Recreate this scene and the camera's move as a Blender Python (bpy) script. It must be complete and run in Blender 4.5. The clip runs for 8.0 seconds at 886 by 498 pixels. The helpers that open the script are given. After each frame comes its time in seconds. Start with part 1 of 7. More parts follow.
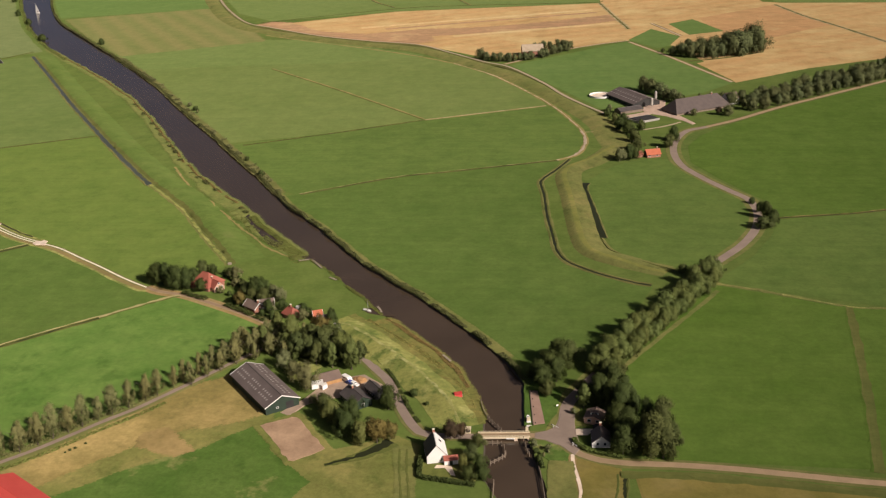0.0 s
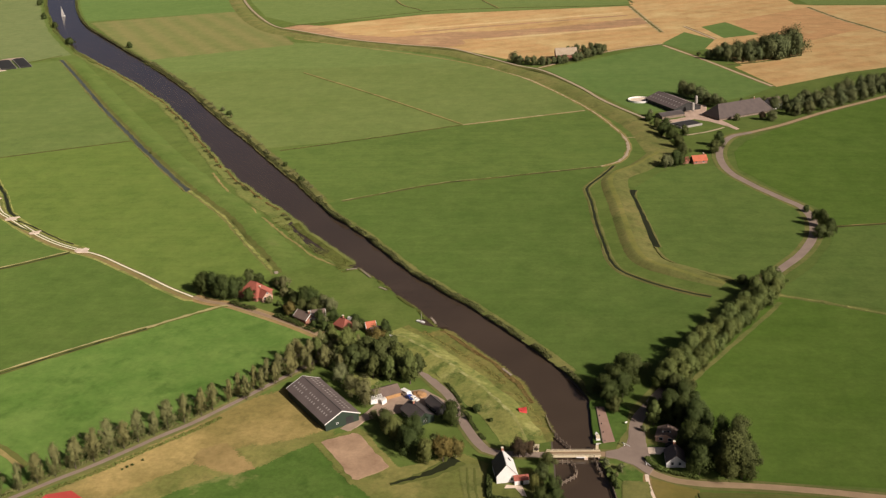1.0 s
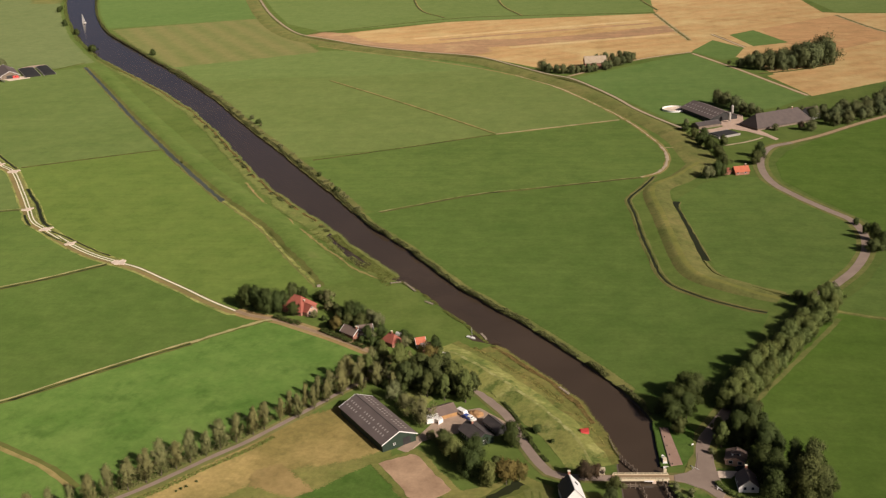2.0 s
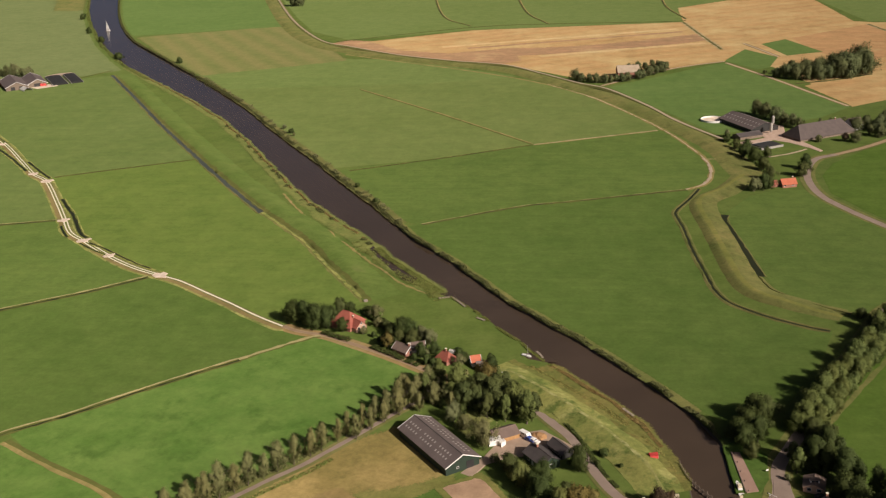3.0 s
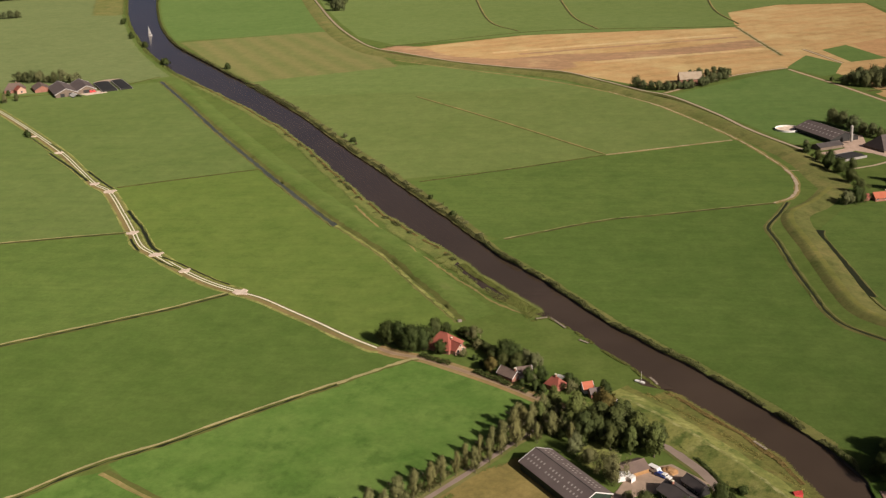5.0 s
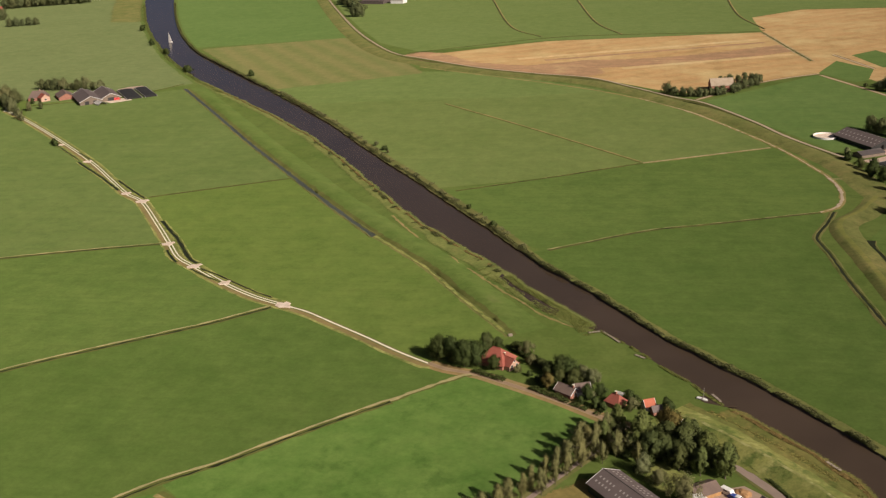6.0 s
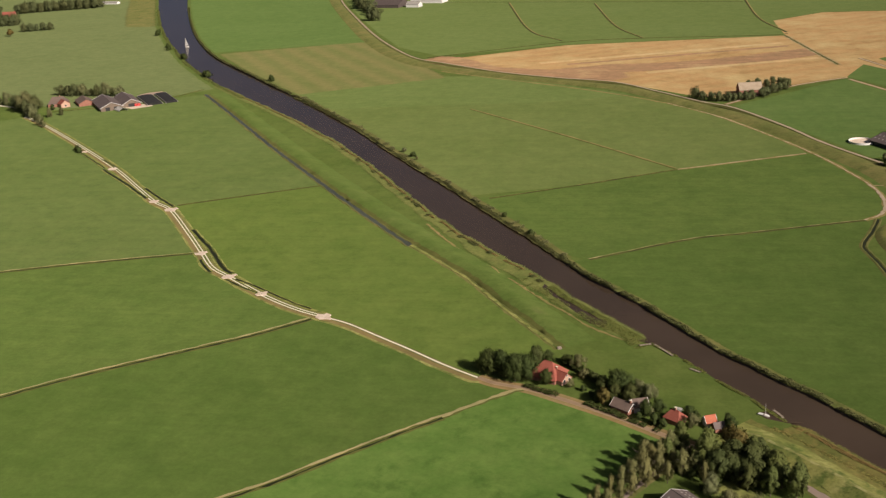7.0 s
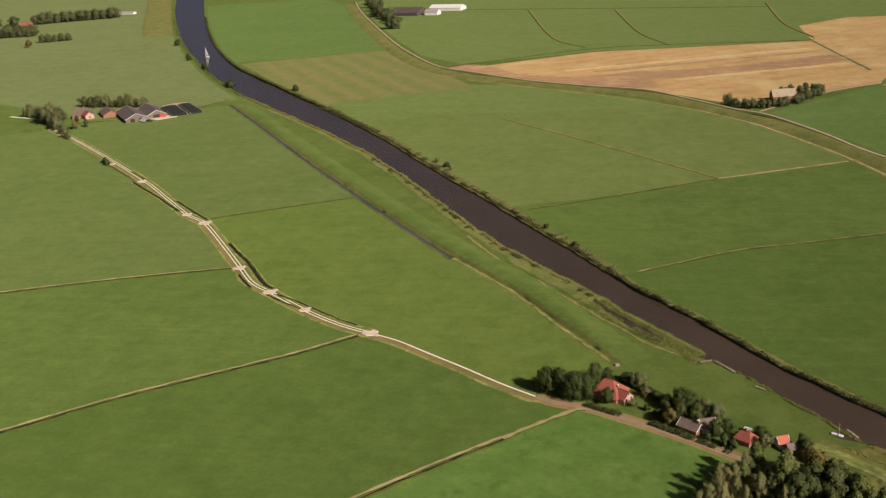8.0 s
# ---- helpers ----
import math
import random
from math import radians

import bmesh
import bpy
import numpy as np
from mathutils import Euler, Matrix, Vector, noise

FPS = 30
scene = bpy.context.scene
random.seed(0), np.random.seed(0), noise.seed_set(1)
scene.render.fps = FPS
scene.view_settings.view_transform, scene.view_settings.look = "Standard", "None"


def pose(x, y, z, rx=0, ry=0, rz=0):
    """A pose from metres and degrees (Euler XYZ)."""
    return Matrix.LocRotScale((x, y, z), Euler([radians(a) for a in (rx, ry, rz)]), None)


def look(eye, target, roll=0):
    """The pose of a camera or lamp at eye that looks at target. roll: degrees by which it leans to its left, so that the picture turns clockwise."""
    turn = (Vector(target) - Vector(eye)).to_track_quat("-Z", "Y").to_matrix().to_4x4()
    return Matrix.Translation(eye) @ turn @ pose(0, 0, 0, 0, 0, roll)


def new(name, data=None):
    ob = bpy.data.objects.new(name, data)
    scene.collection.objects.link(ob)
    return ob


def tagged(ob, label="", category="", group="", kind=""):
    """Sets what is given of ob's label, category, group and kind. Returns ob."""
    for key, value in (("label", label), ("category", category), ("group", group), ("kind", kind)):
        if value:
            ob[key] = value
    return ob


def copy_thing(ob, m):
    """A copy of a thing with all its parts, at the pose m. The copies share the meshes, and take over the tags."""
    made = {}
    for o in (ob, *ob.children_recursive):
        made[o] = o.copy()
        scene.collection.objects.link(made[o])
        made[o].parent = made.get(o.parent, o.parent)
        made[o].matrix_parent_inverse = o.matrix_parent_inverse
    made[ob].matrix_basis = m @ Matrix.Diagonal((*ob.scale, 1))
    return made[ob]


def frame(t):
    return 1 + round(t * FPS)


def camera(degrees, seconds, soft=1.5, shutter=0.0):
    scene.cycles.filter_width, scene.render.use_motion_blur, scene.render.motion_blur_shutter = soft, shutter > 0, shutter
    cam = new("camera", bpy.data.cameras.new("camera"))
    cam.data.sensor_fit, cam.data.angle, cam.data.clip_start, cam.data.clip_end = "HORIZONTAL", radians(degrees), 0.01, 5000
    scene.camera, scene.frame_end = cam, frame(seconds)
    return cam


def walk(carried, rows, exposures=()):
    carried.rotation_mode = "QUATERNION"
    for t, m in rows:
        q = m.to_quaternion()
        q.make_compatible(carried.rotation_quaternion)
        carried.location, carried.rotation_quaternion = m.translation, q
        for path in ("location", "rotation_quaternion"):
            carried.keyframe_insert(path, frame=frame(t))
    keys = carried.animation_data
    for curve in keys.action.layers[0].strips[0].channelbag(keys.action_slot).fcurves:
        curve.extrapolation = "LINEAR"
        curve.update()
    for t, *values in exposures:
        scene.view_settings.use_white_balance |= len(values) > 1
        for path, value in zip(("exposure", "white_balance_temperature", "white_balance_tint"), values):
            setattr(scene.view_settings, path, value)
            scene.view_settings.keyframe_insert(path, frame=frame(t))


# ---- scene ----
# The camera and its flight.
cam = camera(45.47, 8.0, 1.28)
PATH = [
    (0, (-14.46, 67.90, 192.93), (-28.605, 160.236, 157.248), -2.42),
    (0.5, (-23.88, 72.09, 192.98), (-38.729, 164.345, 157.359), -2.58),
    (1, (-34.58, 76.54, 193.06), (-49.899, 168.781, 157.599), -2.56),
    (1.5, (-44.29, 80.28, 193.28), (-59.931, 172.561, 158.062), -2.55),
    (3, (-74.47, 92.38, 193.93), (-91.525, 184.773, 159.693), -2.53),
    (3.5, (-84.01, 96.09, 194.27), (-101.470, 188.464, 160.181), -2.51),
    (4, (-94.53, 99.98, 194.60), (-112.341, 192.309, 160.556), -2.53),
    (4.5, (-104.04, 103.59, 194.81), (-122.259, 195.835, 160.766), -2.58),
    (6, (-134.61, 113.66, 196.21), (-153.976, 205.869, 162.715), -2.89),
    (6.5, (-144.51, 117.48, 196.51), (-164.059, 209.716, 163.183), -2.94),
    (7, (-154.90, 120.77, 197.17), (-174.702, 212.985, 163.938), -3.10),
    (7.5, (-164.80, 125.01, 197.24), (-185.006, 217.210, 164.209), -3.34),
    (8, (-176.24, 128.99, 197.72), (-196.815, 221.266, 165.133), -3.60),
]
walk(cam, [(t, look(eye, target, roll)) for t, eye, target, roll in PATH], [(0, 0.05), (2, 0.02), (4.5, -0.02), (8, -0.07)])

# Daylight: a fairly low, slightly warm sun from the right, and a clear sky.
SUN_AZIMUTH, SUN_HEIGHT = -36.0, 32.0
sky_world = bpy.data.worlds.new("sky")
sky_world.use_nodes = True
scene.world = sky_world
sky_nodes = sky_world.node_tree.nodes
sky_tex = sky_nodes.new("ShaderNodeTexSky")
sky_tex.sky_type = "NISHITA"
sky_tex.sun_disc = False
sky_tex.sun_elevation = radians(SUN_HEIGHT)
sky_tex.sun_rotation = radians(90 - SUN_AZIMUTH)
sky_tex.dust_density = 3.2
sky_tex.air_density = 0.25
sky_world.node_tree.links.new(sky_tex.outputs[0], sky_nodes["Background"].inputs[0])
sky_nodes["Background"].inputs[1].default_value = 0.05

sun_data = bpy.data.lights.new("sun", "SUN")
sun_data.energy, sun_data.angle, sun_data.color = 5.0, radians(0.53), (1.0, 0.870, 0.76)
sun = new("sun", sun_data)
sun_way = Vector((math.cos(radians(SUN_AZIMUTH)) * math.cos(radians(SUN_HEIGHT)),
                  math.sin(radians(SUN_AZIMUTH)) * math.cos(radians(SUN_HEIGHT)), math.sin(radians(SUN_HEIGHT))))
sun.matrix_world = look((0, 0, 600), Vector((0, 0, 600)) - sun_way)


# ---- materials ----
def node_material(name):
    m = bpy.data.materials.new(name)
    m.use_nodes = True
    return m, m.node_tree.nodes, m.node_tree.links, m.node_tree.nodes["Principled BSDF"]


def place_noise(nodes, links, scale, detail=4.0, stretch=(1, 1, 1), turn=0.0, rough=0.55):
    """Noise laid out in the metres of the place."""
    geo = nodes.new("ShaderNodeNewGeometry")
    mapping = nodes.new("ShaderNodeMapping")
    mapping.inputs["Rotation"].default_value = (0, 0, radians(turn))
    mapping.inputs["Scale"].default_value = stretch
    tex = nodes.new("ShaderNodeTexNoise")
    tex.inputs["Scale"].default_value = scale
    tex.inputs["Detail"].default_value = detail
    tex.inputs["Roughness"].default_value = rough
    links.new(geo.outputs["Position"], mapping.inputs["Vector"])
    links.new(mapping.outputs[0], tex.inputs["Vector"])
    return tex.outputs["Fac"]


def spread(nodes, links, value, low, high):
    r = nodes.new("ShaderNodeMapRange")
    r.inputs["From Min"].default_value, r.inputs["From Max"].default_value = low, high
    links.new(value, r.inputs["Value"])
    return r.outputs[0]


def blend(nodes, links, fac, a, b, mode="MIX"):
    mix = nodes.new("ShaderNodeMix")
    mix.data_type, mix.blend_type = "RGBA", mode
    for socket, v in ((mix.inputs[0], fac), (mix.inputs[6], a), (mix.inputs[7], b)):
        if isinstance(v, (int, float)):
            socket.default_value = v
        elif isinstance(v, tuple):
            socket.default_value = (*v, 1)
        else:
            links.new(v, socket)
    return mix.outputs[2]


def bump(nodes, links, shader, height, strength, distance):
    b = nodes.new("ShaderNodeBump")
    b.inputs["Strength"].default_value, b.inputs["Distance"].default_value = strength, distance
    links.new(height, b.inputs["Height"])
    links.new(b.outputs[0], shader.inputs["Normal"])


def thin_out(n, l, s):
    """Growth that thins out in tufts towards the edge of its patch, where the mesh carries a thinning value."""
    edge = n.new("ShaderNodeAttribute")
    edge.attribute_name = "thinning"
    fade, drift, cover = (n.new("ShaderNodeMath") for _ in range(3))
    fade.operation = drift.operation = "MULTIPLY_ADD"
    cover.operation = "GREATER_THAN"
    fade.inputs[1].default_value, fade.inputs[2].default_value = -1.5, 1.0
    l.new(edge.outputs["Fac"], fade.inputs[0])
    drift.inputs[1].default_value = 0.5
    l.new(spread(n, l, place_noise(n, l, 0.12, 5.0), 0.25, 0.75), drift.inputs[0])
    l.new(fade.outputs[0], drift.inputs[2])
    l.new(drift.outputs[0], cover.inputs[0])
    l.new(spread(n, l, place_noise(n, l, 1.1, 6.0, rough=0.75), 0.3, 0.7), cover.inputs[1])
    mix, clear = n.new("ShaderNodeMixShader"), n.new("ShaderNodeBsdfTransparent")
    l.new(cover.outputs[0], mix.inputs[0])
    l.new(clear.outputs[0], mix.inputs[1])
    l.new(s.outputs[0], mix.inputs[2])
    l.new(mix.outputs[0], n["Material Output"].inputs["Surface"])


def grass(name, base, other, dry=(0.26, 0.22, 0.09), patches=0.25, streak=None, stripe=None, turn=0.0, dryness=0.0, clump=0.035, tufts=0.0, tuft_scale=0.045, grain_depth=0.26, soft=True):
    """Meadow: two greens mottled at two scales, dry patches, and streaks or mown bands along one direction."""
    m, n, l, s = node_material(name)
    big = spread(n, l, place_noise(n, l, 0.009, 4.0, rough=0.6), 0.36, 0.64)
    mid = spread(n, l, place_noise(n, l, 0.05, 5.0, rough=0.65), 0.34, 0.66)
    fine = spread(n, l, place_noise(n, l, 0.45, 6.0, rough=0.75), 0.28, 0.72)
    col = blend(n, l, big, base, other)
    lift = tuple(min(1, c * k + 0.004) for c, k in zip(other, (1.32, 1.18, 1.2)))
    half = n.new("ShaderNodeMath")
    half.operation = "MULTIPLY"
    half.inputs[1].default_value = patches * 2
    l.new(mid, half.inputs[0])
    col = blend(n, l, half.outputs[0], col, lift)
    if streak:
        st = spread(n, l, place_noise(n, l, 0.25, 2.0, (0.04, 1, 1), turn), 0.35, 0.7)
        k = n.new("ShaderNodeMath")
        k.operation = "MULTIPLY"
        k.inputs[1].default_value = streak
        l.new(st, k.inputs[0])
        col = blend(n, l, k.outputs[0], col, tuple(c * 0.8 for c in base))
    if stripe:
        geo = n.new("ShaderNodeNewGeometry")
        mp = n.new("ShaderNodeMapping")
        mp.inputs["Rotation"].default_value = (0, 0, radians(turn))
        wave = n.new("ShaderNodeTexWave")
        wave.inputs["Scale"].default_value = stripe[0]
        wave.inputs["Distortion"].default_value = 1.2
        wave.inputs["Detail"].default_value = 2.0
        wave.inputs["Detail Scale"].default_value = 0.02
        l.new(geo.outputs["Position"], mp.inputs["Vector"])
        l.new(mp.outputs[0], wave.inputs["Vector"])
        k = n.new("ShaderNodeMath")
        k.operation = "MULTIPLY"
        k.inputs[1].default_value = stripe[1]
        l.new(wave.outputs["Fac"], k.inputs[0])
        col = blend(n, l, k.outputs[0], col, dry)
    if dryness:
        dn = spread(n, l, place_noise(n, l, clump, 6.0, rough=0.65), 0.62 - dryness, 0.78 - dryness * 0.6)
        col = blend(n, l, dn, col, dry)
    if tufts:
        tn = spread(n, l, place_noise(n, l, tuft_scale, 6.0, (1, 0.8, 1), 20, 0.62), 0.53, 0.66)
        k = n.new("ShaderNodeMath")
        k.operation = "MULTIPLY"
        k.inputs[1].default_value = tufts
        l.new(tn, k.inputs[0])
        col = blend(n, l, k.outputs[0], col, tuple(c * f for c, f in zip(base, (0.55, 0.66, 0.6))))
    grain = n.new("ShaderNodeMath")
    grain.operation = "MULTIPLY_ADD"
    grain.inputs[1].default_value, grain.inputs[2].default_value = grain_depth, 0.925 - grain_depth / 2
    l.new(fine, grain.inputs[0])
    blot = n.new("ShaderNodeMath")
    blot.operation = "MULTIPLY_ADD"
    blot.inputs[1].default_value = 0.15
    l.new(spread(n, l, place_noise(n, l, 0.13, 3.0, rough=0.5), 0.3, 0.7), blot.inputs[0])
    l.new(grain.outputs[0], blot.inputs[2])
    comb = n.new("ShaderNodeCombineColor")
    for i in range(3):
        l.new(blot.outputs[0], comb.inputs[i])
    col = blend(n, l, 1.0, col, comb.outputs[0], "MULTIPLY")
    l.new(col, s.inputs["Base Color"])
    s.inputs["Roughness"].default_value = 0.95
    s.inputs["Specular IOR Level"].default_value = 0.1
    s.inputs["Diffuse Roughness"].default_value = 1.0
    bump(n, l, s, place_noise(n, l, 0.8, 6.0, rough=0.7), 0.2, 0.35)
    if soft:
        thin_out(n, l, s)
    return m


def matter(name, base, other, scale=0.5, rough=0.85, metal=0.0, fine=6.0, relief=0.3, depth=0.03, stretch=(1, 1, 1), turn=0.0):
    """A plain weathered surface: two tones mottled at two scales, with fine relief."""
    m, n, l, s = node_material(name)
    a = spread(n, l, place_noise(n, l, scale, 5.0, stretch, turn), 0.3, 0.7)
    b = spread(n, l, place_noise(n, l, fine, 4.0, stretch, turn), 0.2, 0.8)
    col = blend(n, l, a, base, other)
    info = n.new("ShaderNodeObjectInfo")
    k = n.new("ShaderNodeMath")
    k.operation = "MULTIPLY_ADD"
    k.inputs[1].default_value, k.inputs[2].default_value = 0.25, 0.85
    l.new(b, k.inputs[0])
    k2 = n.new("ShaderNodeMath")
    k2.operation = "MULTIPLY_ADD"
    k2.inputs[1].default_value = 0.08
    l.new(info.outputs["Random"], k2.inputs[0])
    l.new(k.outputs[0], k2.inputs[2])
    comb = n.new("ShaderNodeCombineColor")
    for i in range(3):
        l.new(k2.outputs[0], comb.inputs[i])
    col = blend(n, l, 1.0, col, comb.outputs[0], "MULTIPLY")
    l.new(col, s.inputs["Base Color"])
    s.inputs["Roughness"].default_value, s.inputs["Metallic"].default_value = rough, metal
    if relief:
        bump(n, l, s, b, relief, depth)
    return m


def leaves(name, dark, light, dry=None):
    """Foliage: each tree a little different, each clump of leaves too."""
    m, n, l, s = node_material(name)
    info, geo = n.new("ShaderNodeObjectInfo"), n.new("ShaderNodeNewGeometry")
    col = blend(n, l, geo.outputs["Random Per Island"], dark, light)
    col = blend(n, l, spread(n, l, place_noise(n, l, 0.35, 3.0), 0.35, 0.65), col, tuple(c * 1.25 for c in light))
    other = tuple(c * k for c, k in zip(light, (1.15, 0.95, 0.8)))
    k = n.new("ShaderNodeMath")
    k.operation = "MULTIPLY"
    k.inputs[1].default_value = 0.6
    l.new(info.outputs["Random"], k.inputs[0])
    col = blend(n, l, k.outputs[0], col, other)
    if dry:
        d = spread(n, l, place_noise(n, l, 0.5, 3.0), 0.5, 0.75)
        col = blend(n, l, d, col, dry)
    l.new(col, s.inputs["Base Color"])
    s.inputs["Roughness"].default_value = 0.75
    s.inputs["Specular IOR Level"].default_value = 0.2
    trans = n.new("ShaderNodeBsdfTranslucent")
    l.new(col, trans.inputs["Color"])
    mix = n.new("ShaderNodeMixShader")
    mix.inputs[0].default_value = 0.05
    l.new(s.outputs[0], mix.inputs[1])
    l.new(trans.outputs[0], mix.inputs[2])
    l.new(mix.outputs[0], n["Material Output"].inputs["Surface"])
    return m


def water(name, deep, rough):
    m, n, l, s = node_material(name)
    a = spread(n, l, place_noise(n, l, 0.02, 3.0), 0.35, 0.65)
    l.new(blend(n, l, a, deep, tuple(c * 1.25 for c in deep)), s.inputs["Base Color"])
    s.inputs["Roughness"].default_value = rough
    s.inputs["IOR"].default_value = 1.33
    s.inputs["Specular IOR Level"].default_value = 0.95
    bump(n, l, s, place_noise(n, l, 1.6, 4.0, (1, 0.6, 1), 30), 0.25, 0.06)
    return m


M = {}
M["ground"] = grass("meadow_grass", (0.067, 0.100, 0.020), (0.079, 0.113, 0.026), patches=0.3, tufts=0.3, soft=False)
M["field_mid"] = grass("pasture", (0.070, 0.110, 0.024), (0.082, 0.125, 0.028), streak=0.25, turn=35, tufts=0.2)
M["field_dykeside"] = grass("dykeside_pasture", (0.080, 0.121, 0.024), (0.094, 0.136, 0.029), streak=0.25, turn=35, tufts=0.2)
M["field_deep"] = grass("deep_pasture", (0.061, 0.100, 0.020), (0.070, 0.112, 0.024), streak=0.2, turn=-20, tufts=0.2)
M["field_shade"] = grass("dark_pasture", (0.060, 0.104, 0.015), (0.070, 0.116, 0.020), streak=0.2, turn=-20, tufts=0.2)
M["field_bright"] = grass("young_grass", (0.061, 0.118, 0.021), (0.076, 0.136, 0.028), patches=0.5, tufts=0.5, tuft_scale=0.07)
# the next three pastures have the haze of distance mixed into their colours
M["field_haze"] = grass("hazy_pasture", (0.102, 0.133, 0.048), (0.116, 0.146, 0.055), streak=0.12, turn=10)
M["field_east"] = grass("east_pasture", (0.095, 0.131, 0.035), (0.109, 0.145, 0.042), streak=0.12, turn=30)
M["field_far"] = grass("hazy_far_pasture", (0.099, 0.141, 0.038), (0.110, 0.152, 0.045), streak=0.12, turn=25)
M["field_lush"] = grass("lush_pasture", (0.078, 0.130, 0.032), (0.090, 0.142, 0.038), streak=0.2, turn=60)
M["field_striped"] = grass("mown_grass", (0.112, 0.132, 0.040), (0.124, 0.138, 0.046), (0.178, 0.158, 0.062), stripe=(0.0108, 0.6), turn=-33)
M["field_north"] = grass("north_pasture", (0.082, 0.119, 0.031), (0.093, 0.130, 0.037), streak=0.25, turn=50)
M["paddock"] = grass("paddock_grass", (0.047, 0.090, 0.014), (0.056, 0.100, 0.019), patches=0.4, dryness=0.03, tufts=0.45, tuft_scale=0.12, grain_depth=0.45)
M["field_dry"] = grass("dry_paddock", (0.117, 0.105, 0.034), (0.155, 0.129, 0.043), (0.299, 0.224, 0.088), patches=0.3, dryness=0.19, clump=0.022, tufts=0.25, tuft_scale=0.12, grain_depth=0.45)
M["bare_earth"] = grass("trodden_earth", (0.140, 0.114, 0.042), (0.172, 0.134, 0.052), (0.250, 0.185, 0.080), patches=0.5, dryness=0.14, clump=0.05, tufts=0.4, tuft_scale=0.07)
M["field_olive"] = grass("rough_pasture", (0.091, 0.108, 0.026), (0.113, 0.122, 0.034), (0.194, 0.172, 0.058), patches=0.4, dryness=0.14, tufts=0.45, tuft_scale=0.12, grain_depth=0.45)
M["field_yellow"] = grass("yellowing_grass", (0.105, 0.101, 0.024), (0.133, 0.115, 0.031), (0.182, 0.147, 0.055), patches=0.4, dryness=0.12)
M["wheat"] = grass("stubble", (0.276, 0.179, 0.075), (0.339, 0.226, 0.099), (0.427, 0.329, 0.155), patches=0.3, stripe=(0.0126, 0.25), turn=53, dryness=0.14, clump=0.016, tufts=0.0)
M["straw_pale"] = grass("short_stubble", (0.342, 0.257, 0.119), (0.399, 0.304, 0.147), (0.446, 0.351, 0.180), patches=0.4, dryness=0.12, clump=0.02)
M["stubble_dark"] = grass("ploughed_stubble", (0.234, 0.151, 0.082), (0.291, 0.191, 0.103), (0.393, 0.278, 0.142), patches=0.4, streak=0.4, turn=-35, dryness=0.08, clump=0.02)
M["stubble_orange"] = grass("orange_stubble", (0.275, 0.170, 0.078), (0.335, 0.212, 0.097), (0.385, 0.270, 0.130), patches=0.35, streak=0.3, turn=25, dryness=0.06, clump=0.02)
M["slope"] = grass("dyke_grass", (0.091, 0.110, 0.029), (0.111, 0.121, 0.037), (0.173, 0.151, 0.056), patches=0.5, dryness=0.10, tufts=0.45, tuft_scale=0.12, grain_depth=0.45)
M["slope_west"] = grass("river_dyke_grass", (0.070, 0.110, 0.022), (0.082, 0.122, 0.028), (0.115, 0.132, 0.042), patches=0.4, dryness=0.03, clump=0.05, streak=0.25, turn=55)
M["slope_ring"] = grass("ring_dyke_grass", (0.104, 0.120, 0.030), (0.135, 0.141, 0.038), (0.203, 0.179, 0.067), patches=0.4, dryness=0.06, clump=0.05)
M["slope_pale"] = grass("pale_dyke_grass", (0.099, 0.130, 0.031), (0.141, 0.161, 0.045), (0.275, 0.270, 0.096), patches=0.7, dryness=0.11, clump=0.11, tufts=0.8, tuft_scale=0.16, grain_depth=0.6)
M["crest"] = grass("yellow_crest_grass", (0.125, 0.150, 0.042), (0.165, 0.180, 0.060), (0.335, 0.325, 0.150), patches=0.6, dryness=0.10, clump=0.16, tufts=0.6, tuft_scale=0.22, grain_depth=0.6)
# grass for ditch and gutter sides, with their shade put into the colour
M["slope_shaded"] = grass("shaded_bank_grass", (0.070, 0.087, 0.022), (0.081, 0.091, 0.024), patches=0.3)
M["bank"] = grass("reed_bank", (0.082, 0.100, 0.025), (0.108, 0.114, 0.031), (0.165, 0.135, 0.044), patches=0.6, dryness=0.12, clump=0.12, tufts=0.5, tuft_scale=0.22, grain_depth=0.6)
M["verge"] = grass("dry_verge", (0.132, 0.104, 0.041), (0.175, 0.135, 0.056), (0.229, 0.176, 0.080), patches=0.5, dryness=0.12)
M["verge_brown"] = grass("brown_verge", (0.118, 0.100, 0.038), (0.145, 0.120, 0.048), (0.185, 0.150, 0.066), patches=0.5, dryness=0.06, clump=0.09)
M["ditch_bank"] = grass("dry_ditch_bank", (0.170, 0.167, 0.070), (0.233, 0.215, 0.101), (0.310, 0.275, 0.145), patches=0.5, dryness=0.10, clump=0.09)
M["thin_verge"] = grass("thin_dry_verge", (0.123, 0.128, 0.039), (0.170, 0.150, 0.055), (0.290, 0.207, 0.097), patches=0.5, dryness=0.10, clump=0.12)
M["pale_path"] = grass("worn_pale_path", (0.162, 0.146, 0.068), (0.230, 0.200, 0.106), (0.340, 0.285, 0.178), patches=0.6, dryness=0.14, clump=0.10)
# dyke grass darkened in its colour, as on slopes turned from the sun
M["slope_dark"] = grass("shaded_slope_grass", (0.066, 0.080, 0.020), (0.080, 0.090, 0.024), (0.105, 0.098, 0.034), patches=0.4, dryness=0.05, clump=0.05)
M["reed_bed"] = grass("reed_bed", (0.078, 0.108, 0.026), (0.105, 0.128, 0.035), (0.135, 0.137, 0.044), patches=0.6, dryness=0.10, clump=0.07, tufts=0.4, tuft_scale=0.14, grain_depth=0.55)
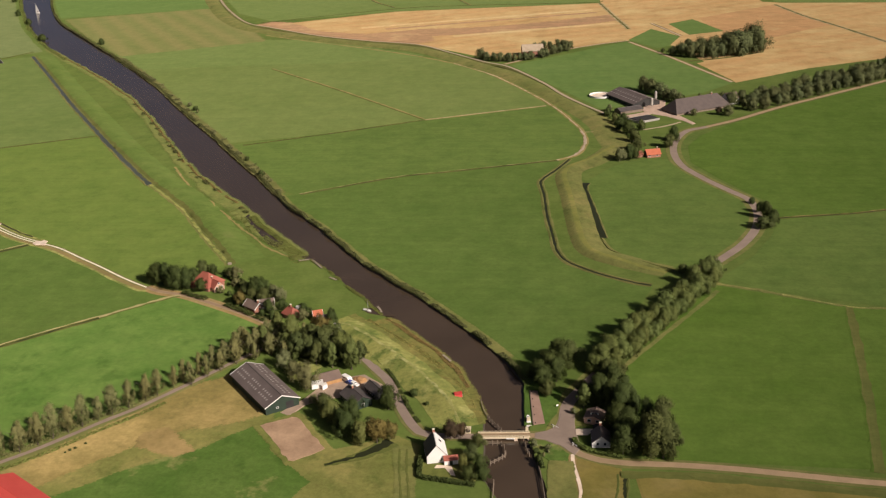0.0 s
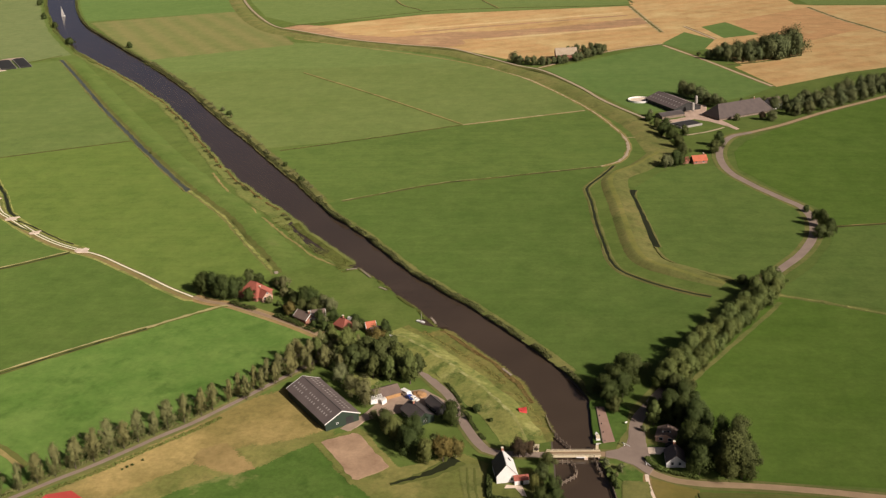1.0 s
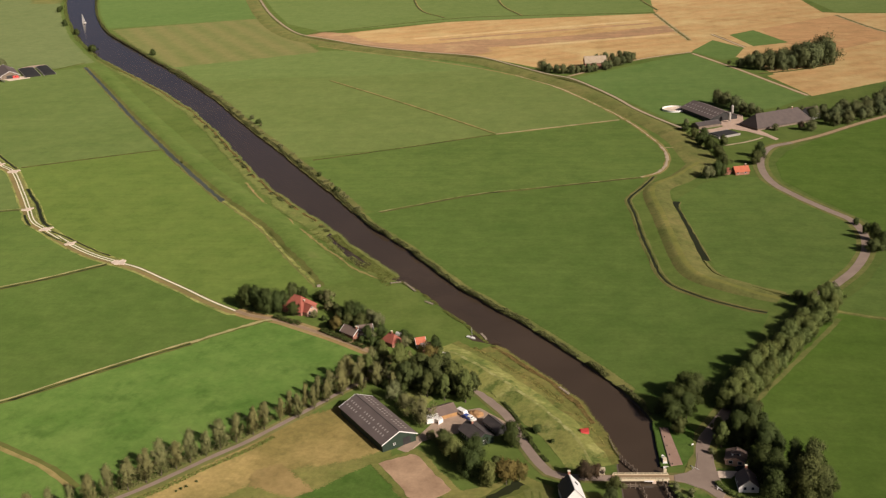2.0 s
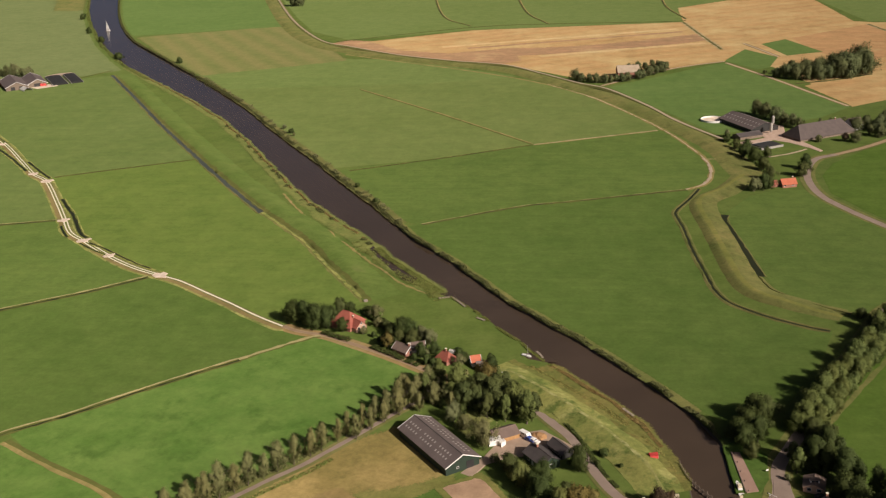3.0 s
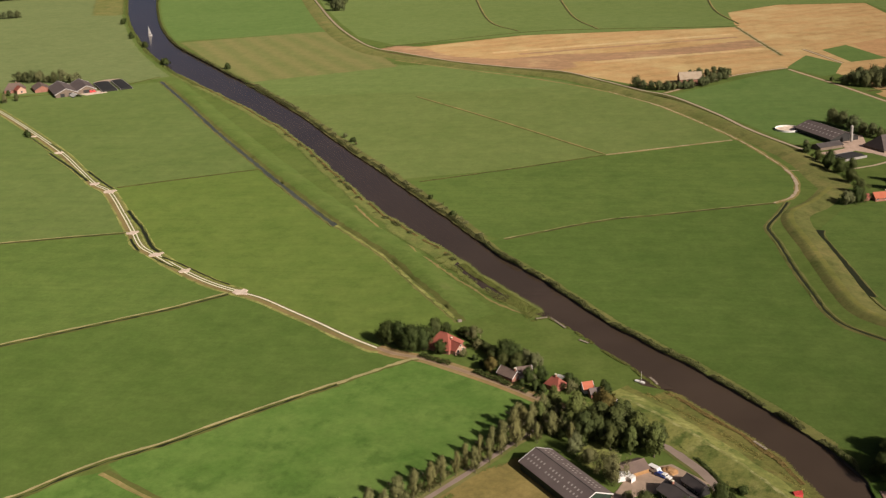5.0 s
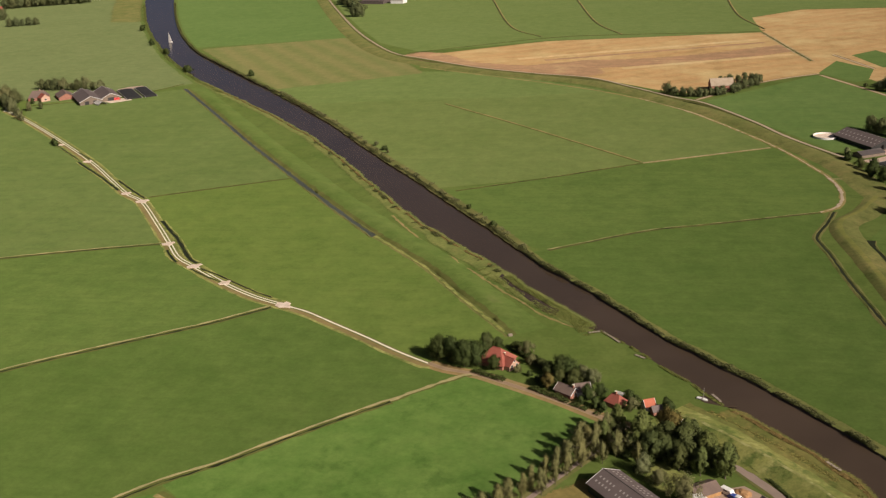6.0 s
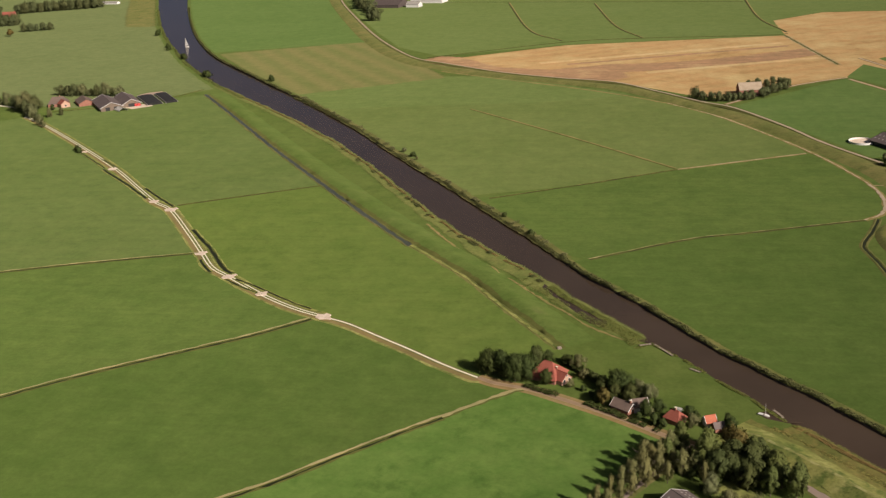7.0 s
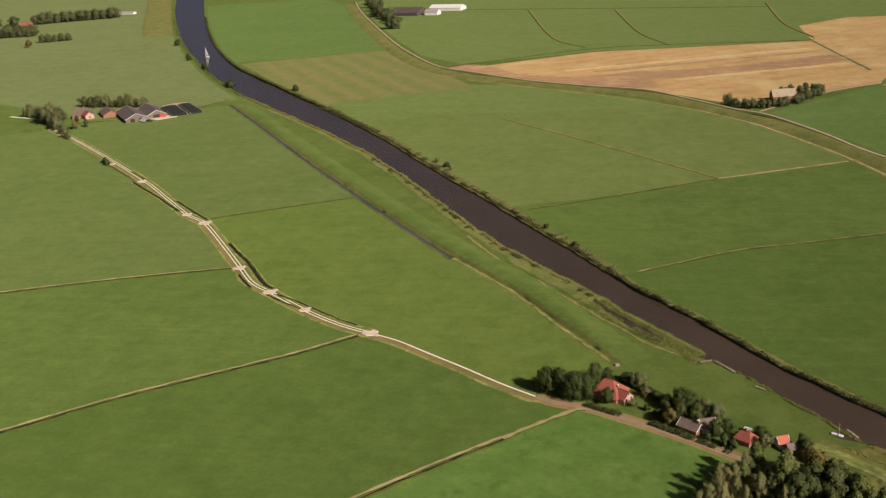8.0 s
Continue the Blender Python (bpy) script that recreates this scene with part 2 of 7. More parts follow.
M["verge_green"] = grass("green_verge", (0.076, 0.093, 0.024), (0.100, 0.106, 0.034), (0.153, 0.137, 0.055), patches=0.5, dryness=0.1)
M["soil"] = matter("river_mud", (0.045, 0.035, 0.025), (0.07, 0.055, 0.035), 0.3)
M["river"] = water("brown_river", (0.064, 0.045, 0.030), 0.14)
M["ditch_water"] = water("ditch_water", (0.026, 0.030, 0.014), 0.4)
M["ditch_water"].node_tree.nodes["Principled BSDF"].inputs["Specular IOR Level"].default_value = 0.12
M["clear_ditch"] = water("clear_ditch_water", (0.081, 0.091, 0.065), 0.3)
M["clear_ditch"].node_tree.nodes["Principled BSDF"].inputs["Specular IOR Level"].default_value = 0.7
M["asphalt"] = matter("worn_clinker_road", (0.244, 0.184, 0.145), (0.308, 0.236, 0.187), 0.15, 0.9)
M["farm_paving"] = matter("pinkish_yard_paving", (0.437, 0.309, 0.230), (0.562, 0.412, 0.317), 0.3, 0.9)
M["lane"] = matter("narrow_lane", (0.275, 0.194, 0.111), (0.351, 0.248, 0.145), 0.2, 0.9)
M["concrete"] = matter("pale_concrete", (0.76, 0.72, 0.54), (0.86, 0.82, 0.63), 0.25, 0.85)
M["pad"] = matter("pinkish_paving", (0.66, 0.52, 0.40), (0.86, 0.72, 0.58), 0.3, 0.85)
M["sand"] = matter("arena_sand", (0.293, 0.186, 0.111), (0.502, 0.337, 0.209), 0.13, 0.95, fine=1.0)
M["yard"] = matter("yard_paving", (0.32, 0.235, 0.17), (0.41, 0.30, 0.22), 0.3, 0.9)
M["leaf"] = leaves("leaves", (0.032, 0.049, 0.013), (0.060, 0.085, 0.023))
M["leaf_light"] = leaves("light_leaves", (0.049, 0.066, 0.020), (0.086, 0.108, 0.034))
M["leaf_lime"] = leaves("lime_leaves", (0.084, 0.109, 0.029), (0.141, 0.162, 0.049))
# foliage of distant groves, lightened in its base colour to imitate haze
M["leaf_far"] = leaves("hazy_leaves", (0.064, 0.084, 0.034), (0.114, 0.136, 0.056))
M["leaf_road"] = leaves("roadside_leaves", (0.067, 0.097, 0.027), (0.121, 0.155, 0.045))
M["leaf_poplar"] = leaves("poplar_leaves", (0.116, 0.125, 0.043), (0.193, 0.199, 0.079))
M["leaf_willow"] = leaves("willow_leaves", (0.106, 0.124, 0.050), (0.170, 0.186, 0.084))
M["leaf_olive"] = leaves("turning_leaves", (0.095, 0.085, 0.022), (0.160, 0.132, 0.040))
M["leaf_red"] = leaves("copper_leaves", (0.030, 0.022, 0.014), (0.070, 0.050, 0.028))
M["reed"] = leaves("reeds", (0.175, 0.180, 0.048), (0.240, 0.235, 0.070), (0.235, 0.175, 0.060))
M["bark"] = matter("bark", (0.09, 0.07, 0.05), (0.15, 0.12, 0.09), 1.5, 0.95)
M["roof_grey"] = matter("fibre_cement_roof", (0.125, 0.098, 0.090), (0.165, 0.130, 0.118), 0.15, 0.75, fine=3.0)
M["roof_dark"] = matter("dark_roof_tiles", (0.070, 0.060, 0.058), (0.10, 0.084, 0.078), 0.3, 0.6)
M["roof_red"] = matter("red_roof_tiles", (0.287, 0.079, 0.053), (0.363, 0.113, 0.076), 0.4, 0.75, fine=2.5)
M["roof_orange"] = matter("new_orange_tiles", (0.44, 0.115, 0.055), (0.52, 0.15, 0.075), 0.4, 0.7, fine=2.5)
M["roof_umber"] = matter("old_umber_tiles", (0.085, 0.066, 0.060), (0.115, 0.088, 0.078), 0.3, 0.8, fine=2.5)
M["roof_brown"] = matter("brown_tiles", (0.149, 0.106, 0.088), (0.198, 0.140, 0.110), 0.3, 0.8, fine=2.5)
M["roof_light"] = matter("pale_roof_tiles", (0.34, 0.32, 0.285), (0.42, 0.39, 0.345), 0.3, 0.6, fine=2.5)
M["thatch"] = matter("weathered_thatch", (0.33, 0.26, 0.18), (0.42, 0.34, 0.25), 0.3, 0.95)
M["white"] = matter("white_paint", (0.78, 0.76, 0.72), (0.84, 0.82, 0.78), 0.4, 0.6, relief=0.1)
M["brick"] = matter("red_brick", (0.30, 0.13, 0.09), (0.40, 0.19, 0.13), 0.5, 0.9, fine=4.0)
M["pale_brick"] = matter("pale_brick", (0.50, 0.31, 0.22), (0.60, 0.39, 0.28), 0.5, 0.9, fine=4.0)
M["green_wood"] = matter("dark_green_boards", (0.018, 0.035, 0.022), (0.028, 0.048, 0.03), 0.4, 0.7)
M["black_wood"] = matter("tarred_boards", (0.02, 0.02, 0.02), (0.035, 0.033, 0.03), 0.4, 0.7)
M["tan_wood"] = matter("tan_boards", (0.36, 0.20, 0.085), (0.48, 0.28, 0.12), 0.8, 0.85)
M["timber"] = matter("weathered_timber", (0.150, 0.117, 0.087), (0.255, 0.195, 0.143), 1.0, 0.9)
M["skylight"] = matter("translucent_sheet", (0.36, 0.32, 0.29), (0.48, 0.43, 0.39), 0.5, 0.4)
M["glass"] = matter("window_glass", (0.03, 0.035, 0.04), (0.04, 0.045, 0.05), 0.5, 0.08, relief=0)
M["steel"] = matter("galvanised_steel", (0.45, 0.46, 0.47), (0.55, 0.56, 0.57), 0.6, 0.4, 0.6)
M["cream"] = matter("cream_paint", (0.62, 0.53, 0.36), (0.70, 0.60, 0.43), 0.5, 0.6)
M["red"] = matter("red_cloth", (0.56, 0.055, 0.05), (0.64, 0.08, 0.07), 0.6, 0.8)
M["red_sheet"] = matter("red_roof_sheet", (0.58, 0.075, 0.06), (0.64, 0.095, 0.075), 0.2, 0.6)
M["orange_cloth"] = matter("rusty_straw", (0.344, 0.190, 0.081), (0.451, 0.266, 0.127), 0.6, 0.95)
M["silage"] = matter("black_silage_sheet", (0.018, 0.018, 0.018), (0.03, 0.029, 0.028), 0.3, 0.9)
M["rubber"] = matter("tyre_rubber", (0.02, 0.02, 0.02), (0.03, 0.03, 0.03), 1.0, 0.8)
M["blue"] = matter("blue_paint", (0.03, 0.06, 0.25), (0.04, 0.08, 0.32), 1.0, 0.4)
M["brick_paving"] = matter("brick_paving", (0.30, 0.19, 0.14), (0.36, 0.235, 0.18), 0.3, 0.9, fine=3.0)
M["pale_timber"] = matter("pale_timber", (0.30, 0.25, 0.19), (0.38, 0.32, 0.25), 1.0, 0.9)
M["leaf_bank"] = leaves("bank_shrub_leaves", (0.052, 0.069, 0.024), (0.107, 0.125, 0.045), (0.133, 0.122, 0.052))
M["reed_green"] = leaves("green_reeds", (0.118, 0.160, 0.039), (0.170, 0.211, 0.054), (0.203, 0.190, 0.056))
M["rust_reed"] = leaves("rusty_reeds", (0.185, 0.135, 0.045), (0.265, 0.190, 0.070), (0.16, 0.15, 0.05))
M["hedge"] = leaves("hedge_leaves", (0.070, 0.100, 0.022), (0.110, 0.145, 0.036))
M["dirt_road"] = matter("pale_dirt_road", (0.370, 0.291, 0.192), (0.454, 0.361, 0.248), 0.1, 0.95)
M["grey_concrete"] = matter("grey_concrete", (0.30, 0.28, 0.25), (0.38, 0.355, 0.32), 0.3, 0.9)


# ---- helpers of this scene ----
def part(name, bm, material, parent=None, label=""):
    me = bpy.data.meshes.new(name)
    bm.to_mesh(me)
    bm.free()
    for m in material if isinstance(material, list) else [material]:
        me.materials.append(m)
    ob = new(name, me)
    if parent is not None:
        ob.parent = parent
    return tagged(ob, label)


def mesh_of(name, verts, faces, materials, parent=None, slots=None):
    me = bpy.data.meshes.new(name)
    me.from_pydata(verts, [], faces)
    for m in materials if isinstance(materials, list) else [materials]:
        me.materials.append(m)
    if slots is not None:
        me.polygons.foreach_set("material_index", slots)
    me.update()
    ob = new(name, me)
    if parent is not None:
        ob.parent = parent
    return ob


def flow(points, step=6.0):
    """A smooth line (Catmull-Rom) through points of any dimension, with a point about every step metres."""
    p = [np.array(q, float) for q in points]
    p = [2 * p[0] - p[1]] + p + [2 * p[-1] - p[-2]]
    out = []
    for a, b, c, d in zip(p, p[1:], p[2:], p[3:]):
        n = max(2, int(np.hypot(*(c - b)[:2]) / step))
        for k in range(n):
            t = k / n
            out.append(0.5 * (2 * b + (c - a) * t + (2 * a - 5 * b + 4 * c - d) * t * t + (3 * b - a - 3 * c + d) * t ** 3))
    return np.array(out + [p[-2]])


def across(line):
    """The unit way to the right of a line at each of its points."""
    d = np.gradient(line[:, :2], axis=0)
    d /= np.maximum(np.hypot(d[:, 0], d[:, 1]), 1e-6)[:, None]
    return np.column_stack([d[:, 1], -d[:, 0]])


def ribbon(name, points, profile, materials, label="", category="", step=5.0, wobble=0.0, seed=1, slots=None, width=None, taper=0.0):
    """A strip along a line. profile: (offset to the right, height) across it; slots: the material of each strip between them."""
    line = flow(points, step)
    side = across(line)
    rng = np.random.default_rng(seed)
    n, k = len(line), len(profile)
    verts, faces, mats = [], [], []
    for i in range(n):
        ends = min(1.0, min(i, n - 1 - i) * step / taper) if taper else 1.0
        ends = ends * ends * (3 - 2 * ends)
        for j, (o, z) in enumerate(profile):
            s = o * (width[0] + (width[1] - width[0]) * i / (n - 1) if width else 1)
            s += rng.normal(0, wobble) if wobble else 0
            verts.append((line[i, 0] + side[i, 0] * s, line[i, 1] + side[i, 1] * s, 0.02 + (z - 0.02) * ends if taper else z))
    for i in range(n - 1):
        for j in range(k - 1):
            a = i * k + j
            faces.append((a, a + 1, a + k + 1, a + k))
            mats.append(slots[j] if slots else 0)
    ob = mesh_of(name, verts, faces, materials, slots=mats)
    if name == "dyke":
        ob.data.polygons.foreach_set("use_smooth", [True] * len(faces))
    return tagged(ob, label, category, kind="structure")


field_count = [0]


def field(points, material, label, z=0.06, name="field", soft=0.0):
    """A patch of ground. soft: the metres over which its growth thins out at the edge."""
    field_count[0] += 1
    z += 0.0012 * field_count[0]
    rough = {"field": 0.55, "arena": 0.9, "lawn": 0.3}.get(name, 0.1)
    ring = []
    for p, q in zip(points, list(points[1:]) + [points[0]]):
        n = max(1, min(60, int(math.dist(p[:2], q[:2]) / (3.0 if name == "field" else 1.5))))
        for i in range(n):
            x, y = p[0] + (q[0] - p[0]) * i / n, p[1] + (q[1] - p[1]) * i / n
            ring.append((float(x) + rough * noise.noise((x * 0.3, y * 0.3, 1.5)), float(y) + rough * noise.noise((x * 0.3, y * 0.3, 7.5))))
    if sum(a[0] * b[1] - b[0] * a[1] for a, b in zip(ring, ring[1:] + ring[:1])) < 0:
        ring.reverse()
    n = len(ring)
    line = np.array(ring)
    way = np.roll(line, -2, 0) - np.roll(line, 2, 0)
    way /= np.maximum(np.hypot(way[:, 0], way[:, 1]), 1e-6)[:, None]
    outward = np.column_stack([way[:, 1], -way[:, 0]])
    if not soft:
        foot = line + outward * (0.9 if name == "field" else 0.3)
        ob = mesh_of(name, [(x, y, z) for x, y in ring] + [(x, y, 0.0) for x, y in foot.tolist()], [tuple(range(n))] + [(i, n + i, n + (i + 1) % n, (i + 1) % n) for i in range(n)], material)
        return tagged(ob, label, "field", kind="structure")
    outward *= soft
    verts = [(x, y, z) for x, y in ring] + [(x, y, z) for x, y in (line + outward).tolist()]
    faces = [tuple(range(n))] + [(i, n + i, n + (i + 1) % n, (i + 1) % n) for i in range(n)]
    ob = mesh_of(name, verts, faces, material)
    ob.data.attributes.new("thinning", "FLOAT", "POINT").data.foreach_set("value", [0.0] * n + [1.0] * n)
    return tagged(ob, label, "field", kind="structure")


# ---- the plan: lines of the land, in metres ----
RIVER = [(-36, 351, 16), (-40, 363, 19), (-44, 389, 16), (-46, 410, 19), (-54, 433, 20), (-70, 458, 20), (-94, 488, 22), (-116, 516, 20), (-137, 540,
    21), (-159, 569, 24), (-178, 595, 25), (-202, 629, 22), (-231, 670, 29), (-266, 720, 32), (-307, 784, 31), (-359, 865, 27), (-417, 952, 31), (-501,
    1063, 39), (-608, 1199, 45), (-742, 1395, 36), (-913, 1715, 45), (-1165, 2265, 58)]
WEST_DITCH = [(-607, 1119), (-531, 1009), (-458, 902), (-385, 799), (-333, 727), (-292, 672)]
WEST_DYKE_EDGE = [(-292, 673), (-276, 654), (-251, 623), (-226, 585), (-209, 560), (-196, 541)]
TRACK = [(-746, 1018), (-699, 976), (-628, 906), (-559, 834.7), (-516, 785), (-487, 751.5), (-467, 733.5), (-433, 686), (-411, 654), (-395, 631), (-379,
    617), (-351, 593), (-330, 578), (-311, 568)]
LANE = [(-311, 568), (-297, 561), (-279, 548), (-261, 535), (-244, 522), (-229, 512), (-227, 511), (-218, 506), (-204, 502), (-187, 493), (-171, 484),
    (-159, 476), (-138, 461), (-122, 454), (-110, 448), (-101, 436), (-93, 425), (-88, 414), (-83, 402), (-77, 391), (-71, 386), (-53, 386)]
POPLAR_LANE = [(-240, 328), (-228, 343), (-217.5, 356), (-209.9, 364.2), (-203.8, 371.6), (-192.2, 386.8), (-184.2, 396.4), (-177.8, 406), (-171.9, 415), (-158, 438), (-145, 457)]
DITCH_A = [(-313, 396), (-301.5, 409.5), (-285, 424), (-270, 440.5), (-253.3, 458), (-235.3, 475.8), (-214, 497)]
PATH_A = [(-300, 401), (-276, 388), (-251, 376), (-240.4, 369.2), (-232, 363)]
DITCH_B = [(-438, 462), (-404, 494), (-366, 524), (-340, 544), (-317, 566)]
DITCH_C = [(-534, 609), (-478, 632), (-413, 654)]
DITCH_D = [(-467, 744), (-426, 768), (-383, 792)]
EAST_LINE_1 = [(-190, 655), (-138, 690), (-104, 703), (-39, 728)]
EAST_LINE_2 = [(-261, 765), (-200, 800), (-142, 836), (-53, 879)]
EAST_LINE_3 = [(-320, 1037), (-232, 941), (-143, 838)]
DYKE_ROAD = [(-737, 2039), (-682, 1881), (-606, 1688), (-530, 1504), (-471, 1380), (-428, 1306), (-389, 1271), (-319, 1211), (-253, 1172), (-197,
    1146), (-156, 1098), (-119, 1051), (-93, 1024), (-59, 956), (-38, 903), (-7, 844)]
INNER_PATH = [(-384, 1229), (-327, 1189), (-250, 1138), (-189, 1092), (-148, 1054), (-105, 996), (-61, 909), (-41, 860), (-30.5, 826), (-24, 801), (-21, 778),
    (-23.2, 754), (-28.5, 738), (-39, 728.5)]
RING_DITCH = [(-31, 730), (-37, 711), (-46, 687), (-46.8, 678), (-43.7, 657), (-40.3, 622), (-35.6, 586), (-32.6, 566), (-28, 553), (-20, 544), (-9, 535), (5, 526.5), (12, 524)]
RING_CREST = [(-1, 764), (-15, 730), (-29, 711), (-32.5, 698), (-31.5, 679), (-28, 652), (-23, 604), (-19.5, 578), (-14.5, 563.5), (-5, 555), (8, 546.5), (20, 540.5)]
INNER_DITCH = [(-20.0, 680), (-21.3, 668), (-19.2, 652), (-15.9, 627), (-12.8, 604), (-10.4, 585)]
INNER_DITCH_THIN = [(-11, 585), (-7.6, 571), (-1, 561.5), (4.5, 556), (15, 548.5), (24, 543)]
EAST_ROAD = [(63, 812), (47, 798), (37, 762), (38, 722), (49, 692), (63, 665), (71, 650), (73, 628), (69, 603), (59, 578), (46, 557), (36, 542), (21,
    509), (-0, 463), (-16, 428), (-23, 412), (-24, 400), (-26, 390)]
FARM_ROAD = [(63, 812), (86, 832), (123, 871), (158, 903), (194, 936), (220, 960)]
SOUTH_ROAD = [(-36, 388), (-26, 388), (-21, 380), (-14, 375), (-4, 373), (14, 373), (32, 372), (50, 370), (67, 368), (78, 367)]
WHITE_PATH = [(-20.8, 377), (-20.3, 371), (-18.9, 363.5), (-17.6, 355.6), (-17.9, 348), (-18.5, 335)]
EAST_LINE_4 = [(39, 528), (62, 519), (95, 504), (111, 503)]
EAST_LINE_5 = [(83, 619), (121, 627), (142, 634)]
EAST_LINE_6 = [(95, 504), (90, 463), (85, 425), (79, 386), (77, 373)]
WOOD_BY_SHED = [(-150, 438, 11.0, 'P'), (-145, 443, 12.0, 'P'), (-138, 439, 12.0, 'P'), (-133, 443, 12, 'l'), (-128, 446, 13, 'l'), (-122, 444, 14, 'b'), (-115, 440, 14, 'b'), (-109, 433, 12, 'b'), (-135, 459, 9.5, 'P'), (-127, 457, 12, 'o'), (-119, 453, 12, 'b'), (-145, 452, 9.5, 'P'), (-139, 454, 9.5, 'P'), (-107, 440, 10, 'b'), (-131, 426, 7, 'w'), (-123, 416, 11, 'w'), (-136, 432, 8, 'w'), (-124, 436, 11, 'b'), (-141, 446, 9.5, 'P'), (-148, 446, 9.5, 'P'), (-131, 450, 9.5, 'P'), (-137, 448, 13, 'l'), (-126, 450, 9.5, 'P'), (-117, 434, 9.5, 'l'), (-113, 439, 9.5, 'b'), (-108, 437, 9.5, 'w'), (-121, 439, 9.5, 'b'), (-115, 446, 9.5, 'l')]
YARD_TREES = [(-117, 405, 9, 'w'), (-107, 392, 12, 'l'), (-100, 383, 13, 'b'), (-94, 378, 12, 'l'), (-88, 379, 11, 'o'), (-84, 382, 8, 'o'), (-112,
    400, 10, 'b'), (-88.5, 403, 13.5, 'b'), (-100, 394, 12, 'b'), (-92, 387, 11, 'b'), (-103, 388, 11, 'b')]
WHITE_HOUSE_TREES = [(-63, 383.5, 9, 'p'), (-59.5, 384.5, 9.5, 'p'), (-69.5, 379, 6, 'p'), (-54, 371, 11, 'b'), (-50.5, 364, 9, 'b'), (-56.5, 365, 8, 'l'), (-53, 379, 9, 'b'), (-49,
    359, 7, 'b'), (-54, 359, 7, 'b'), (-29, 379, 5, 'w')]
QUAY_TREES = [(-31, 417, 8.5, 'b'), (-33, 424, 10, 'b'), (-28, 428, 10.5, 'b'), (-31, 434, 11, 'b'), (-26, 438, 12, 'b'), (-28, 443, 11.5, 'b'), (-24, 446, 12, 'b'), (-35, 429, 9, 'b')]
ROADSIDE_WOOD = [(-12, 411, 16, 'b'), (-7, 417, 16, 'b'), (-4, 402, 17, 'b'), (-2, 391, 18, 'b'), (2, 381, 20, 'b'), (5, 377, 20, 'b'), (9, 377, 20, 'b'), (12, 383, 17, 'b'), (9, 390, 20, 'b'), (4, 394, 21, 'b'), (-2, 410, 17, 'b'), (0, 401, 18, 'b'), (-18, 417, 10, 'n'), (-17.5, 409, 9, 'n'), (-21, 404, 5, 'w'), (-6, 393, 14, 'b'), (-6, 424, 14, 'b'), (-9, 433, 13, 'b'), (-5, 427, 15, 'b'), (-3, 418, 16, 'b'), (-8, 409, 14, 'b'), (-11, 419, 12, 'b')]
RING_TREES = [(27, 538, 9, 'b'), (72, 601, 12, 'b'), (77, 603, 11, 'b'), (76, 618, 12, 'b'), (74, 628, 8, 'b'), (72, 643, 5, 'b'), (80, 615, 8, 'b')]
FARM_TREES = [(24, 928, 13, 'b'), (29, 919, 12, 'b'), (35, 911, 12, 'b'), (40, 899, 12, 'b'), (45, 891, 11, 'b'), (49, 884, 11, 'b'), (65, 891, 9,
    'b'), (73, 894, 7, 'b'), (82, 894, 8, 'b'), (57, 846, 7, 'b'), (75, 847, 9, 'p'), (81, 845, 10, 'b')]
FARM_GARDEN_TREES = [(1, 726, 12, 'w'), (7, 728, 10, 'b'), (13, 751, 11, 'b'), (11, 773, 11, 'b'), (8, 794, 10, 'b'), (17, 803, 10, 'b'), (-1, 825, 9,
    'b'), (5, 814, 9, 'b'), (-6, 842, 7, 'b'), (-4, 859, 8, 'w'), (34, 759, 11, 'b'), (38, 776, 10, 'b'), (2, 803, 9, 'b'), (11, 732, 8, 'b')]
COPSE = [(-124, 1071, 11, 'b'), (-111, 1062, 8, 'b'), (-104, 1059, 9, 'b'), (-96, 1059, 9, 'b'), (-86, 1064, 9, 'b'), (-76, 1068, 9, 'b'), (-66, 1076, 9, 'b'), (-56, 1092, 10, 'b'), (-44, 1109, 11, 'b'), (-67, 1123, 8, 'b'), (-53, 1128, 10, 'b'), (-40, 1121, 9, 'b'), (-118, 1066, 9, 'b'), (-91, 1060, 8, 'b'), (-81, 1064, 8, 'b'), (-62, 1082, 9, 'b'), (-50, 1100, 10, 'b'), (-60, 1112, 11, 'b'), (-47, 1118, 11, 'b'), (-75, 1118, 9, 'b'), (-100, 1063, 8, 'w')]
FAR_WOOD = [(57, 1079, 9.6, 'b'), (65, 1073, 12.0, 'b'), (72, 1067, 14.4, 'b'), (81, 1064, 14.4, 'b'), (90, 1066, 15.2, 'b'), (99, 1068, 15.2, 'b'), (108, 1073, 21.6, 'b'), (117, 1078, 24.8, 'b'), (124, 1080, 25.9, 'b'), (134, 1085, 25.9, 'b'), (71, 1095, 14.4, 'b'), (95, 1093, 14.4, 'b'), (116, 1097, 23.8, 'b'), (133, 1108, 24.8, 'b'), (48, 1094, 4.8, 'b'), (83, 1090, 14, 'b'), (107, 1092, 20, 'b'), (125, 1094, 23, 'b')]
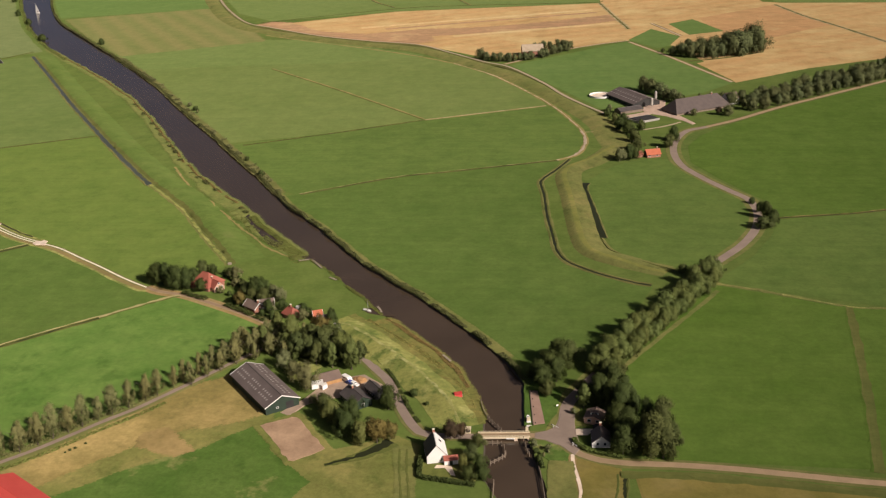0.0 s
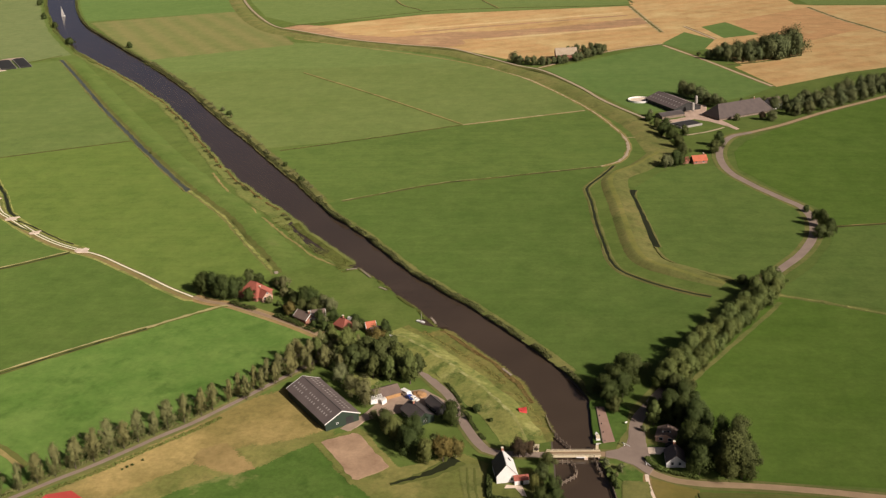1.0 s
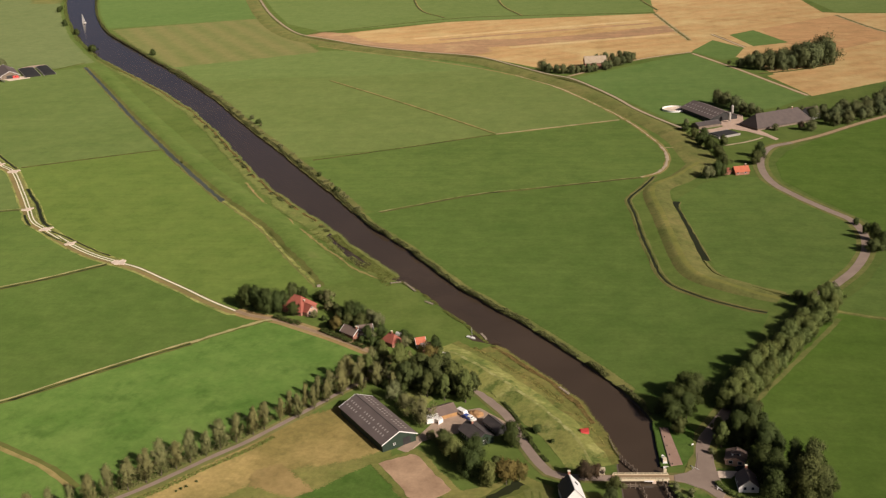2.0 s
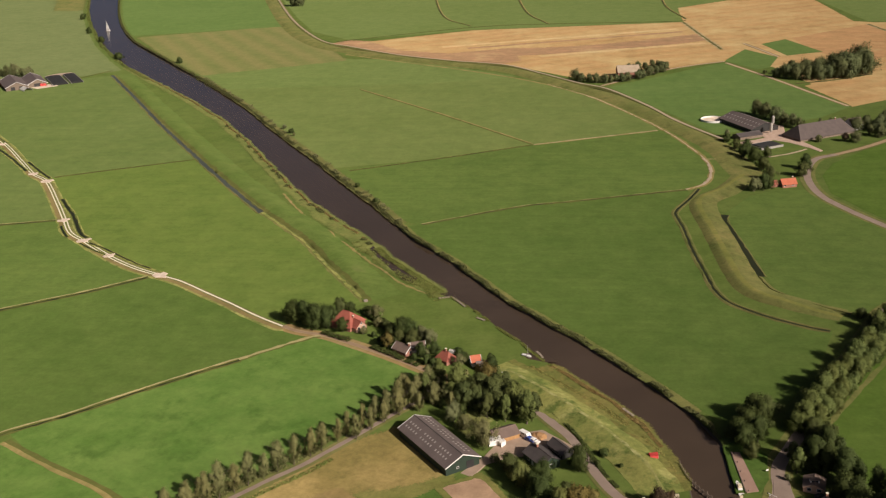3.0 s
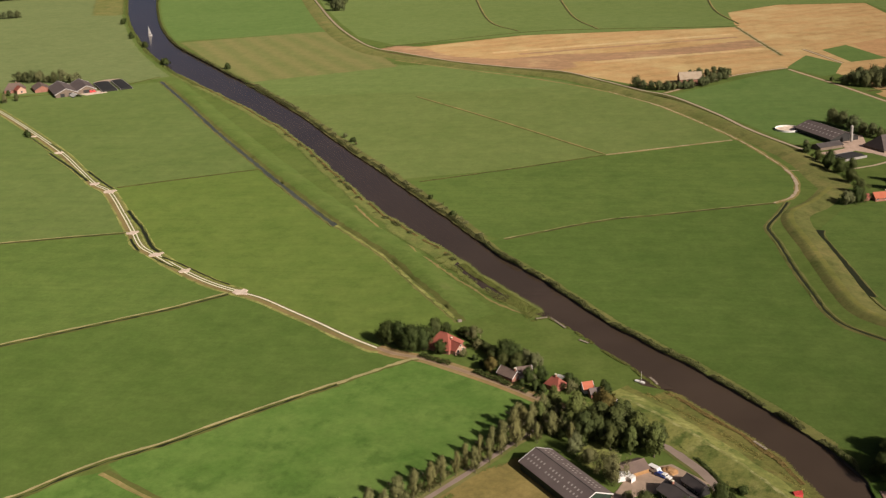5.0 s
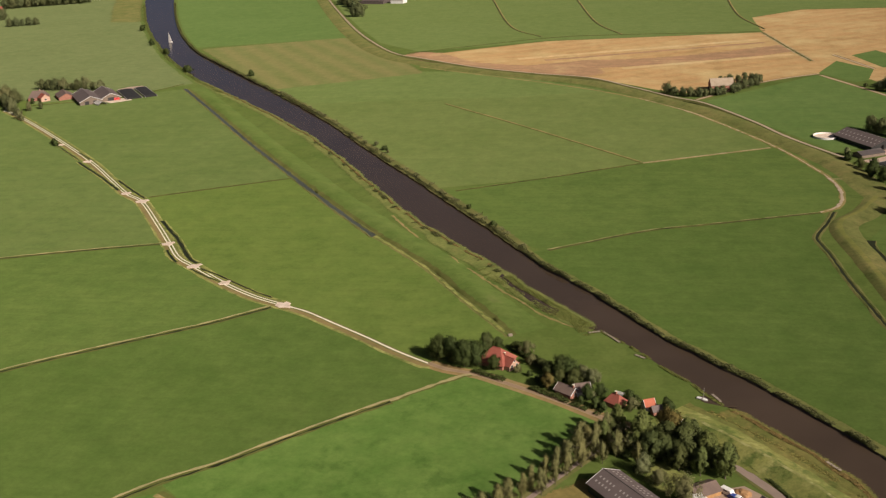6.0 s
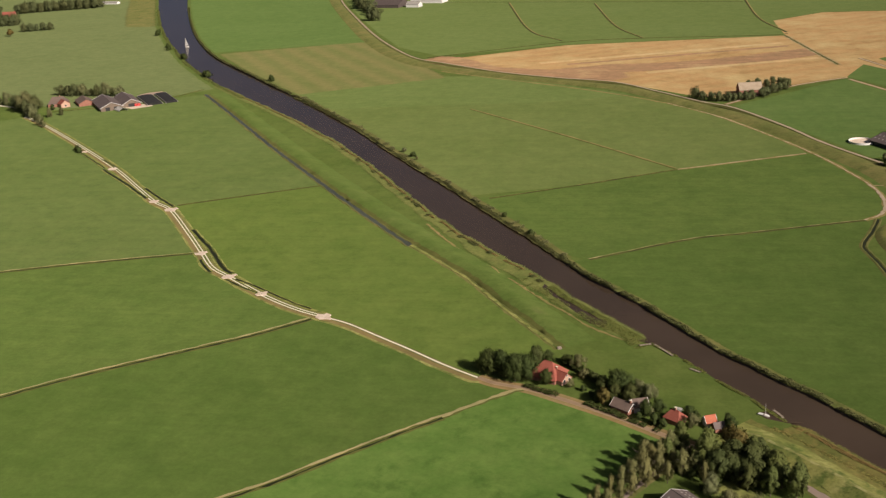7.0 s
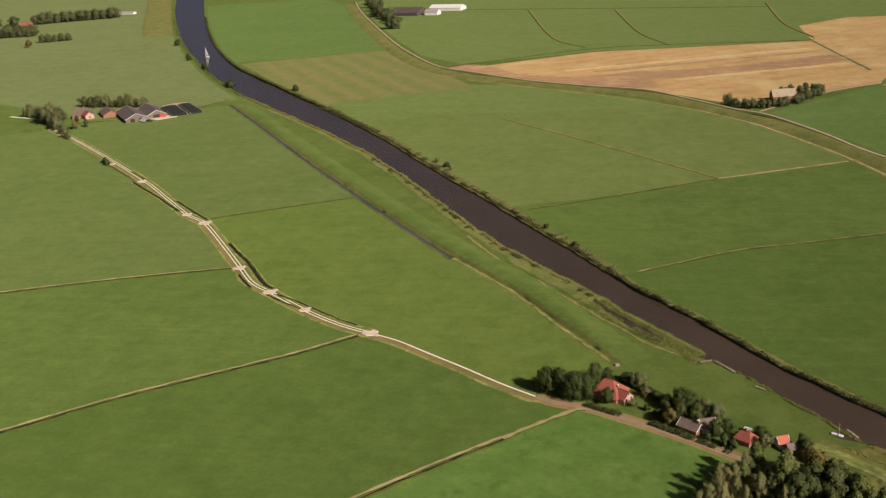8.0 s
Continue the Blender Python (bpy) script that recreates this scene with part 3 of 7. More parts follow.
HAMLET_TREES = [(-223, 515, 9.5, 'b'), (-217, 513, 9.8, 'b'), (-211, 509, 10, 'b'), (-206.5, 511, 9.8, 'b'), (-204, 526, 9, 'b'), (-199, 527, 5, 'b'), (-191, 528, 4, 'b'), (-186, 522, 5, 'w'), (-183, 514, 6, 'w'), (-179, 511, 5, 'b'), (-175, 505, 7, 'b'), (-170, 503, 8, 'b'), (-167, 503, 8, 'b'), (-161, 501, 9, 'w'), (-157, 497, 9, 'w'), (-174, 492, 5, 'o'), (-177, 495, 4, 'b'), (-142, 483, 5, 'b'), (-127, 475, 5, 'b'), (-198, 507, 6, 'b'), (-156, 485, 5.0, 'w'), (-164, 496, 8, 'b'), (-170, 497, 7, 'b'), (-158, 484, 6, 'b')]
NORTH_FARM_TREES = [(-812, 1078, 10, 'w'), (-803, 1074, 13, 'w'), (-794, 1072, 14, 'w'), (-783, 1062, 15, 'b'), (-776, 1056, 18, 'w'), (-769, 1048, 19, 'b'), (-763, 1044, 18, 'w'), (-758, 1036, 18, 'b'), (-751, 1032, 16, 'w'), (-745, 1024, 14, 'b'), (-760, 1054, 16, 'b'), (-739, 1015, 12, 'w'), (-728, 1003, 9, 'w'), (-720, 996, 8, 'w'), (-712, 984, 7, 'w'), (-704, 976, 6, 'w'), (-622, 890, 5, 'b'), (-617, 884, 5, 'b'), (-771, 1124, 13, 'b'), (-762, 1122, 15, 'b'), (-753, 1121, 14, 'b'), (-744, 1120, 11, 'w'), (-735, 1119, 12, 'w'), (-727, 1118, 14, 'b'), (-718, 1118, 13, 'w'), (-709, 1117, 13, 'b'), (-701, 1117, 10, 'w'), (-722, 1018, 8, 'w'), (-715, 1027, 10, 'b'), (-738, 1050, 6, 'b')]
FAR_WEST_WOOD = ([(-1300 + 12 * i, 1889 + 6 * i, 14 + i % 3, "b") for i in range(11)] + [(-1296 + 12 * i, 1900 + 6 * i, 14 + i % 2, "b") for i in range(11)]
                 + [(-1262 + 9 * i, 1712 + 2 * i, 13 + i % 3, "b") for i in range(8)] + [(-1250 + 11 * i, 1738 + 3 * i, 14, "b") for i in range(4)]
                 + [(-1134 + 9 * i, 1640 + 4 * i, 10, "b") for i in range(5)] + [(-1126, 1590, 7, "o"), (-1344, 1888, 13, "b"), (-1367, 1879, 14, "b"), (-1330, 1875, 13, "b")])
RIVER_BUSHES = [(-870, 1560, 8, 's'), (-880, 1585, 7, 's'), (-787, 1420, 8, 's'), (-798, 1440, 6, 's'), (-730, 1342, 8, 's'), (-738, 1354, 7, 's'), (-646, 1217, 8, 's'), (-654, 1226, 7, 's'), (-561, 1187, 7, 's'), (-345, 884, 6, 'w'), (-335, 871, 5, 's'), (-330, 862, 4, 'w'), (-246, 727, 4, 's'), (-226, 694, 4, 's')]

# ---- river and ground ----
RIVER_LINE = flow([(-30, -3000, 16), (-30, 0, 16), (-31, 250, 16), (-33, 320, 16)] + RIVER + [(-1500, 3100, 60), (-2400, 4900, 60)], 8.0)
RIVER_SIDE = across(RIVER_LINE)
RIVER_EAST = RIVER_LINE[:, :2] + RIVER_SIDE * RIVER_LINE[:, 2:] * 0.5
RIVER_WEST = RIVER_LINE[:, :2] - RIVER_SIDE * RIVER_LINE[:, 2:] * 0.5


def uneven(edge, amount, seed):
    """The bank's line with small bays and points."""
    out = edge.copy()
    for i in range(len(out)):
        v = noise.noise((out[i, 0] * 0.06, out[i, 1] * 0.06, seed)) + 0.6 * noise.noise((out[i, 0] * 0.2, out[i, 1] * 0.2, seed))
        out[i] += RIVER_SIDE[i] * v * amount * (1 if 330 < out[i, 1] < 2400 else 0)
    return out


for i, p in enumerate(RIVER_WEST):
    p += RIVER_SIDE[i] * 3.6 * max(0.0, 1 - abs(p[1] - 556) / 42) ** 0.5
RIVER_WEST, RIVER_EAST = uneven(RIVER_WEST, 1.6, 3.0), uneven(RIVER_EAST, 0.8, 9.0)
n_edge = len(RIVER_LINE)
ground_verts, ground_faces = [], []
for edge, far in ((RIVER_WEST, -6000.0), (RIVER_EAST, 6000.0)):
    start = len(ground_verts)
    for p in edge:
        ground_verts += [(p[0], p[1], 0.0), (far, p[1], 0.0)]
    for i in range(n_edge - 1):
        a = start + 2 * i
        ground_faces.append((a, a + 1, a + 3, a + 2) if far > 0 else (a, a + 2, a + 3, a + 1))
tagged(mesh_of("ground", ground_verts, ground_faces, M["ground"]), "flat green polder meadow on both sides of the river", "ground", kind="structure")
bank_verts, bank_faces = [], []
for edge, sign in ((RIVER_WEST, 1), (RIVER_EAST, -1)):
    start = len(bank_verts)
    for p, s in zip(edge, RIVER_SIDE):
        for off, z in ((-0.4, 0.03), (0.15, -0.25), (1.4, -1.6)):
            bank_verts.append((p[0] + s[0] * off * sign, p[1] + s[1] * off * sign, z))
    for i in range(n_edge - 1):
        for j in range(2):
            a = start + 3 * i + j
            bank_faces.append((a, a + 1, a + 4, a + 3))
tagged(mesh_of("river_bank", bank_verts, bank_faces, M["soil"]), "low muddy river bank", "river bank", kind="structure")
river_verts, river_faces = [], []
for i in range(n_edge):
    river_verts += [(*(RIVER_WEST[i] - RIVER_SIDE[i] * 1.5), -0.75), (*(RIVER_EAST[i] + RIVER_SIDE[i] * 1.5), -0.75)]
    if i:
        river_faces.append((2 * i - 2, 2 * i - 1, 2 * i + 1, 2 * i))
tagged(mesh_of("water", river_verts, river_faces, M["river"]), "calm brown river water", "river", kind="structure")


def bankside(edge, sign, y0, y1, off):
    """The bank's line between two northings, moved inland."""
    return [tuple(p + s * sign * off) for p, s in zip(edge, RIVER_SIDE) if y0 <= p[1] <= y1]


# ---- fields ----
field(bankside(RIVER_WEST, -1, 1150, 3300, 10) + [(-2600, 4200), (-3500, 3500), (-1500, 1500), (-800, 1100), (-735, 1052), (-640, 1115)], M["field_haze"], "wide pasture beyond the north farm, its green paled for haze")
field(DITCH_A[1:] + LANE[8:12] + [(-150, 464), (-165, 441), (-176, 424), (-184, 409), (-200, 391), (-217, 371), (-232, 352), (-240, 341)] + [(-262, 366)] + [(-276, 388)],
      M["field_bright"], "bright green field of young grass beside the poplar lane")
field([PATH_A[0], PATH_A[1], PATH_A[2], (-244, 338), (-250, 318), (-330, 280), (-440, 330), (-310, 396)], M["field_bright"], "green field south of the farm path")
field(DITCH_A + LANE[7:0:-1] + DITCH_B[::-1] + [(-470, 430), (-380, 330)], M["field_deep"], "deep green pasture between two ditches")
field(DITCH_B + TRACK[::-1][:6] + DITCH_C[::-1] + [(-600, 580), (-520, 390)], M["field_mid"], "green pasture beside the concrete track")
field(DITCH_C + TRACK[8::-1] + [(-800, 980), (-760, 800), (-640, 560)], M["field_north"], "wide green pasture west of the concrete track")
field(TRACK[6:] + LANE[1:6] + [(-214, 523)] + WEST_DYKE_EDGE[::-1] + WEST_DITCH[-1:-3:-1] + DITCH_D[::-1], M["field_dykeside"], "green pasture between the track and the river dyke")
field(DITCH_D + WEST_DITCH[-3::-1] + [(-640, 1095), (-690, 1075), (-735, 1035)] + TRACK[1:6], M["field_north"], "green pasture in front of the north farm")
field([(-236, 322), (-205, 364), (-190, 383), (-170, 404), (-155, 424), (-132, 399), (-131, 388), (-150, 362), (-170, 340), (-200, 318)], M["field_olive"], "rough olive margin of the dry paddock", soft=3.5)
field([(-230, 325), (-206, 356), (-199, 366), (-189, 380), (-177.5, 399), (-165, 415), (-155, 424.5), (-141, 406), (-134, 400), (-145, 391), (-160, 386), (-172, 378), (-180, 368), (-190, 356), (-205, 340), (-215, 325)],
      M["field_dry"], "dry tan paddock with worn patches", soft=6.1)
field([(-172, 379), (-166.5, 382), (-160.5, 375), (-153.5, 369.5), (-157, 368), (-164, 371), (-171, 372)], M["bare_earth"], "bare trodden earth in the paddock", 0.07, soft=5.6)
field([(-184, 341), (-172, 353), (-160, 363), (-150, 369), (-135, 386), (-126, 379), (-104, 354), (-112, 336), (-150, 320), (-200, 328)], M["paddock"], "green paddock by the riding arena", soft=2.8)
field([(-124, 373), (-108, 370), (-82, 384), (-74, 378), (-72, 330), (-112, 336), (-104, 354)], M["field_olive"], "rough olive pasture by the dark pond", soft=2.3)
field(bankside(RIVER_EAST, 1, 445, 655, 5.5) + EAST_LINE_1[1:] + RING_DITCH[1:] + [(2, 492), (-16, 455), (-36, 442)], M["field_deep"], "wide deep green pasture east of the river")
field(bankside(RIVER_EAST, 1, 662, 765, 5.5) + EAST_LINE_2[1:] + INNER_PATH[7:13] + EAST_LINE_1[::-1], M["field_mid"], "deep green pasture in the river bend")
field(bankside(RIVER_EAST, 1, 768, 1112, 6.0) + [(-505, 1120), (-380, 1193)] + INNER_PATH[1:7] + EAST_LINE_2[3:0:-1], M["field_east"], "green pastures between the river and the old dyke")
field([(-11, 1430), (183, 1412), (204, 1400), (330, 1385), (345, 1250), (270, 1130), (252, 1060), (166, 1012), (100, 958), (97, 1000), (60, 1130), (19, 1165), (19, 1235)], M["wheat"], "dry margins between the stubble fields")
field([(-131, 1091), (-44, 1130), (19, 1240), (24, 1170), (17, 1161), (-11, 1144), (-44, 1115), (-100, 1073)], M["wheat"], "dry stubble margin behind the copse")
field(bankside(RIVER_EAST, 1, 772, 1040, 6.5) + EAST_LINE_3 + EAST_LINE_2[2:0:-1], M["field_east"], "long green pasture along the river")
field(EAST_LINE_3 + EAST_LINE_2[3:] + INNER_PATH[5:2:-1] + [(-250, 1092), (-340, 1075)], M["field_east"], "triangular green pasture below the old dyke")
field(bankside(RIVER_EAST, 1, 1045, 1110, 6.5) + [(-505, 1120), (-380, 1193)] + INNER_PATH[1:4] + [(-262, 1070)], M["field_far"], "green pasture below the old dyke, paled for haze", soft=14.4)
field([(-690, 1375), (-518, 1451), (-434, 1300), (-392, 1215), (-380, 1193), (-505, 1120), (-600, 1245)], M["field_striped"], "mown hay field with pale bands", soft=12.6)
field(bankside(RIVER_EAST, 1, 1385, 2100, 7.0) + [(-840, 2150), (-760, 2030), (-705, 1880), (-629, 1686), (-553, 1500), (-528, 1450)], M["field_lush"], "green pasture beyond the hay field")
field([(-405, 1330), (-470, 1400), (-530, 1530), (-606, 1710), (-680, 1900), (-740, 2060), (-500, 2600), (900, 2400), (420, 1420), (330, 1390), (200, 1410), (172, 1630), (57, 1630), (-12, 1560), (-10, 1432), (-264, 1395)], M["field_far"], "wide green pastures beyond the stubble, paled for haze")
field([(-968, 1672), (-1040, 1815), (-1258, 2276), (-1215, 2262), (-1010, 1825), (-933, 1668)], M["slope"], "rough olive strip along the far river bank", soft=16.0)
field([(-405, 1297), (-264, 1390), (-11, 1428), (19, 1235), (-44, 1124), (-97, 1078), (-131, 1091), (-184, 1144), (-290, 1192)], M["wheat"], "harvested grain field of golden stubble")
field([(-262, 1222), (-205, 1248), (-160, 1250), (-107, 1264), (-50, 1294), (-1, 1327), (9, 1298), (-45, 1262), (-95, 1236), (-150, 1222), (-200, 1212)], M["stubble_dark"], "brown ploughed strip across the stubble", soft=14.0)
for x0, x1, lift, wide, mat, words in ((-250, -15, 44, 5, "stubble_dark", "thin brown strip in the stubble"), (-190, 0, -26, 4, "stubble_dark", "thin brown strip in the stubble"),
                                       (-280, -20, 66, 7, "straw_pale", "pale band of short stubble"), (-165, 5, -46, 6, "straw_pale", "pale band of short stubble")):
    y0, y1 = 1312 + 0.4 * x0 + lift, 1312 + 0.4 * x1 + lift
    field([(x0, y0), (x1, y1), (x1 - 2, y1 + wide), (x0 - 2, y0 + wide)], M[mat], words, soft=4.0)
field([(-9, 1440), (-11, 1556), (57, 1622), (168, 1622), (182, 1410), (113, 1308), (70, 1250), (25, 1233)], M["wheat"], "golden stubble field", soft=3.6)
field([(-414, 1301), (-372, 1246), (-338, 1221), (-277, 1197), (-208, 1168), (-192, 1180), (-205, 1222), (-270, 1218), (-330, 1243), (-385, 1312), (-400, 1318)], M["stubble_dark"], "brown worked margin of the stubble field", soft=16.0)
field([(99, 1296), (196, 1388), (231, 1240), (147, 1150), (108, 1209)], M["stubble_orange"], "golden stubble field by the wood")
field([(140, 1092), (170, 1170), (236, 1231), (268, 1135), (250, 1061), (166, 1015), (101, 960), (76, 1040)], M["wheat"], "golden stubble field beyond the wood")
field([(204, 1399), (322, 1383), (340, 1250), (270, 1162), (238, 1242)], M["wheat"], "distant golden stubble field")
field([(-91, 1040), (17, 1155), (97, 957), (69, 920), (-10, 868)], M["field_lush"], "lush green field behind the farm")
field([(63, 1260), (91, 1289), (117, 1208), (80, 1189)], M["field_lush"], "small lush green field by the wood")
field([(18, 1165), (43, 1228), (70, 1180), (56, 1128), (44, 1118)], M["field_lush"], "small lush green field before the wood")
field([(-2, 716), (14, 728), (30, 730), (35, 716), (46, 690), (59, 665), (67, 648), (69, 628), (65, 604), (55, 580), (43, 560), (29, 546), (5, 557), (-5, 570), (-7, 588), (-15, 643), (-19, 682)],
      M["field_mid"], "green field enclosed by the ring dyke")
field([(36, 527), (62, 516), (93, 502), (88, 463), (83, 425), (77, 386), (74, 376), (6, 377), (6, 396), (-1, 416), (-9, 430), (1, 458), (21, 494)], M["field_shade"], "green field behind the road wood")
field([(97, 503), (112, 502), (160, 500), (150, 365), (80, 371), (87, 425)], M["field_shade"], "green field with a sunken gutter")
field([(42, 530), (62, 521), (112, 505), (170, 502), (190, 645), (121, 625), (83, 617), (76, 592), (62, 560)], M["field_mid"], "green field beside the brick road")
field([(84, 622), (121, 629), (190, 648), (300, 800), (222, 952), (194, 930), (123, 865), (86, 826), (58, 790), (47, 762), (46, 724), (58, 694), (72, 665), (80, 650)], M["field_shade"], "wide green field below the farm road")
field([(0, 366), (14, 368), (50, 364), (90, 360), (200, 345), (160, 220), (20, 250)], M["field_yellow"], "yellowing grass field south of the road")


# ---- ditches, dykes, roads ----
# the side turned from the sun gets the shade-toned grass
DITCH = [(-1.6, 0.09), (-1.0, 0.36), (0.0, 0.5), (0.35, 0.15), (1.0, 0.14), (1.25, 0.2), (1.8, 0.09)]
DITCH_SLOTS = [0, 0, 2, 1, 2, 2]


def ditch(points, label, width=1.0, seed=1, verge="ditch_bank"):
    return ribbon("ditch", points, [(o * width, z) for o, z in DITCH], [M[verge], M["ditch_water"], M["slope_shaded"]], label, "ditch", 3.0, 0.26, seed, DITCH_SLOTS)


ditch([(-345, 352), (-331, 374), (-320, 386)] + DITCH_A[:6], "narrow ditch with dry tan grass banks", 1.25, 1)
ribbon("path", DITCH_A[5:] + [(-207, 502)], [(-1.5, 0.1), (-0.6, 0.3), (0.5, 0.22), (1.4, 0.1)], [M["ditch_bank"], M["slope_shaded"]], "dry grass bank at the end of the ditch", "path", 3.0, 0.3, 101, [0, 0, 1])
ditch(DITCH_B, "narrow ditch with dry tan grass banks", 1.4, 2)
ditch(DITCH_C, "narrow ditch with dry tan grass banks", 1.25, 3)
ditch(DITCH_D, "thin dark ditch between pastures", 0.8, 4, "verge_green")
ditch(EAST_LINE_1, "thin ditch with dry grass banks", 0.9, 5, "ditch_bank")
ditch(EAST_LINE_2[:3], "thin ditch with dry grass banks", 0.7, 6, "thin_verge")
ribbon("path", EAST_LINE_3, [(-1.8, 0.1), (-0.7, 0.35), (0.3, 0.35), (0.9, 0.14), (1.6, 0.1)], [M["thin_verge"], M["slope_shaded"]], "rough grass strip between pastures", "path", 4.0, 0.2, 7, [0, 0, 1, 1])
ribbon("path", EAST_LINE_4, [(-1.4, 0.1), (-0.5, 0.2), (0.5, 0.2), (1.3, 0.1)], [M["slope"], M["slope_pale"]], "thin dry grass strip between fields", "path", 3.0, 0.35, 8, [0, 1, 0])
ditch(EAST_LINE_5, "thin ditch with dry grass banks", 0.8, 9, "thin_verge")
# the shadow lying in the gutter is coloured in as dark strips
ribbon("path", EAST_LINE_6, [(-3.2, 0.1), (-1.4, 0.14), (-0.3, 0.11), (0.9, 0.12), (1.9, 0.24), (3.0, 0.1)], [M["field_shade"], M["slope_shaded"], M["slope_dark"]], "shallow gutter with rough grass", "path", 4.0, 0.3, 10, [0, 1, 1, 2, 0])
ribbon("ditch", [(-4.2, 366), (-4.4, 358), (-5.2, 350), (-6, 338)], [(-2.2, 0.1), (-1.5, 0.3), (-1.2, 0.13), (1.2, 0.13), (1.5, 0.3), (2.4, 0.1)], [M["slope_shaded"], M["ditch_water"]], "short dark ditch below the road", "ditch", 2.0, 0.15, 52, [0, 0, 1, 0, 0])
ribbon("path", [(-5, 366), (10, 367.2), (31, 366), (56.6, 363.5), (76, 361.5), (100, 358)], [(-2.0, 0.1), (-1.0, 0.4), (0.8, 0.5), (2.4, 0.1)], [M["slope_dark"], M["slope_shaded"]], "dark green bank below the south road", "path", 3.0, 0.3, 53, [0, 0, 1])
ditch(INNER_DITCH_THIN, "thin dark ditch at the foot of the ring dyke", 1.0, 11, "verge_green")
ribbon("ditch", WEST_DITCH, [(-2.8, 0.05), (-1.8, 0.35), (-1.4, 0.14), (1.5, 0.14), (2.0, 0.45), (3.0, 0.05)], [M["verge_green"], M["clear_ditch"]],
       "straight water-filled ditch at the foot of the dyke", "ditch", 5.0, 0.35, 12, [0, 0, 1, 0, 0])
ribbon("ditch", RING_DITCH, [(-2.2, 0.09), (-1.2, 0.35), (-0.6, 0.12), (0.8, 0.12), (1.3, 0.4), (2.4, 0.09)], [M["verge_green"], M["ditch_water"]],
       "dark ditch round the ring dyke", "ditch", 4.0, 0.15, 13, [0, 0, 1, 0, 0])
ribbon("ditch", INNER_DITCH, [(-3.4, 0.06), (-2.7, 0.25), (-2.4, 0.13), (2.1, 0.13), (2.5, 0.25), (3.2, 0.06)], [M["verge_green"], M["ditch_water"]],
       "wider dark ditch inside the ring dyke", "ditch", 4.0, 0.2, 14, [0, 0, 1, 0, 0])
ribbon("path", WEST_DYKE_EDGE, [(-2.0, 0.1), (-0.8, 0.3), (0.7, 0.3), (1.3, 0.12), (2.0, 0.1)], [M["slope_dark"], M["slope_pale"], M["slope"]], "pale grass line along the dyke foot", "path", 4.0, 0.3, 15, [0, 1, 2, 2])
ribbon("path", [(-6, 437), (-3.1, 441.6), (14.8, 472.8), (33.2, 504.6), (41, 519)], [(-0.9, 0.12), (0, 0.2), (1.3, 0.12)], M["slope"], "pale trodden edge beside the wooded road", "path", 4.0, 0.2, 161)
# the shade along the path's north side is painted as a darker grass strip
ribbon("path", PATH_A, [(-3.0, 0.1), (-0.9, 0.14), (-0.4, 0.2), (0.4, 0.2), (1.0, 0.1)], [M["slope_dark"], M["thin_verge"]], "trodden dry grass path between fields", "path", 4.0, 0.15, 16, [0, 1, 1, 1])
ribbon("path", EAST_LINE_2[2:], [(-1.6, 0.1), (-0.9, 0.2), (1.0, 0.2), (1.7, 0.1)], [M["thin_verge"], M["pale_path"]], "pale dry path between pastures", "path", 4.0, 0.3, 17, [0, 1, 0])
ribbon("path", INNER_PATH[:5], [(-1.5, 0.1), (0, 0.25), (1.5, 0.1)], M["thin_verge"], "dry grass path at the foot of the old dyke", "path", 5.0, 0.3, 18)
ribbon("path", INNER_PATH[4:], [(-2.2, 0.09), (-0.4, 0.2), (0.4, 0.22), (1.6, 0.1)], [M["thin_verge"], M["dirt_road"]], "worn pale sandy path at the foot of the old dyke", "path", 4.0, 0.3, 181, [0, 1, 0])
ribbon("path", INNER_PATH[9:13], [(-0.7, 0.25), (0.0, 0.27), (0.8, 0.25)], M["dirt_road"], "bare sandy bend of the path", "path", 3.0, 0.45, 182)
ribbon("path", [(-23, 799), (-8, 799.5), (4, 802)], [(-0.9, 0.12), (0, 0.2), (0.9, 0.12)], M["pale_path"], "thin pale path to the farm", "path", 4.0, 0.2, 183)

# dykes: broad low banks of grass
# river dyke: the shade of its west slope is coloured in with darker grass
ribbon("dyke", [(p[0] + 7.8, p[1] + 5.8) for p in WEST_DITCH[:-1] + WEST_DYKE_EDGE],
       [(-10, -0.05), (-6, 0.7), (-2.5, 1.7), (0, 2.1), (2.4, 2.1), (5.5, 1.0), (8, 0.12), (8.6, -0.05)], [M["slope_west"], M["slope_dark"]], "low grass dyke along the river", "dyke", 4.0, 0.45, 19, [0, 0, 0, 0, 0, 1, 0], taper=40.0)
ribbon("dyke", RING_CREST, [(-10, -0.05), (-4, 1.5), (-0.9, 1.95), (1.9, 1.9), (3.5, 1.3), (6.3, -0.05)], [M["slope"], M["slope_ring"]],
       "curved grass ring dyke with a pale crest", "dyke", 5.0, 0.15, 20, [0, 0, 1, 0, 0], taper=25.0)
ribbon("dyke", [(-745, 2030), (-690, 1875), (-614, 1680), (-538, 1495), (-480, 1370), (-430, 1290), (-390, 1252), (-322, 1200), (-255, 1160), (-196, 1128), (-156, 1083), (-121, 1035), (-93, 1000), (-66, 950), (-43, 900), (-14, 830), (0, 760)],
       [(-12, -0.05), (-6, 1.4), (-2, 1.8), (2, 1.8), (6, 1.1), (10, -0.05)], M["slope"], "old grass dyke winding between the fields", "dyke", 8.0, 0.2, 21, taper=60.0)


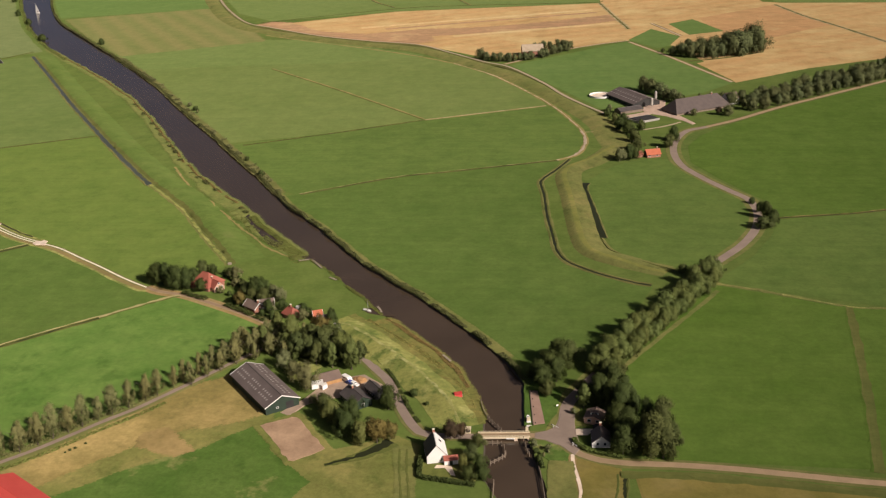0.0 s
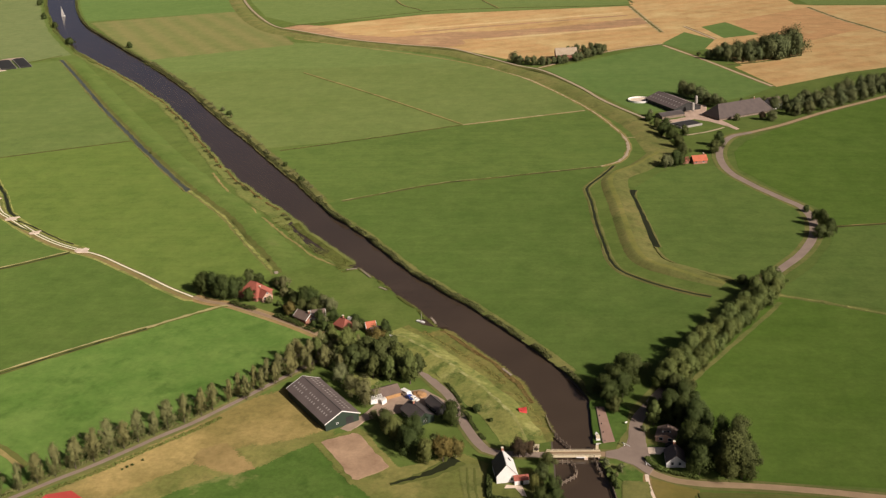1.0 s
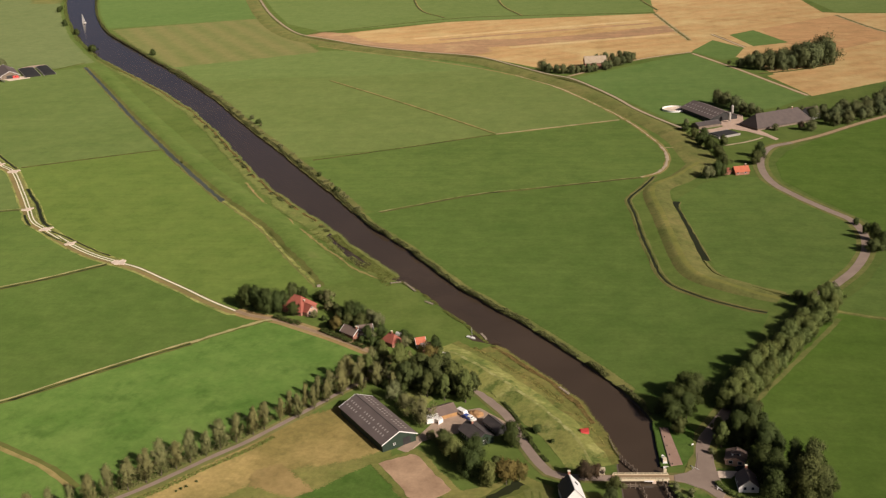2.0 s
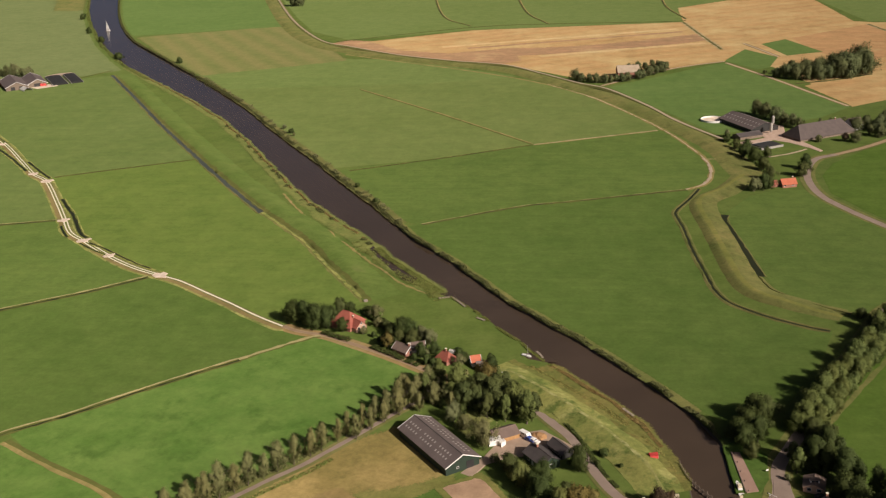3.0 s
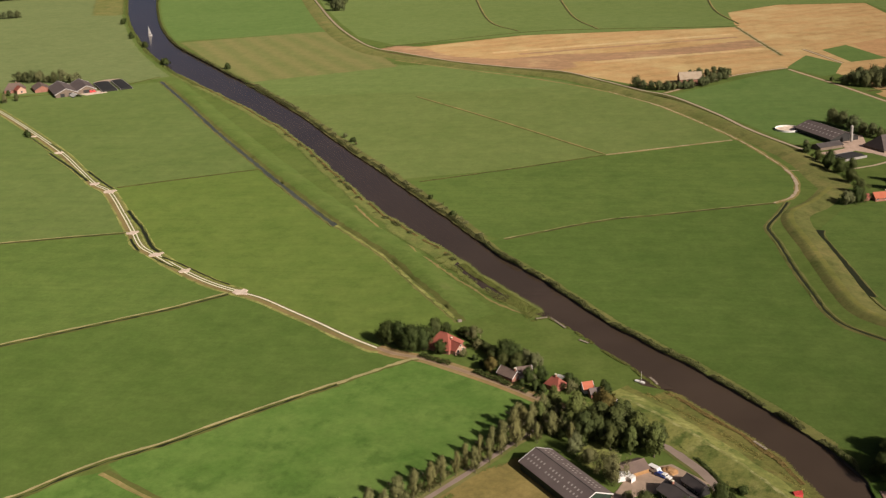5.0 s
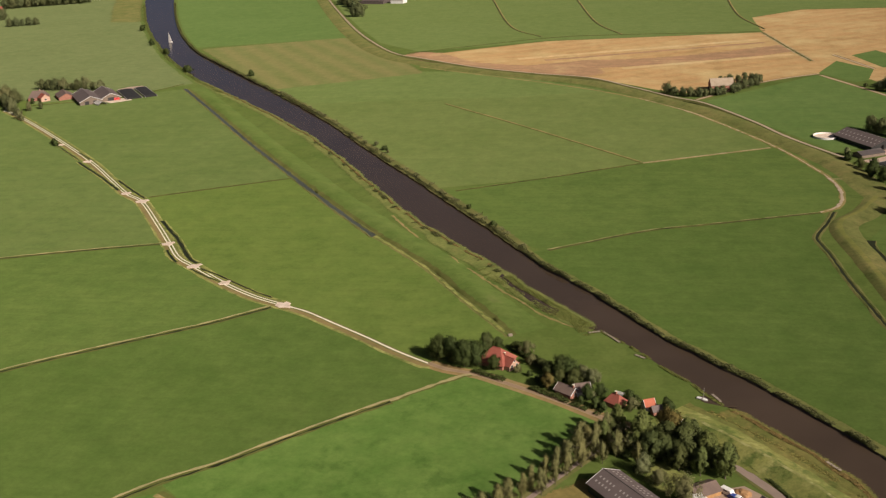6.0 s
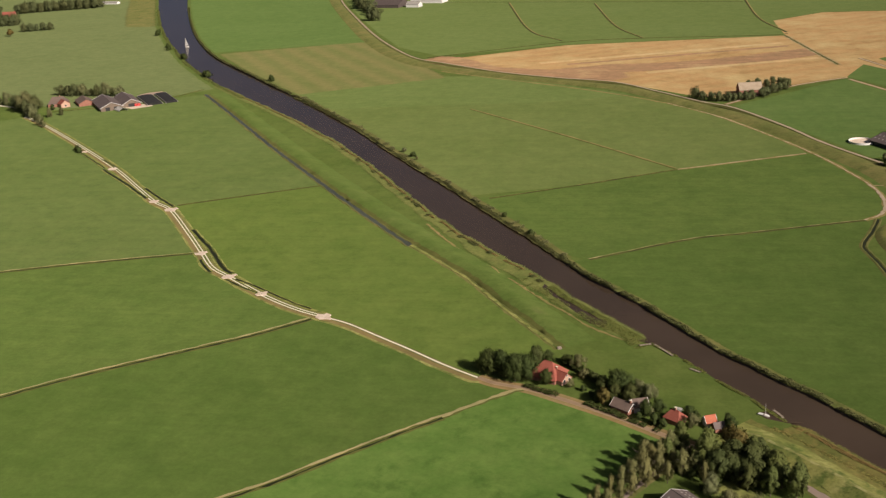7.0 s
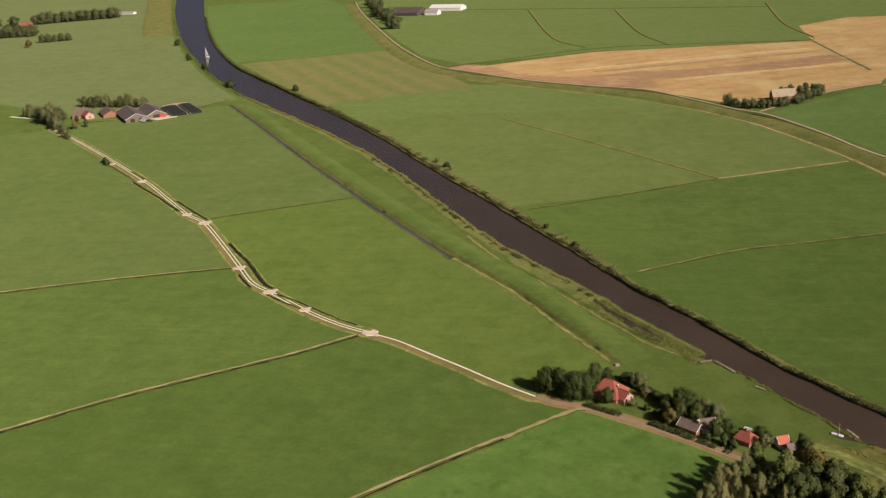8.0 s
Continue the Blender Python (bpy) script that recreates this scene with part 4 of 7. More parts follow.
def road(points, half, material, label, z=0.16, verge=1.2, verge_mat="verge_green", seed=1, wobble=0.06):
    prof = [(-half - verge, 0.1), (-half, z - 0.02), (-half + 0.01, z), (half - 0.01, z), (half, z - 0.02), (half + verge, 0.1)]
    return ribbon("road", points, prof, [M[verge_mat], M[material]], label, "road", 3.0, wobble, seed, [0, 0, 1, 0, 0])


ribbon("road", DYKE_ROAD, [(-3.5, 0.6), (-1.3, 1.95), (1.3, 1.95), (3.5, 0.6)], [M["verge_green"], M["dirt_road"]], "pale narrow road on the old dyke", "road", 5.0, 0.1, 22, [0, 1, 0])
ribbon("path", LANE[:7], [(-1.5, 0.1), (-0.9, 0.2), (0.9, 0.14), (3.7, 0.14), (4.4, 0.26), (5.2, 0.09)], [M["verge_green"], M["verge_brown"], M["slope_pale"]],
       "grass margin of the narrow lane with a dry edge", "path", 4.0, 0.15, 231, [0, 0, 1, 2, 2])
ribbon("road", LANE[:7], [(-0.52, 0.2), (-0.5, 0.24), (0.5, 0.24), (0.52, 0.2)], M["concrete"], "narrow pale concrete lane", "road", 3.0, 0.03, 23)
road(LANE[6:13], 1.45, "lane", "narrow grey-brown lane past the hamlet", seed=24, verge_mat="verge", verge=2.2)
road(LANE[12:], 1.75, "asphalt", "curving grey-brown lane to the bridge", seed=25, verge=1.2)
road(POPLAR_LANE, 1.05, "asphalt", "unpaved lane under the row of poplars", seed=26, verge=1.6)
road(EAST_ROAD, 2.3, "asphalt", "curving grey-brown country road", seed=27, verge=2.6, verge_mat="slope")
road(FARM_ROAD, 2.0, "lane", "grey-brown road past the large farm", seed=28)
road(SOUTH_ROAD, 1.6, "lane", "grey-brown road along the south field", seed=29, verge=1.5, verge_mat="verge_green")
road(WHITE_PATH, 0.6, "pad", "pale pinkish footpath beside the river", seed=30, verge=0.8, verge_mat="verge")
for off, seed in ((-0.95, 31), (0.95, 32)):
    ribbon("wheel_track", TRACK, [(off - 0.38, 0.17), (off - 0.36, 0.2), (off + 0.36, 0.2), (off + 0.38, 0.17)], M["concrete"], "pale concrete wheel strip of the field track", "track", 4.0, 0.0, seed)
ribbon("road", TRACK, [(-4.6, 0.09), (-4.0, 0.2), (-3.2, 0.16), (-1.3, 0.15), (1.3, 0.15), (3.9, 0.13), (4.6, 0.24), (5.2, 0.09)],
       [M["slope_pale"], M["verge_brown"], M["slope"]], "brown grass bed of the field track with pale edges", "track", 4.0, 0.2, 33, [0, 0, 2, 2, 1, 0, 0])
# short ditches on either side of the track
for pts, w, seed in (([(-617.5, 885.4), (-592.4, 860.3), (-569.8, 837.2)], 0.6, 61), ([(-568.2, 832.5), (-547, 811.1), (-528.1, 792.4), (-510.5, 773.3), (-497, 759)], 1.0, 62),
                     ([(-584, 861.8), (-562, 840.3)], 0.6, 63), ([(-509.6, 783.1), (-488, 760.4), (-468.6, 740.8)], 0.9, 64), ([(-434.6, 694.6), (-420.8, 676.4), (-408.7, 660.8), (-395.2, 640.2), (-386.2, 627.8), (-380.1, 622.5)], 1.2, 65),
                     ([(-407.3, 642.6), (-400.2, 632.2), (-393.1, 623.3)], 0.8, 66), ([(-379.8, 613.4), (-366, 602.4), (-352.6, 594.1)], 0.5, 67), ([(-375, 614.6), (-360.3, 605), (-348.2, 595.9), (-333.6, 585.1), (-320.4, 576.9)], 0.6, 68)):
    ribbon("ditch", pts, [(-2.0 * w, 0.2), (-1.3 * w, 0.34), (-0.8 * w, 0.235), (0.8 * w, 0.235), (1.2 * w, 0.36), (2.0 * w, 0.2)], [M["slope_pale"], M["ditch_water"], M["slope_shaded"]], "short dark ditch beside the field track", "ditch", 3.0, 0.2, seed, [0, 2, 1, 2, 0])
# paved crossings of the track
for (px, py), turn, long_, wide in (((-311, 568.3), -32, 8, 5.6), ((-352.5, 595), -36, 5, 5.5), ((-379.5, 618), -42, 5.5, 7), ((-411, 653), -50, 6, 6), ((-467, 734.5), -45, 7.5, 7),
                                    ((-487.5, 752), -45, 6, 5.5), ((-561, 834), -45, 6.5, 5.5), ((-613, 886), -45, 5, 4)):
    c, s_ = math.cos(radians(turn)), math.sin(radians(turn))
    outline = [(-0.42, -0.55), (0.05, -0.62), (0.3, -0.3), (0.62, -0.12), (0.5, 0.12), (0.2, 0.3), (0.1, 0.6), (-0.32, 0.62), (-0.3, 0.25), (-0.62, 0.1), (-0.6, -0.15)]
    field([(px + c * a * long_ - s_ * b * wide, py + s_ * a * long_ + c * b * wide) for a, b in outline], M["pad"], "pale pinkish paved crossing of the field track", 0.26, "paving")

# the tall dyke between the farm lane and the river
ribbon("dyke", [(-127, 478), (-111, 463), (-96, 447), (-82, 430), (-70, 413), (-63, 399), (-60, 392)],
       [(-12.5, 0.1), (-8, 0.9), (-3.0, 2.1), (-0.9, 2.5), (0.7, 2.5), (5, 1.5), (11.5, 0.1)], [M["bank"], M["slope_pale"], M["crest"]],
       "yellowish grass dyke between the lane and the river", "dyke", 3.0, 0.25, 40, [0, 1, 1, 2, 1, 1], (0.9, 0.75), taper=14.0)
ribbon("ditch", [(-103.2, 364.2), (-96.7, 367.8), (-91.8, 371.6), (-87.5, 375.7), (-83.6, 380.9)], [(-2.2, 0.125), (-1.3, 0.3), (-1.0, 0.16), (1.0, 0.16), (1.4, 0.3), (2.3, 0.125)], [M["slope_shaded"], M["ditch_water"]], "dark overgrown pond in the pasture", "pond", 1.5, 0.4, 45, [0, 0, 1, 0, 0], (0.4, 2.0))
field([(-210, 618), (-205, 609), (-197, 597), (-188, 585), (-180, 577.5), (-176.5, 573), (-178, 566.5), (-184, 570.5), (-190, 580), (-197, 591), (-205, 603), (-211, 613)], M["river"], "dark backwater behind the reeds", 0.1, "water")
field([(-134.2, 388), (-121, 397.6), (-103.4, 373.4), (-115.4, 363.4)], M["field_olive"], "rough margin of the riding arena", 0.12, "arena", 2.0)
field([(-132, 387.8), (-130.5, 389.6), (-123, 395), (-121.2, 394.6), (-105.4, 374.2), (-106, 372.6), (-114.4, 365.8), (-116, 366)], M["sand"], "bare sandy riding arena", 0.16, "arena")
field([(-117, 421), (-112, 425.5), (-103, 429), (-91, 418.3), (-99.7, 414), (-107.8, 411), (-114, 409), (-120.5, 404), (-124, 396), (-128, 398), (-122, 408)], M["yard"], "paved brown farmyard", 0.13, "yard")
field([(-81.5, 377), (-77.5, 359), (-73, 335), (-68, 335), (-71.5, 352), (-74.5, 377)], M["slope"], "rutted grass track beside the garden", 0.1, "path", 2.0)
for off in (-1.2, 1.3):
    ribbon("path", [(-78.6 + off, 376), (-75.6 + off, 360), (-72.5 + off, 345), (-70.5 + off, 335)], [(-0.35, 0.2), (0, 0.23), (0.35, 0.2)], M["slope_shaded"], "dark wheel rut in the grass track", "path", 2.0, 0.15, 47)
field([(-38, 395), (-31, 396), (-27, 404), (-26, 420), (-34, 430), (-40, 424)], M["paddock"], "mown grass beside the quay", 0.1, "lawn")
field([(-36, 384), (-27, 383), (-22, 377), (-23, 370), (-28, 372), (-34, 380)], M["paddock"], "mown grass beside the road junction", 0.1, "lawn")
field([(-28, 372), (-21, 372), (-18, 340), (-27, 340)], M["slope"], "rough grass along the river bank", 0.1, "lawn", 1.5)
field([(-19, 374), (-12, 371), (-5, 369), (-5, 350), (-7, 336), (-17.5, 336), (-16.5, 356)], M["field_yellow"], "dry rough grass south of the road", 0.1, "lawn", 1.2)
# the reed bed west of the river, its back edge and the trodden trail beside it
REED_EDGE = bankside(RIVER_WEST, -1, 575, 680, 7.0) + bankside(RIVER_WEST, -1, 680, 1165, 4.0)
field(bankside(RIVER_WEST, -1, 552, 1165, 0.3) + REED_EDGE[::-1] + [(-163, 551)], M["reed_bed"], "yellow-green reed bed beside the river", 0.07, "reed_bed", 5.0)
field(bankside(RIVER_WEST, -1, 396, 486, 0.3) + bankside(RIVER_WEST, -1, 396, 486, 8.0)[::-1], M["bank"], "rough herbs between the dyke and the river", 0.07, "reed_bed", 4.0)
field(bankside(RIVER_EAST, 1, 445, 662, 0.8) + bankside(RIVER_EAST, 1, 445, 662, 3.6)[::-1], M["slope"], "pale rough grass behind the bank shrubs", 0.07, "reed_bed", 2.0)
field(bankside(RIVER_EAST, 1, 655, 1110, 0.8) + bankside(RIVER_EAST, 1, 655, 1110, 4.5)[::-1], M["verge_green"], "rough grass along the east bank", 0.07, "reed_bed", 4.0)
TRAIL = [(-291, 712), (-263, 667), (-248, 648), (-239.5, 639.5), (-234.5, 630.5), (-222, 615.5), (-209.5, 598), (-194.5, 580), (-187, 569.5), (-177, 560), (-168, 553)]
ribbon("path", TRAIL, [(-0.6, 0.1), (-0.2, 0.16), (0.2, 0.16), (0.6, 0.1)], M["thin_verge"], "faint trodden trail along the reed bed", "path", 3.0, 0.35, 46)
# far boundaries: sunken ditches and pale paths
for pts, w in (([(-394, 1838), (-324, 1525), (-272, 1424)], 2.0), ([(-255, 1795), (-213, 1546), (-175, 1431)], 2.0), ([(-513, 1875), (-246, 1814), (-36, 1768)], 2.0),
               ([(-32, 1816), (-28, 1585), (-6, 1454)], 2.0), ([(-418, 1319), (-266, 1414), (-175, 1431), (-34, 1433), (-7, 1441)], 1.6),
               ([(-735, 1040), (-655, 1082), (-620, 1145)], 1.2), ([(70, 1050), (100, 1062), (140, 1090)], 2.0)):
    ditch(pts, "distant ditch with rough dry banks", w * 0.6, 50, "thin_verge")
for pts in ([(-11, 1428), (5, 1322), (20, 1228)], [(195, 1386), (213, 1298), (231, 1239), (261, 1130)]):
    ribbon("path", pts, [(-3.0, 0.15), (-1.0, 0.45), (0.4, 0.4), (1.4, 0.22), (3.0, 0.15)], [M["pale_path"], M["verge_brown"], M["slope_dark"]], "dry brown boundary between stubble fields", "path", 5.0, 0.4, 57, [0, 1, 2, 0])
for pts in ([(-99, 1046), (-44, 1115), (-11, 1143), (17, 1160)], [(18, 1153), (52, 1074), (77, 1010), (97, 959)], [(45, 1265), (58, 1225), (71, 1183)]):
    road(pts, 1.1, "dirt_road", "pale farm path between distant fields", seed=51, verge=1.5, verge_mat="verge")
field([(-34, 389.8), (-30, 391.5), (-26.5, 395), (-25.6, 404), (-20.8, 404), (-20.3, 393), (-18.3, 381), (-20, 376.5), (-25, 382.5), (-30, 385.6), (-34, 386.4)], M["asphalt"], "worn paved road junction", 0.16, "junction")


# ---- trees ----
def leaf_mesh(name, lobes, count, size, material, seed, fuzz=0.3):
    """A crown: many small leaf clumps set over and inside a group of uneven lobes, with soft normals like a mass of leaves."""
    rng = np.random.default_rng(seed)
    vol = np.array([l[3] * l[4] * l[5] for l in lobes]) ** 0.66
    pick = rng.choice(len(lobes), count, p=vol / vol.sum())
    L = np.array(lobes)[pick]
    d = rng.normal(size=(count, 3))
    d /= np.linalg.norm(d, axis=1)[:, None]
    r = np.abs(rng.normal(0.86, fuzz, count))
    pos = L[:, :3] + d * L[:, 3:6] * r[:, None]
    nrm = d / L[:, 3:6]
    nrm /= np.linalg.norm(nrm, axis=1)[:, None]
    mid = pos.mean(0)
    whole = (pos - mid) / np.maximum(pos.std(0), 0.1)
    whole /= np.linalg.norm(whole, axis=1)[:, None] + 1e-6
    soft = nrm * 0.26 + whole * 0.84 + rng.normal(size=(count, 3)) * 0.24
    soft[:, 2] += 0.10
    soft /= np.linalg.norm(soft, axis=1)[:, None]
    face = soft + rng.normal(size=(count, 3)) * 0.35
    face /= np.linalg.norm(face, axis=1)[:, None]
    u = np.cross(face, rng.normal(size=(count, 3)))
    u /= np.linalg.norm(u, axis=1)[:, None]
    v = np.cross(face, u)
    s = (size * (0.55 + 0.9 * rng.random(count)))[:, None]
    verts = np.stack([pos - u * s * 0.8 - v * s * 0.45, pos + u * s * 0.8 - v * s * 0.45, pos + v * s * 0.85], 1).reshape(-1, 3)
    verts[:, 2] = np.maximum(verts[:, 2], 0.05)
    faces = np.arange(count * 3).reshape(-1, 3)
    me = bpy.data.meshes.new(name)
    me.from_pydata(verts.tolist(), [], faces.tolist())
    me.materials.append(material)
    me.update()
    me.polygons.foreach_set("use_smooth", [True] * count)
    me.normals_split_custom_set_from_vertices(np.repeat(soft, 3, axis=0).tolist())
    return me


def limb(bm, a, b, ra, rb, sides=7):
    a, b = Vector(a), Vector(b)
    q = (b - a).to_track_quat("Z", "Y").to_matrix()
    rings = []
    for p, r in ((a, ra), (b, rb)):
        rings.append([bm.verts.new(p + q @ Vector((r * math.cos(k * math.tau / sides), r * math.sin(k * math.tau / sides), 0))) for k in range(sides)])
    for k in range(sides):
        bm.faces.new((rings[0][k], rings[0][(k + 1) % sides], rings[1][(k + 1) % sides], rings[1][k]))


def trunk_mesh(h, r, forks, seed):
    rng = random.Random(seed)
    bm = bmesh.new()
    p, top = Vector((0, 0, -0.2)), h
    for i in range(4):
        q = Vector((rng.uniform(-0.02, 0.02) * h * (i + 1), rng.uniform(-0.02, 0.02) * h * (i + 1), top * (i + 1) / 4))
        limb(bm, p, q, r * (1 - 0.2 * i), r * (1 - 0.2 * (i + 1)))
        p = q
    for k in range(forks):
        z = h * rng.uniform(0.35, 0.8)
        a = k * math.tau / max(1, forks) + rng.uniform(-0.4, 0.4)
        limb(bm, (0, 0, z), (math.cos(a) * h * 0.32, math.sin(a) * h * 0.32, z + h * 0.3), r * 0.4, r * 0.12, 5)
    me = bpy.data.meshes.new("trunk")
    bm.to_mesh(me)
    bm.free()
    me.materials.append(M["bark"])
    return me


def broad_lobes(h, spread_, seed, low=0.28, n=9):
    rng = random.Random(seed)
    out = [(0, 0, h * 0.55, spread_ * 0.55, spread_ * 0.55, h * 0.32)]
    for k in range(n * 3):
        a = k * 2.4 + rng.uniform(-0.5, 0.5)
        f = (k + 0.5) / (n * 3)
        z = h * (low + 0.06 + (0.90 - low) * f)
        girth = math.sin(math.pi * min(1.0, 0.22 + 0.72 * f)) ** 0.7
        rr = spread_ * girth * rng.uniform(0.22, 1.0) * (1 + 0.22 * math.sin(a * 2 + seed))
        s = spread_ * rng.uniform(0.13, 0.33)
        out.append((rr * math.cos(a), rr * math.sin(a), z, s, s, s * rng.uniform(0.9, 1.5)))
    out.append((rng.uniform(-1, 1) * spread_ * 0.2, rng.uniform(-1, 1) * spread_ * 0.2, h * 0.84, spread_ * 0.34, spread_ * 0.34, h * 0.15))
    return out


def poplar_lobes(h, w, seed):
    """Feathery foliage on steep branches, widest a third of the way up, open between, above a bare stem."""
    rng = random.Random(seed)
    out = [(0, 0, h * 0.5, w * 0.34, w * 0.34, h * 0.26)]
    for k in range(44):
        f = (k + rng.random()) / 44
        reach = w * (0.6 + 1.0 * f if f < 0.4 else (1 - (f - 0.4) / 0.6) ** 0.55 + 0.06)
        a, d = k * 2.4 + rng.uniform(-0.6, 0.6), reach * rng.uniform(0.25, 1.0)
        s = w * rng.uniform(0.12, 0.25)
        out.append((d * math.cos(a), d * math.sin(a), h * (0.17 + 0.78 * f), s, s, h * rng.uniform(0.05, 0.10)))
    out.append((0, 0, h * 0.96, w * 0.1, w * 0.1, h * 0.05))
    return out


KINDS = {}


def kind_of_tree(key, name, lobes, count, size, material, trunk, label, height):
    ob = new(name)
    t = new("trunk", trunk)
    c = new("crown", leaf_mesh("crown", lobes, count, size, material, len(KINDS) + 5, 0.5 if key == "P" else 0.32))
    t.parent = c.parent = ob
    tagged(ob, label, "tree" if "bush" not in name else "bush")
    KINDS.setdefault(key, []).append([ob, height, False])


for s in range(4):
    kind_of_tree("b", "broadleaf_tree", broad_lobes(10, 4.2 + 0.35 * s, s + 1, 0.12, 12), 9600, 0.235, M["leaf_light"] if s == 2 else M["leaf"], trunk_mesh(6.5, 0.24, 5, s), "leafy dark green deciduous tree", 10)
for s in range(4):
    kind_of_tree("B", "broadleaf_tree", broad_lobes(18, 5.0 + 0.45 * s, s + 11, 0.08, 16), 16500, 0.29, M["leaf_light"] if s == 2 else M["leaf"], trunk_mesh(12, 0.42, 6, s), "tall leafy dark green deciduous tree", 18)
for s in range(4):
    kind_of_tree("P", "poplar_tree", poplar_lobes(16, 3.3 + 0.25 * s, s + 21), 7200, 0.20, M["leaf_poplar"], trunk_mesh(14, 0.2, 4, s), "slender wind-bent poplar with olive leaves", 16)
for s in range(2):
    kind_of_tree("w", "willow_tree", broad_lobes(10, 4.6 + 0.8 * s, s + 31, 0.1), 7600, 0.24, M["leaf_willow"], trunk_mesh(6, 0.25, 5, s), "grey-green willow with fine leaves", 10)
for s in range(2):
    kind_of_tree("o", "broadleaf_tree", broad_lobes(10, 4.4 + 0.5 * s, s + 41), 7600, 0.27, M["leaf_olive"], trunk_mesh(6, 0.24, 5, s), "olive-brown deciduous tree turning to autumn", 10)
for s in range(3):
    kind_of_tree("r", "broadleaf_tree", broad_lobes(10, 4.3 + 0.4 * s, s + 81, 0.06, 12), 9600, 0.235, M["leaf_road"], trunk_mesh(6.5, 0.24, 5, s), "olive-green deciduous tree beside the road", 10)
for s in range(2):
    kind_of_tree("l", "broadleaf_tree", broad_lobes(10, 4.3 + 0.5 * s, s + 46, 0.12), 8000, 0.27, M["leaf_lime"], trunk_mesh(6, 0.24, 5, s), "fresh olive-green deciduous tree", 10)
for s in range(4):
    kind_of_tree("n", "broadleaf_tree", poplar_lobes(10, 2.7 + 0.3 * s, s + 91), 6800, 0.21, M["leaf_road"] if s == 0 else M["leaf_light"], trunk_mesh(7, 0.2, 4, s), "slim olive-green tree of a close wood", 10)
kind_of_tree("p", "broadleaf_tree", broad_lobes(10, 4.6, 51), 5600, 0.30, M["leaf_red"], trunk_mesh(6, 0.24, 5, 1), "dark copper-leaved tree beside the white house", 10)
for s in range(2):
    kind_of_tree("s", "bush", broad_lobes(4, 2.6 + 0.5 * s, s + 61, 0.0, 8), 2200, 0.27, M["leaf"], trunk_mesh(1.5, 0.12, 4, s), "rounded dark green bush", 4)

for s in range(4):
    kind_of_tree("f", "broadleaf_tree", broad_lobes(14, 6.4 + 0.6 * s, s + 71, 0.05, 11), 6200, 0.40, M["leaf_far"], trunk_mesh(9, 0.35, 5, s), "leafy green deciduous tree of a distant grove, paled for haze", 14)

tree_rng = random.Random(7)


def plant(key, x, y, h, group="", lean=0.0, label=""):
    if key == "b" and h >= 12.5:
        key = "B"
    if key == "b" and h <= 5.5:
        key = "s"
    entry = tree_rng.choice(KINDS[key])
    ob, h0, used = entry
    f = h / h0
    wide = f * tree_rng.uniform(0.9, 1.12) 
    m = Matrix.Translation((x, y, 0)) @ Euler((0, radians(lean), 0)).to_matrix().to_4x4() @ pose(0, 0, 0, 0, 0, tree_rng.uniform(0, 360)) @ Matrix.Diagonal((wide * tree_rng.uniform(0.85, 1.15), wide * tree_rng.uniform(0.85, 1.15), f * tree_rng.uniform(0.95, 1.05), 1))
    if used:
        ob = copy_thing(ob, m)
    else:
        ob.matrix_basis = m
        entry[2] = True
    return tagged(ob, label, group=group)


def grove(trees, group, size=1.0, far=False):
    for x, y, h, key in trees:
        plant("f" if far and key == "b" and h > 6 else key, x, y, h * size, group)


# the row of poplars on the far side of the lane
row = flow(POPLAR_LANE, 1.0)
row_side = across(row)
dist = 0.0
for i in range(1, len(row)):
    dist += float(np.hypot(*(row[i] - row[i - 1])[:2]))
    if dist > 5.6:
        dist = tree_rng.uniform(-1.2, 1.2)
        x, y = row[i, :2] - row_side[i] * tree_rng.uniform(1.7, 2.3)
        plant("P", x, y, tree_rng.uniform(14.0, 16.5) * (1 - 0.24 * i / len(row)), "poplars along the lane", 4.0)
grove([(x, y, h, "n" if key in "bl" and h > 9 else key) for x, y, h, key in WOOD_BY_SHED], "trees of the wood by the shed", 0.92)
for i in range(26):
    f, g = tree_rng.random(), tree_rng.random()
    plant("n", -150 + 41 * f + tree_rng.uniform(-1, 1), 444 - 6 * f + 14 * g + tree_rng.uniform(-1, 1), tree_rng.uniform(7, 10), "trees of the wood by the shed")
for i in range(22):
    plant("s", tree_rng.uniform(-148, -112), tree_rng.uniform(434, 456), tree_rng.uniform(2.6, 4.2), "undergrowth of the wood by the shed")
for x, y in ((-169, 416), (-165, 423), (-161.5, 429), (-157, 435), (-153, 441), (-158, 446), (-152, 452), (-147, 458), (-163, 437)):
    plant("P", x, y, tree_rng.uniform(10, 13), "trees of the wood by the shed")
grove(YARD_TREES, "trees round the farmyard", 0.72)
grove(WHITE_HOUSE_TREES, "trees by the white house", 0.8)
grove(QUAY_TREES, "trees at the quay")
grove(ROADSIDE_WOOD, "trees of the roadside wood", 0.79)
grove(RING_TREES, "trees along the curving road", 0.8)
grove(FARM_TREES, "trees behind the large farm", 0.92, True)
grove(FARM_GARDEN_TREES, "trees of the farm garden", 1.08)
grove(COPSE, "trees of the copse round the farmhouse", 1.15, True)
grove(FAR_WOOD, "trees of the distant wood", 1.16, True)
for i in range(14):
    f = i / 13
    plant("f", 62 + 72 * f + tree_rng.uniform(-3, 3), 1086 + 8 * f + tree_rng.uniform(-6, 6), 12 + 12 * f + tree_rng.uniform(-1.5, 1.5), "trees of the distant wood")
grove(HAMLET_TREES, "trees of the hamlet", 1.22)
